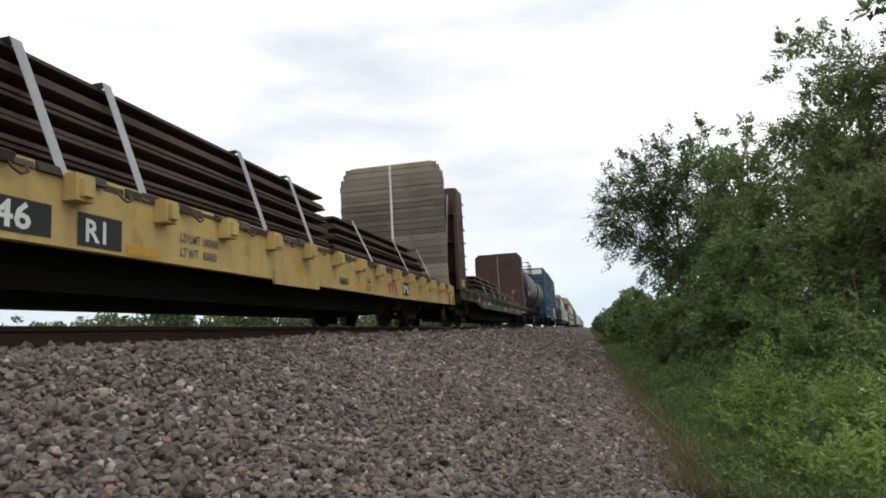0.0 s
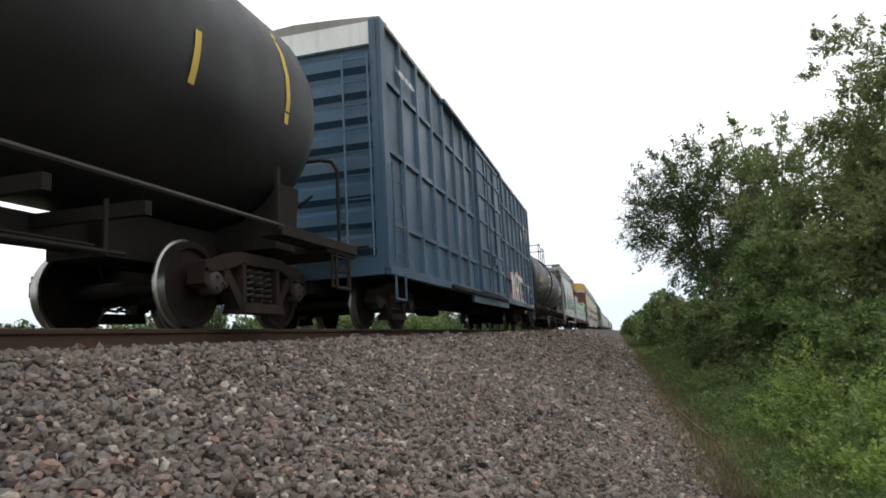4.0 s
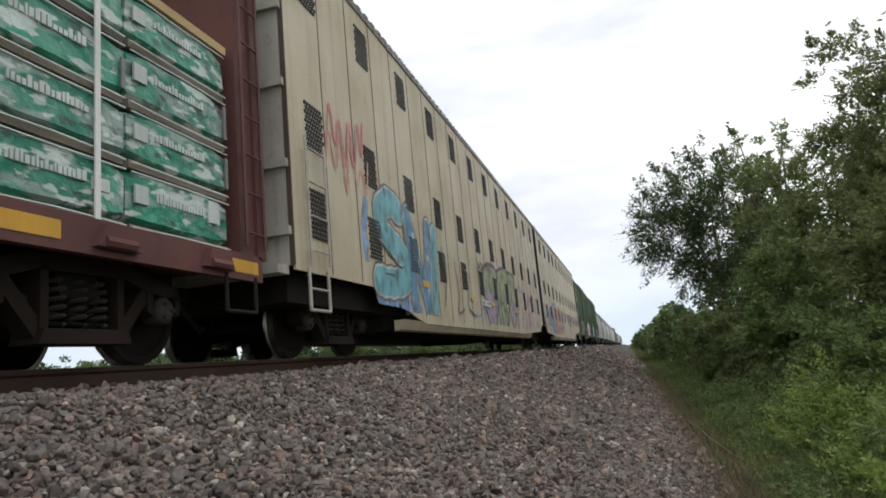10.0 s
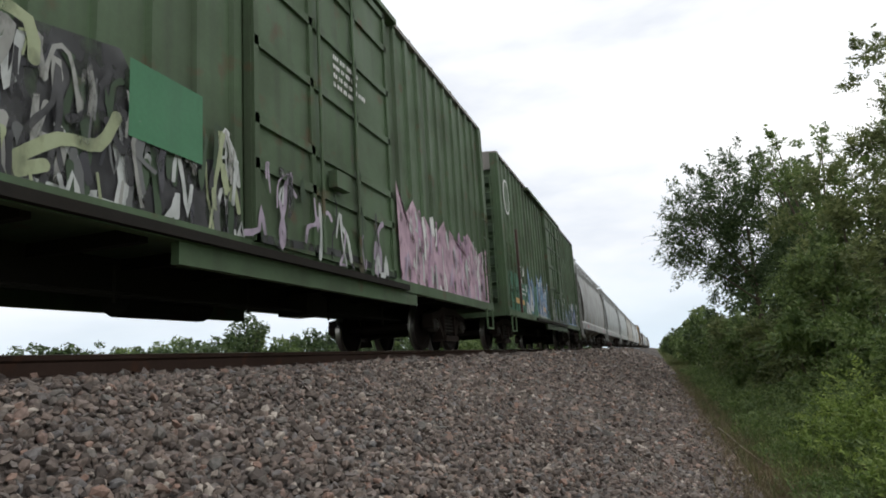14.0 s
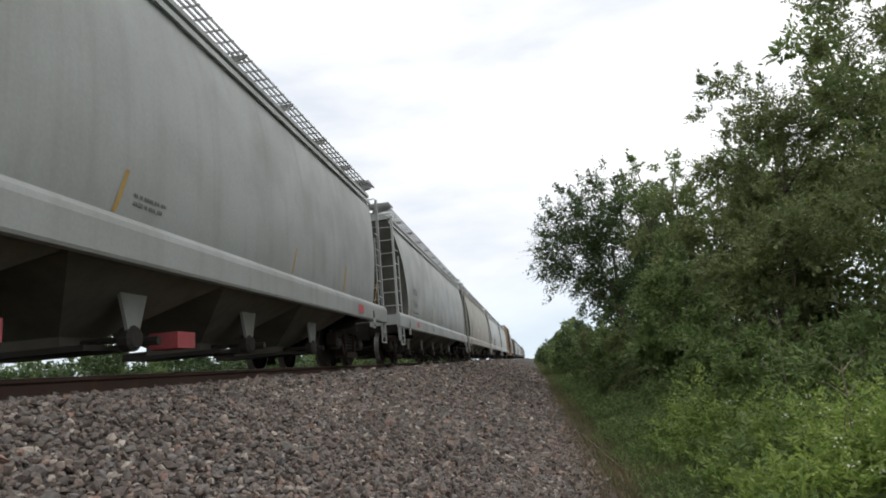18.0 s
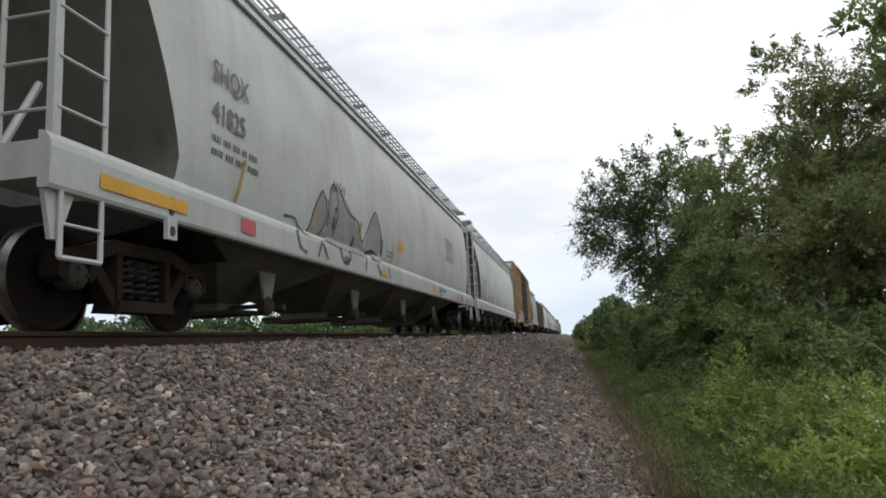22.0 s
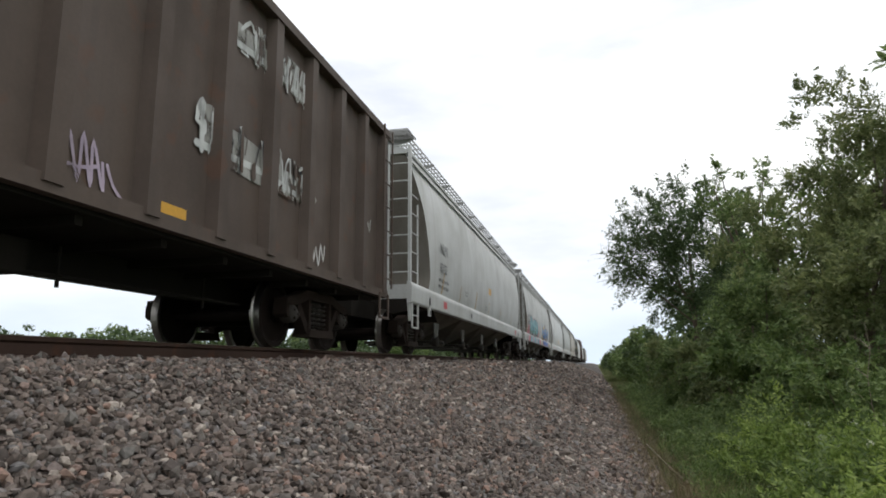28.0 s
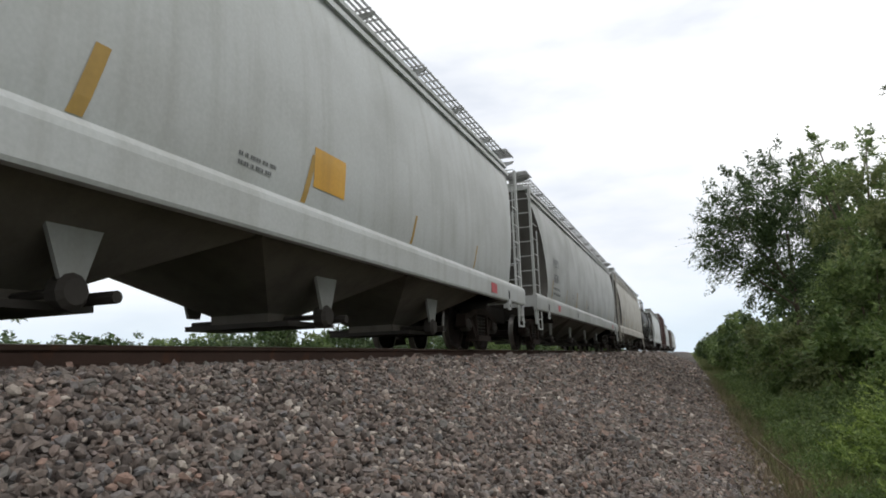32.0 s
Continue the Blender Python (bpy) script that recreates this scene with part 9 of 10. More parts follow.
mural(cJ, "violet and ochre spray paint along the sill", sill_side, [
    ("graffiti_block", VIOLET, 0.30, [[(1.75, 1.16), (3.0, 1.16), (4.4, 1.16), (5.6, 1.16), (6.75, 1.16)]]),
    ("graffiti_block", OCHRE, 0, [[(1.35, 1.02), (1.4, 1.3), (1.8, 1.25), (2.1, 1.02)], [(3.62, 1.25), (3.85, 1.2), (3.95, 1.02), (3.8, 1.02)], [(5.15, 1.02), (5.25, 1.16), (5.5, 1.02)], [(6.5, 1.02), (6.6, 1.16), (7.2, 1.22), (7.8, 1.02)]]),
    ("graffiti_swirl", BRIGHT_BLUE, 0.05, [[(1.8, 1.1), (2.2, 1.25), (2.6, 1.12), (3.1, 1.26)], [(3.2, 1.08), (3.5, 1.24), (3.6, 1.1)], [(4.0, 1.24), (4.3, 1.1), (4.6, 1.24), (4.5, 1.08)], [(4.8, 1.1), (5.1, 1.26), (5.6, 1.12), (5.9, 1.26)], [(6.1, 1.06), (6.3, 1.24), (6.7, 1.18), (6.9, 1.06)]]),
    ("graffiti_swirl", SKY, 0.025, [[(2.0, 1.2), (2.4, 1.1), (2.8, 1.24)], [(4.1, 1.12), (4.4, 1.25), (4.8, 1.18)], [(5.3, 1.24), (5.7, 1.1), (6.2, 1.2)]])])
cK, h = hopper(434.2, 453.5, HOPPER_WHITE, "clean white covered hopper with raked ends", bays=4, slope=SLOPE_PALE, stripes=((-7.0, 0.1), (-4.9, 0.08), (-2.3, 0.18), (0.35, 0.12), (3.1, 0.09), (5.95, 0.08)))
marks(cK, h, "WLPX", "60262", z=2.42, size=0.36)
patch(cK, "yellow_notice", 0.55, 1.2, 1.62, 2.05, REFLECT, surf=curved)
cL, h = hopper(454.8, 474.5, HOPPER_GREY, "light grey covered hopper with raked ends", bays=4)
marks(cL, h, "WLPX", "60240", z=2.38, size=0.34)
cM, h = hopper(475.8, 495.0, HOPPER_TAN, "dusty tan covered hopper with raked ends", bays=4, placard=False)
marks(cM, h, "CRDX", "15004")
tank(496.4, 511.5, "dark maroon-black tank car", "PROX 40012", 0.34, [], WHITE)
hopper(512.9, 531.0, HOPPER_WHITE, "pale grey covered hopper in the distance", bays=4, placard=False)
boxcar(532.4, 549.0, "brown boxcar in the distance", BROWN, BROWN, 5.0, 0.82, "ribs", door="single")
hopper(550.4, 568.5, HOPPER_GREY, "light grey covered hopper in the distance", bays=4, placard=False)
gondola(570.0, 587.0, "dark brown gondola in the distance", GONDOLA)
hopper(588.4, 607.0, HOPPER_DULL, "dull grey covered hopper in the distance", bays=4, placard=False)
hopper(608.4, 627.0, HOPPER_WHITE, "pale grey covered hopper in the distance", bays=4, placard=False)



# ---- vegetation ----
def leaf_cloud(rng, centres, radii, count, size, flat=0.75, aspect=0.5, up=0.35, hollow=0.35):
    """Diamond-shaped leaves round clump centres: arrays of points and four-cornered faces."""
    centres, radii = np.asarray(centres, float), np.asarray(radii, float)
    w = radii ** 2.5
    pick = rng.choice(len(centres), count, p=w / w.sum())
    d = rng.normal(size=(count, 3))
    d /= np.linalg.norm(d, axis=1, keepdims=True)
    r = radii[pick] * (hollow + (1 - hollow) * rng.uniform(0, 1, count) ** 0.5) * rng.uniform(0.75, 1.12, count)
    p = centres[pick] + d * r[:, None] * np.array([1, 1, flat])
    n = rng.normal(size=(count, 3)) + d * 0.5 + np.array([0, 0, up * 2])
    n /= np.linalg.norm(n, axis=1, keepdims=True)
    u = np.cross(n, rng.normal(size=(count, 3)))
    u /= np.linalg.norm(u, axis=1, keepdims=True)
    v = np.cross(n, u)
    s = size * rng.uniform(0.65, 1.35, count)[:, None]
    bend = n * s * 0.18
    q = np.stack([p - u * s, p + v * s * aspect - bend, p + u * s, p - v * s * aspect - bend], 1)
    return q.reshape(-1, 3), np.arange(count * 4).reshape(-1, 4)


def twigs(rng, starts, ways, lengths, per, size, aspect=0.36, droop=0.25, fan=0.8):
    """Leafy twigs: each a gently bowed line with pairs of pointed leaves along it and one at its tip."""
    n = len(starts)
    ways = ways / np.linalg.norm(ways, axis=1, keepdims=True)
    k = (np.arange(per) + 0.7) / per
    side = np.cross(ways, rng.normal(size=(n, 3)) * 0.6 + np.array([0, 0, 1.0]))
    side /= np.linalg.norm(side, axis=1, keepdims=True) + 1e-6
    base = starts[:, None] + ways[:, None] * (lengths[:, None, None] * k[None, :, None])
    base[:, :, 2] -= droop * lengths[:, None] * k[None, :] ** 2
    sign_of = np.where(np.arange(per) % 2 == 0, 1.0, -1.0)
    sign_of[-1] = 0.0
    out = ways[:, None] * (0.6 + 0.5 * k[None, :, None]) + side[:, None] * (sign_of * fan)[None, :, None] + rng.normal(0, 0.22, (n, per, 3))
    out[:, :, 2] -= droop * k[None, :]
    out /= np.linalg.norm(out, axis=2, keepdims=True)
    flat = np.cross(out, rng.normal(0, 0.55, (n, per, 3)) + np.array([0, 0, 1.0]))
    flat /= np.linalg.norm(flat, axis=2, keepdims=True) + 1e-6
    s = (size * rng.uniform(0.7, 1.3, (n, per)) * (1.1 - 0.35 * k)[None])[:, :, None]
    mid = base + out * s * 0.9
    low = np.array([0, 0, -0.12]) * s
    q = np.stack([base, mid + flat * s * aspect, base + out * s * 2 + low, mid - flat * s * aspect], 2)
    return q.reshape(-1, 3), np.arange(n * per * 4).reshape(-1, 4)


def joined(*clouds):
    """Several leaf clouds as one set of points and faces."""
    v = np.concatenate([c[0] for c in clouds])
    return v, np.arange(len(v)).reshape(-1, 4)


def blades(rng, x, y, z, height, width, lean=0.35):
    """Narrow upright blades, each a tapered four-cornered strip."""
    n = len(x)
    a = rng.uniform(0, 2 * math.pi, n)
    h = height * rng.uniform(0.5, 1.25, n)
    w = width * rng.uniform(0.6, 1.4, n)
    base = np.stack([x, y, z], -1)
    side = np.stack([np.cos(a), np.sin(a), np.zeros(n)], -1) * w[:, None]
    tip = base + np.stack([rng.normal(0, lean, n) * h, rng.normal(0, lean, n) * h, h], -1)
    q = np.stack([base - side, base + side, tip + side * 0.25, tip - side * 0.25], 1)
    return q.reshape(-1, 3), np.arange(n * 4).reshape(-1, 4)


def stem(s, pts, r0, r1, n=7):
    """A tapered limb along points."""
    rings = []
    for i, p in enumerate(pts):
        r = r0 + (r1 - r0) * i / (len(pts) - 1)
        rings.append([(p[0] + r * math.cos(2 * math.pi * k / n), p[1] + r * math.sin(2 * math.pi * k / n), p[2]) for k in range(n)])
    s.rings(rings)


def tree(name, label, x, y, base, crown, height, spread, clumps, leaves, size, mat, seed, group="", category="tree", bare=0, clump_r=0.28, drop=0.0, lean=(0, 0), flat=0.8, sprays=0, per=11, reach=1.0, droop=0.25, far=False):
    """Trunk, limbs that fork towards the clumps, and a crown of many single leaves with an uneven outline."""
    rng = np.random.default_rng(seed)
    ob = thing(name, label, category, group)
    ob.location = (x, y, base)
    cz, hz = (crown + height) / 2, (height - crown) / 2
    cs, rs = [], []
    while len(cs) < clumps:
        d = rng.uniform(-1, 1, 3)
        if d[0] ** 2 + d[1] ** 2 + abs(d[2]) ** 3.2 > 1:
            continue
        k = 1 + 0.25 * math.sin(3 * math.atan2(d[1], d[0]) + seed)
        c = (d[0] * spread * k + lean[0] * (d[2] + 1), d[1] * spread * k + lean[1] * (d[2] + 1), cz + d[2] * hz)
        cs.append(c)
        rs.append(spread * clump_r * rng.uniform(0.55, 1.15) * (1.1 - 0.45 * max(0, d[2])))
    for _ in range(sprays):
        c = np.array(cs[rng.integers(0, clumps)])
        out = c - np.array([0, 0, cz])
        out = out / (np.linalg.norm(out) + 1e-6) + np.array([0, 0, rng.uniform(-0.25, 0.5)])
        for k in range(6):
            cs.append(tuple(c + out * spread * clump_r * (0.75 + 0.16 * k)))
            rs.append(spread * clump_r * (0.34 - 0.045 * k))
    s = Shape()
    tr = max(0.03, height * 0.018)
    top = (lean[0] * 0.8, lean[1] * 0.8, cz)
    stem(s, [(0, 0, -0.1), (lean[0] * 0.1 + 0.08, 0.05, crown * 0.5), (lean[0] * 0.3, lean[1] * 0.3, crown), top], tr, tr * 0.35)
    part("trunk", s, BARK, ob)
    for i in range(0, clumps, max(1, clumps // 9)):
        c = cs[i]
        z0 = min(c[2] - 0.2, crown + (cz - crown) * rng.uniform(0, 0.9))
        b = (lean[0] * 0.4, lean[1] * 0.4, z0)
        m = ((b[0] + c[0]) / 2 + rng.uniform(-0.2, 0.2), (b[1] + c[1]) / 2, (b[2] * 0.55 + c[2] * 0.45) - 0.1)
        s = Shape()
        stem(s, [b, m, c], tr * 0.42, tr * 0.10, 5)
        part("limb", s, BARK, ob)
    if far:
        v, f = leaf_cloud(rng, cs, rs, leaves, size, flat)
    else:
        many = int(leaves * 0.72 / per)
        ca, ra = np.array(cs), np.array(rs)
        pick = rng.choice(len(ca), many, p=ra ** 2.2 / (ra ** 2.2).sum())
        away = ca[pick] - np.array([lean[0] * 0.5, lean[1] * 0.5, cz - 0.25 * hz])
        away /= np.linalg.norm(away, axis=1, keepdims=True) + 1e-6
        turn = rng.normal(size=(many, 3))
        turn /= np.linalg.norm(turn, axis=1, keepdims=True)
        ways = away * 0.75 + turn * 0.9 + np.array([0, 0, 0.22])
        starts = ca[pick] + turn * (ra[pick] * rng.uniform(0.1, 0.8, many))[:, None] * np.array([1, 1, flat])
        v, f = joined(twigs(rng, starts, ways, reach * ra[pick] * rng.uniform(0.55, 1.25, many), per, size, droop=droop), leaf_cloud(rng, cs, [q * 0.85 for q in rs], int(leaves * 0.28), size * 1.15, flat))
    part("crown", big_mesh("crown", v, f, mat, 4), None, ob)
    for i in range(bare):
        s = Shape()
        a, e = rng.uniform(0, 6.28), rng.uniform(0.1, 0.9)
        p, q = np.array([0, 0, crown * rng.uniform(0.3, 1.0)]), None
        pts = [tuple(p)]
        d = np.array([math.cos(a), math.sin(a), e])
        for _ in range(5):
            p = p + d * spread * 0.22
            d = d + rng.normal(0, 0.28, 3)
            pts.append(tuple(p))
        stem(s, pts, 0.03, 0.008, 5)
        part("bare_branch", s, PALEBARK, ob)
    return ob


def shrub(x, y, hgt, spread, mat, seed, leaves=2600, size=0.07, name="shrub", label="dense green shrub beside the ballast bank", group="shrubs beside the track", clumps=26, far=False):
    return tree(name, label, x, y, 0.0, hgt * 0.10, hgt, spread, clumps, leaves, size, mat, seed, group, "shrub", 0, 0.36, flat=0.95, per=9, reach=1.1, droop=0.35, far=far)


# trees on the right of the track
tree("dark_tree", "dark leafy tree with a ragged spreading crown", 4.5, 31.5, 0, 3.4, 10.1, 2.75, 180, 54000, 0.064, LEAF_DARK, 11, "trees beside the track", clump_r=0.24, sprays=150)
tree("slim_tree", "slim tree with sparse drooping sprays", 6.3, 27.0, 0, 4.0, 10.3, 1.55, 45, 8000, 0.08, LEAF_MID, 13, "trees beside the track", clump_r=0.30, sprays=50)
tree("broadleaf_tree", "broadleaf tree with tufted green crown", 7.35, 18.6, 0, 2.6, 9.8, 1.65, 95, 34000, 0.06, LEAF_OLIVE, 17, "trees beside the track", clump_r=0.32, bare=3, sprays=60)
tree("broadleaf_tree", "tall broadleaf tree with thin upper twigs", 9.3, 15.2, 0, 2.2, 11.4, 1.9, 90, 26000, 0.062, LEAF_OLIVE, 19, "trees beside the track", clump_r=0.27, bare=5, sprays=90)
tree("broadleaf_tree", "tall broadleaf tree in the thicket", 11.0, 18.5, 0, 2.5, 12.5, 2.6, 60, 14000, 0.11, LEAF_MID, 23, "trees beside the track", clump_r=0.30)
tree("broadleaf_tree", "broadleaf tree deep in the thicket", 9.5, 25.0, 0, 2.0, 10.2, 2.6, 55, 11000, 0.12, LEAF_MID, 29, "trees beside the track", clump_r=0.32)
tree("broadleaf_tree", "broadleaf tree deep in the thicket", 6.2, 23.0, 0, 1.6, 7.4, 2.0, 50, 16000, 0.085, LEAF_OLIVE, 31, "trees beside the track", clump_r=0.34)
tree("broadleaf_tree", "dark broadleaf tree in the thicket", 8.0, 36.0, 0, 2.0, 9.5, 3.0, 50, 9000, 0.14, LEAF_DARK, 37, "trees beside the track", clump_r=0.32)
tree("broadleaf_tree", "broadleaf tree at the wood's edge", 12.5, 11.5, 0, 1.5, 11.0, 2.6, 55, 12000, 0.10, LEAF_MID, 41, "trees beside the track", clump_r=0.32, bare=4)
tree("young_tree", "olive-green young tree with visible bare stems", 5.4, 14.6, 0, 1.2, 5.4, 1.25, 42, 12000, 0.065, LEAF_OLIVE, 43, "trees beside the track", clump_r=0.36, bare=5)
tree("young_tree", "olive-green young tree with pale stems", 7.2, 12.4, 0, 1.4, 6.3, 1.3, 42, 12000, 0.06, LEAF_OLIVE, 47, "trees beside the track", clump_r=0.34, bare=6)
tree("young_tree", "young tree beside the shrubs", 4.3, 19.5, 0, 0.8, 4.7, 1.2, 40, 9000, 0.075, LEAF_MID, 53, "trees beside the track", clump_r=0.38)

# shrubs that wall the right side, from near to far
rnd = random.Random(5)
for i, (x, y, hg, sp, mt) in enumerate((
        (3.5, 11.2, 1.9, 0.8, LEAF_SHRUB), (4.6, 10.2, 2.0, 0.9, LEAF_MID), (5.9, 9.6, 2.3, 0.9, LEAF_SHRUB), (3.6, 13.6, 2.3, 0.9, LEAF_SHRUB), (4.9, 12.6, 2.4, 0.9, LEAF_SHRUB),
        (3.3, 16.4, 2.6, 0.95, LEAF_SHRUB), (3.3, 19.4, 2.8, 1.0, LEAF_OLIVE), (3.2, 22.8, 3.0, 1.1, LEAF_MID), (5.0, 17.4, 3.2, 1.1, LEAF_SHRUB), (3.1, 26.5, 3.0, 1.1, LEAF_OLIVE),
        (3.1, 30.5, 3.2, 1.2, LEAF_SHRUB), (2.9, 35.0, 3.3, 1.2, LEAF_SHRUB), (6.4, 15.0, 3.4, 1.2, LEAF_OLIVE), (8.2, 10.4, 2.9, 1.2, LEAF_OLIVE), (9.8, 9.0, 3.0, 1.3, LEAF_SHRUB),
        (7.0, 20.5, 4.0, 1.5, LEAF_MID), (5.6, 28.0, 4.4, 1.6, LEAF_MID), (10.5, 12.5, 3.5, 1.5, LEAF_MID), (8.6, 16.6, 3.8, 1.5, LEAF_MID))):
    shrub(x, y, hg, sp, mt, 100 + i, 5200 if y < 20 else 4200, 0.055 if y < 15 else 0.08)
for i in range(22):
    y = 39 + i * 5.2 + i * i * 0.22
    shrub(2.9 + rnd.uniform(-0.2, 0.6), y, 3.3 + rnd.uniform(-0.5, 0.8), 1.5, LEAF_MID if i % 3 else LEAF_DARK, 200 + i, 1600, 0.16, far=True)
    if i % 2:
        shrub(7.0 + rnd.uniform(-1, 1), y, 5.5 + rnd.uniform(-0.5, 1.5), 2.6, LEAF_DARK, 260 + i, 1700, 0.22, far=True)

# leafy weeds in front of the shrubs: single plants with arching stalks, in mounds
rng = np.random.default_rng(77)


def weed_patch(name, label, count, x0, x1, y0, y1, tall, stalks, per, size, mat, grow=0.5, phase=0.0, rough=1.0):
    """Plants in uneven mounds with gaps between them; they grow taller away from the ballast."""
    x = x0 + (x1 - x0) * rng.uniform(0, 1, count)
    y = y0 + (y1 - y0) * rng.uniform(0, 1, count) ** 1.15
    mound = 0.5 + rough * 0.5 * np.sin(x * 2.6 + phase + 1.3 * np.sin(y * 1.1)) * np.sin(y * 2.0 + 0.8 * x + phase)
    keep = rng.uniform(0, 1, count) < 0.12 + 1.1 * mound
    x, y, mound = x[keep], y[keep], mound[keep]
    m0 = len(x)
    hgt = tall * (0.45 + 0.65 * mound) * rng.uniform(0.8, 1.15, m0) * np.minimum(1.0, 0.28 + (x - x0) * grow)
    st = np.repeat(np.stack([x, y, np.zeros(m0)], -1), stalks, 0)
    m = len(st)
    hh = np.repeat(hgt, stalks) * rng.uniform(0.6, 1.1, m)
    level = rng.uniform(0.0, 0.72, m) * hh
    st = st + np.stack([rng.normal(0, 0.06, m), rng.normal(0, 0.06, m), level], -1)
    ways = np.stack([rng.normal(0, 0.6, m), rng.normal(0, 0.6, m), np.ones(m)], -1)
    v, f = twigs(rng, st, ways, (hh - level) * 0.75 + 0.16, per, size, 0.36, 0.35, 0.95)
    tagged(new(name, big_mesh(name, v, f, mat, 4)), label, "weeds", kind="stuff")


weed_patch("weeds", "bright green leafy weeds below the shrubs", 1000, 1.9, 7.4, 6.5, 12.6, 1.45, 9, 11, 0.045, LEAF_LIGHT, 0.8)
weed_patch("weeds", "darker green weeds standing between the bright ones", 360, 2.0, 8.6, 8.0, 18.0, 1.9, 8, 11, 0.05, LEAF_MID, 0.8, 1.6)
weed_patch("low_weeds", "low mixed weeds between the grass and the shrubs", 420, 1.25, 2.6, 6.0, 14.0, 0.6, 6, 9, 0.034, LEAF_SHRUB, 0.6, 0.7)
weed_patch("low_weeds", "low leafy weeds along the foot of the shrubs", 900, 1.4, 3.2, 12.0, 46.0, 1.0, 6, 9, 0.05, LEAF_MID, 0.5, 0.3)
cs = [(rng.uniform(2.3, 6.5), rng.uniform(4.5, 9.5), rng.uniform(0.7, 1.05)) for _ in range(70)]
v, f = leaf_cloud(rng, cs, [0.08] * len(cs), 520, 0.012, 0.5, 0.9)
tagged(new("wild_flowers", big_mesh("wild_flowers", v, f, BLOSSOM, 4)), "small white wild flowers among the weeds", "flowers", kind="stuff")
n = 26000
y = -5 + 65 * rng.uniform(0, 1, n) ** 1.5
x = np.clip(rng.normal(1.75, 0.45, n), 0.95, 3.2)
v, f = blades(rng, x, y, np.zeros(n), 0.24, 0.006)
tagged(new("grass", big_mesh("grass", v, f, GRASS, 4)), "tall rough grass along the foot of the ballast", "grass", kind="stuff")
n = 20000
y = 7 + 53 * rng.uniform(0, 1, n) ** 1.4
x = np.clip(rng.normal(1.06, 0.26, n), 0.4, 1.8)
z = np.interp(x, [p[0] for p in prof], [p[1] for p in prof])
z = np.maximum(z, 0)
v, f = blades(rng, x, y, z, 0.15, 0.006, 0.6)
tagged(new("dry_grass", big_mesh("dry_grass", v, f, DRYGRASS, 4)), "dry brown weeds thinning out over the ballast's foot", "grass", kind="stuff")
n = 30000
y = 60 + 300 * rng.uniform(0, 1, n) ** 2
x = rng.uniform(1.0, 3.0, n)
v, f = blades(rng, x, y, np.zeros(n), 0.5, 0.03)
tagged(new("grass", big_mesh("grass", v, f, GRASS, 4)), "rough grass verge running far along the track", "grass", kind="stuff")

# tall dead stems and a fallen stick
for i in range(30):
    st = thing("dry_weed", "thin bare grey-brown dry weed rising from the green", "dry weed", "dry weeds beside the track")
    x, y = (rnd.uniform(3.2, 7.8), rnd.uniform(7.0, 13.0)) if i < 14 else (rnd.uniform(6.2, 8.8), rnd.uniform(10.5, 14.5))
    st.location = (x, y, 0)
    s = Shape()
    pts, p, d = [(0, 0, 0)], [0, 0, 0], [rnd.uniform(-0.12, 0.12), rnd.uniform(-0.1, 0.1)]
    hg = rnd.uniform(1.3, 2.9)
    for k in range(6):
        p = [p[0] + d[0] * hg / 6 + rnd.uniform(-0.07, 0.07), p[1] + d[1] * hg / 6 + rnd.uniform(-0.06, 0.06), p[2] + hg / 6]
        pts.append(tuple(p))
    stem(s, pts, 0.011, 0.003, 5)
    part("stalk", s, PALEBARK, st)
    for k in (3, 4, 5):
        s = Shape()
        a = rnd.uniform(0, 6.28)
        q = pts[k]
        stem(s, [q, (q[0] + 0.15 * math.cos(a), q[1] + 0.15 * math.sin(a), q[2] + 0.14), (q[0] + 0.34 * math.cos(a), q[1] + 0.34 * math.sin(a), q[2] + 0.22)], 0.008, 0.003, 4)
        part("twig", s, PALEBARK, st)
gnarl = thing("dead_tree", "gnarled pale grey dead tree with bare forked limbs in the thicket", "dead tree", "trees beside the track")
gnarl.location = (7.4, 12.0, 0)
s = Shape()
stem(s, [(0.5, 0.2, -0.1), (0.45, 0.1, 0.8), (0.3, 0, 1.5), (0.05, -0.1, 2.0)], 0.07, 0.045)
part("trunk", s, PALEBARK, gnarl)
for a in ([(0.05, -0.1, 2.0), (-0.4, -0.2, 2.25), (-0.8, -0.3, 2.2), (-1.15, -0.3, 2.45), (-1.5, -0.4, 2.5)], [(0.3, 0, 1.5), (-0.1, -0.2, 1.65), (-0.5, -0.3, 1.5), (-0.85, -0.4, 1.75), (-1.3, -0.4, 1.7)],
          [(0.05, -0.1, 2.0), (0.4, 0.0, 2.6), (0.3, 0.1, 3.1), (0.6, 0.1, 3.6)], [(-0.4, -0.2, 2.25), (-0.55, -0.2, 2.7), (-0.9, -0.3, 3.0)], [(0.3, 0, 1.5), (0.9, 0.1, 1.9), (1.4, 0.1, 2.5)], [(-0.5, -0.3, 1.5), (-0.75, -0.3, 1.15), (-1.1, -0.4, 1.0)]):
    s = Shape()
    stem(s, a, 0.036, 0.010, 5)
    part("limb", s, PALEBARK, gnarl)
stick = thing("fallen_stick", "long pale dry stick lying along the ballast's foot", "stick")
stick.location = (1.06, 11.6, 0.03)
s = Shape()
s.rod([(-0.13, 2.3, 0.13), (-0.05, 1.0, 0.11), (0.02, -0.4, 0.10), (0.14, -1.8, 0.08)], 0.012, 5)
part("stick_shaft", s, DRYGRASS, stick)

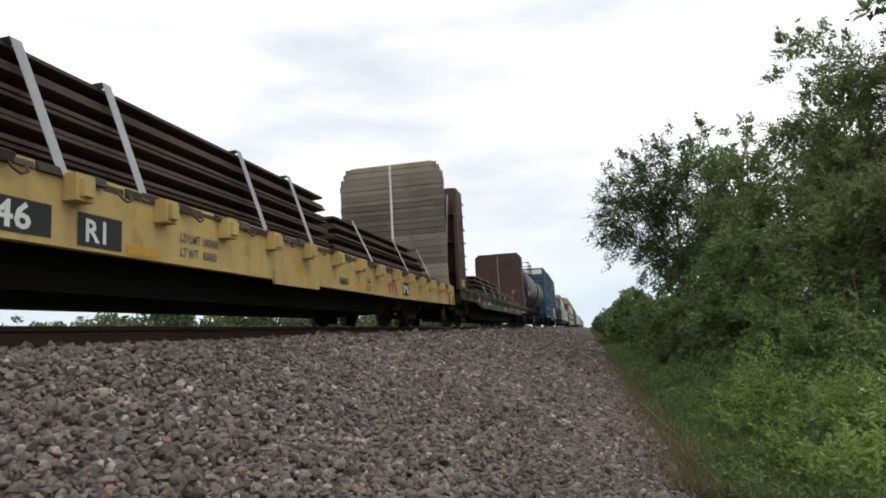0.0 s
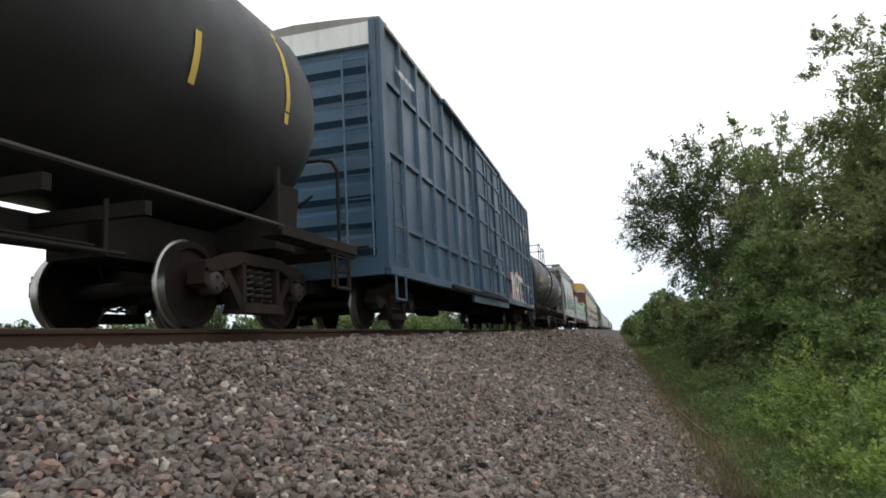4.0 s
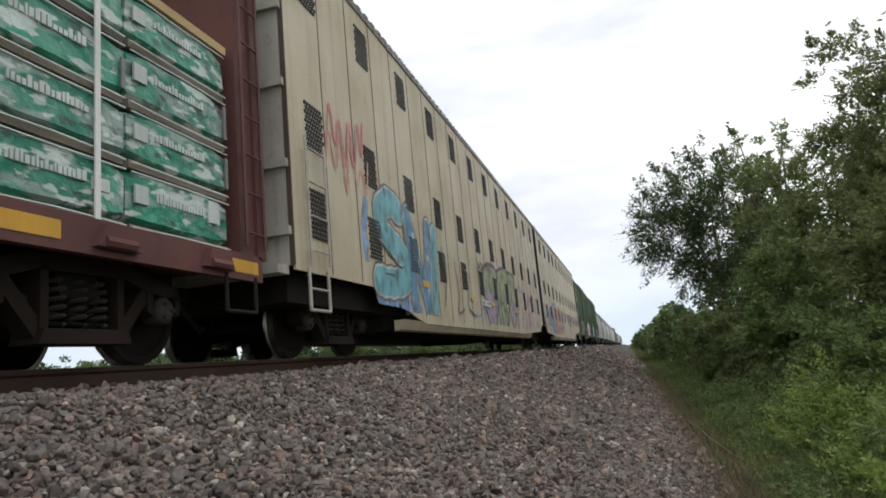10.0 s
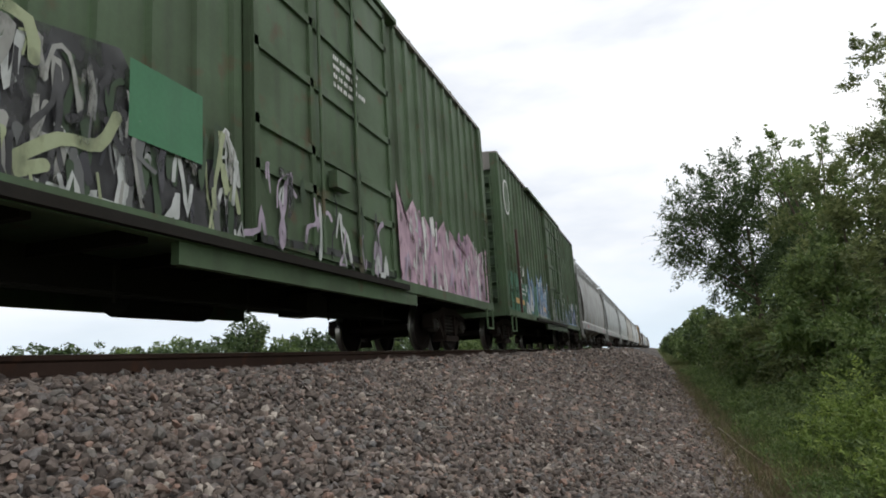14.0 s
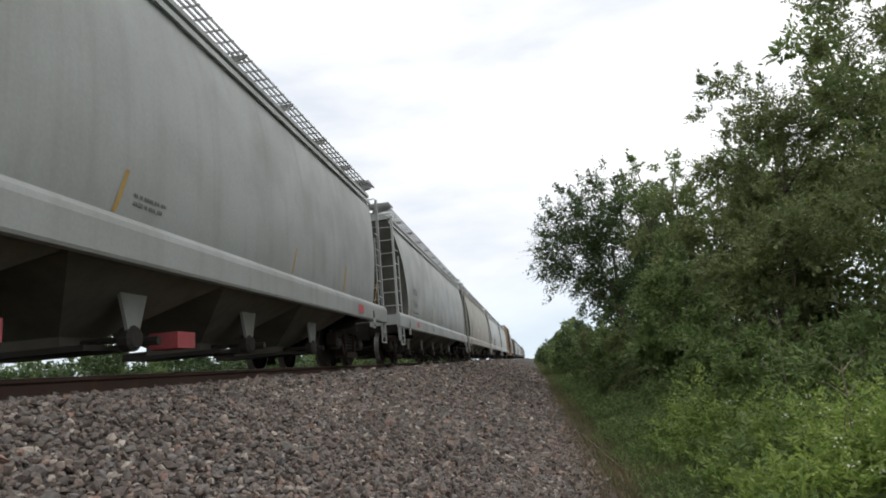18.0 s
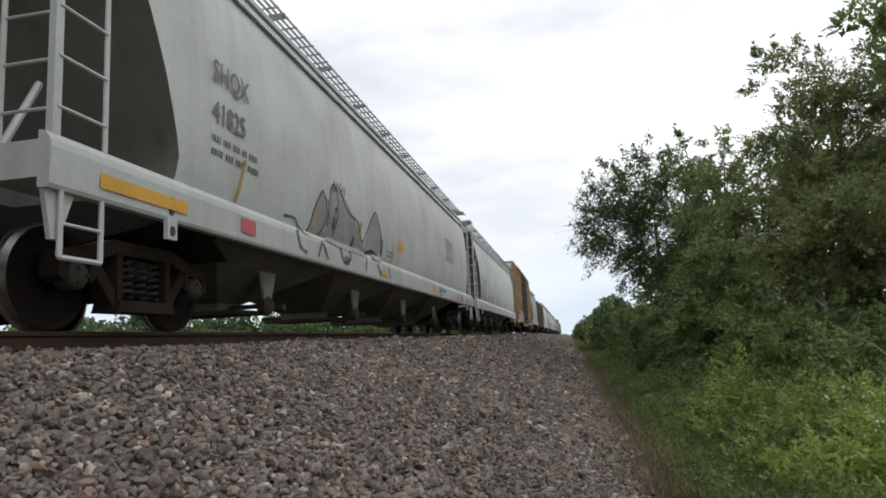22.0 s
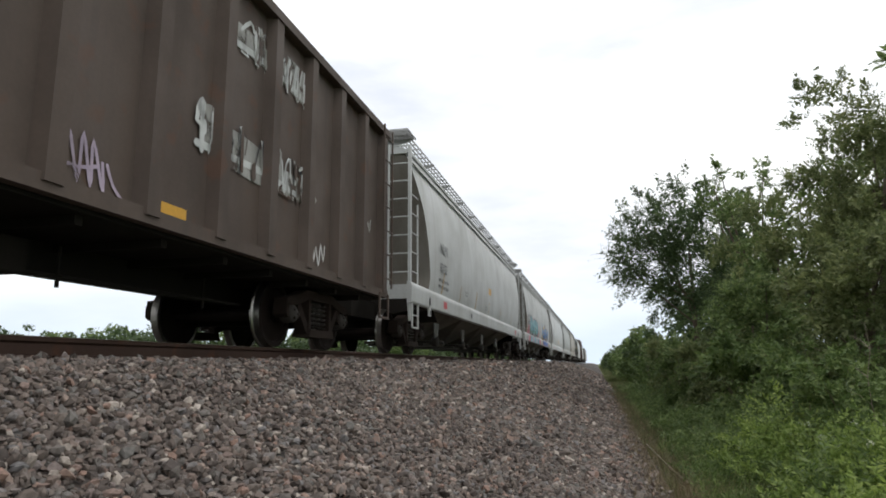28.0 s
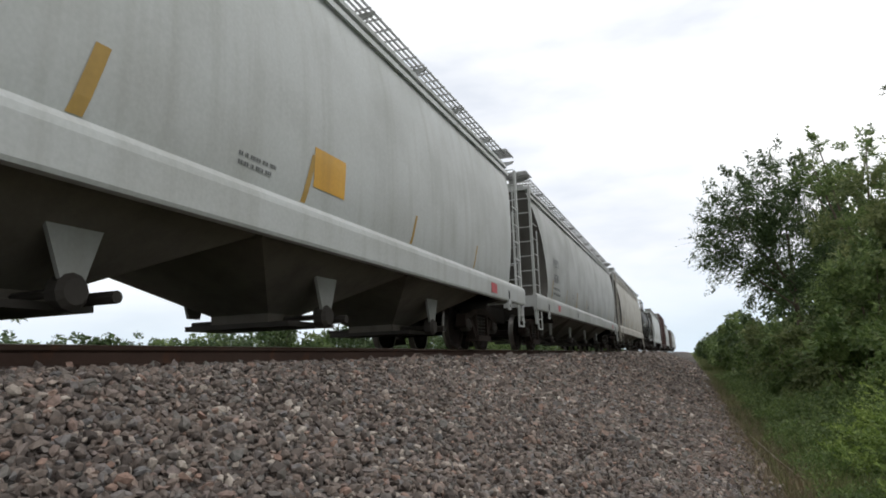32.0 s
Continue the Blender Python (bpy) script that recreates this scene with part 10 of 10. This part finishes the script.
# far side of the track: shrubs, a thin tree and distant groves
for i, (az, d, hg, sp) in enumerate(((-36, 27, 4.2, 1.7), (-32.5, 29, 3.6, 1.6), (-28, 31, 3.5, 1.7), (-24, 36, 3.6, 1.9), (-20.5, 42, 3.8, 2.1), (-17, 52, 4.1, 2.4), (-14, 66, 4.6, 3.0), (-11, 88, 5.4, 3.6), (-8.5, 118, 6.6, 4.5))):
    shrub(d * math.sin(radians(az)), d * math.cos(radians(az)), hg, sp, LEAF_MID if i % 2 else LEAF_DARK, 300 + i, 5200, 0.055 + 0.0012 * d, label="green shrub on the far side of the track", group="shrubs across the track", far=True)
n = 30000
y = -5 + 150 * rng.uniform(0, 1, n) ** 1.5
x = rng.uniform(-24, -12.5, n)
v, f = blades(rng, x, y, np.zeros(n), 1.6, 0.03, 0.12)
tagged(new("tall_grass", big_mesh("tall_grass", v, f, GRASS, 4)), "tall field grass on the far side of the track", "grass", kind="stuff")
tree("thin_tree", "thin pale-leaved tree with drooping twigs across the track", -25.2, 16.3, 0, 2.2, 6.4, 1.5, 40, 9000, 0.07, LEAF_OLIVE, 61, "trees across the track", clump_r=0.30, bare=5, droop=0.6)
for i in range(46):
    az = -70 + i * 1.42 + rnd.uniform(-0.5, 0.5)
    d = rnd.uniform(115, 150)
    hg = d * math.tan(radians(rnd.uniform(2.3, 3.5))) + 1.8
    tree("distant_tree", "round green tree of a distant grove", d * math.sin(radians(az)), d * math.cos(radians(az)), 0, 0.6, hg, hg * 0.42, 20, 900, 0.42, LEAF_DARK if i % 3 else LEAF_MID, 400 + i, "distant groves", clump_r=0.42, far=True)



# ---- movement ----
def travel(t):
    """How far the train has come after t seconds."""
    return 1.1 * (11.0 * t + 0.065 * t * t - 0.0006 * t ** 3)


def motions():
    times = [k * 2.0 for k in range(17)]
    for ob, s in MOVERS:
        place = ob.get("place", (0.0, 0.0))
        walk(ob, [(t, pose(TRACK + place[0], s - travel(t), RAIL + place[1])) for t in times])
    # all wheels turn alike: the first is keyed frame by frame, the others share its keys
    lead = WHEELS[0]
    walk(lead, [(k / FPS, pose(0, 0, 0, math.degrees(travel(k / FPS) / 0.457) % 360)) for k in range(int(32 * FPS) + 1)])
    for w in WHEELS[1:]:
        w.rotation_mode = "QUATERNION"
        w.animation_data_create()
        w.animation_data.action = lead.animation_data.action
        w.animation_data.action_slot = lead.animation_data.action_slot


motions()
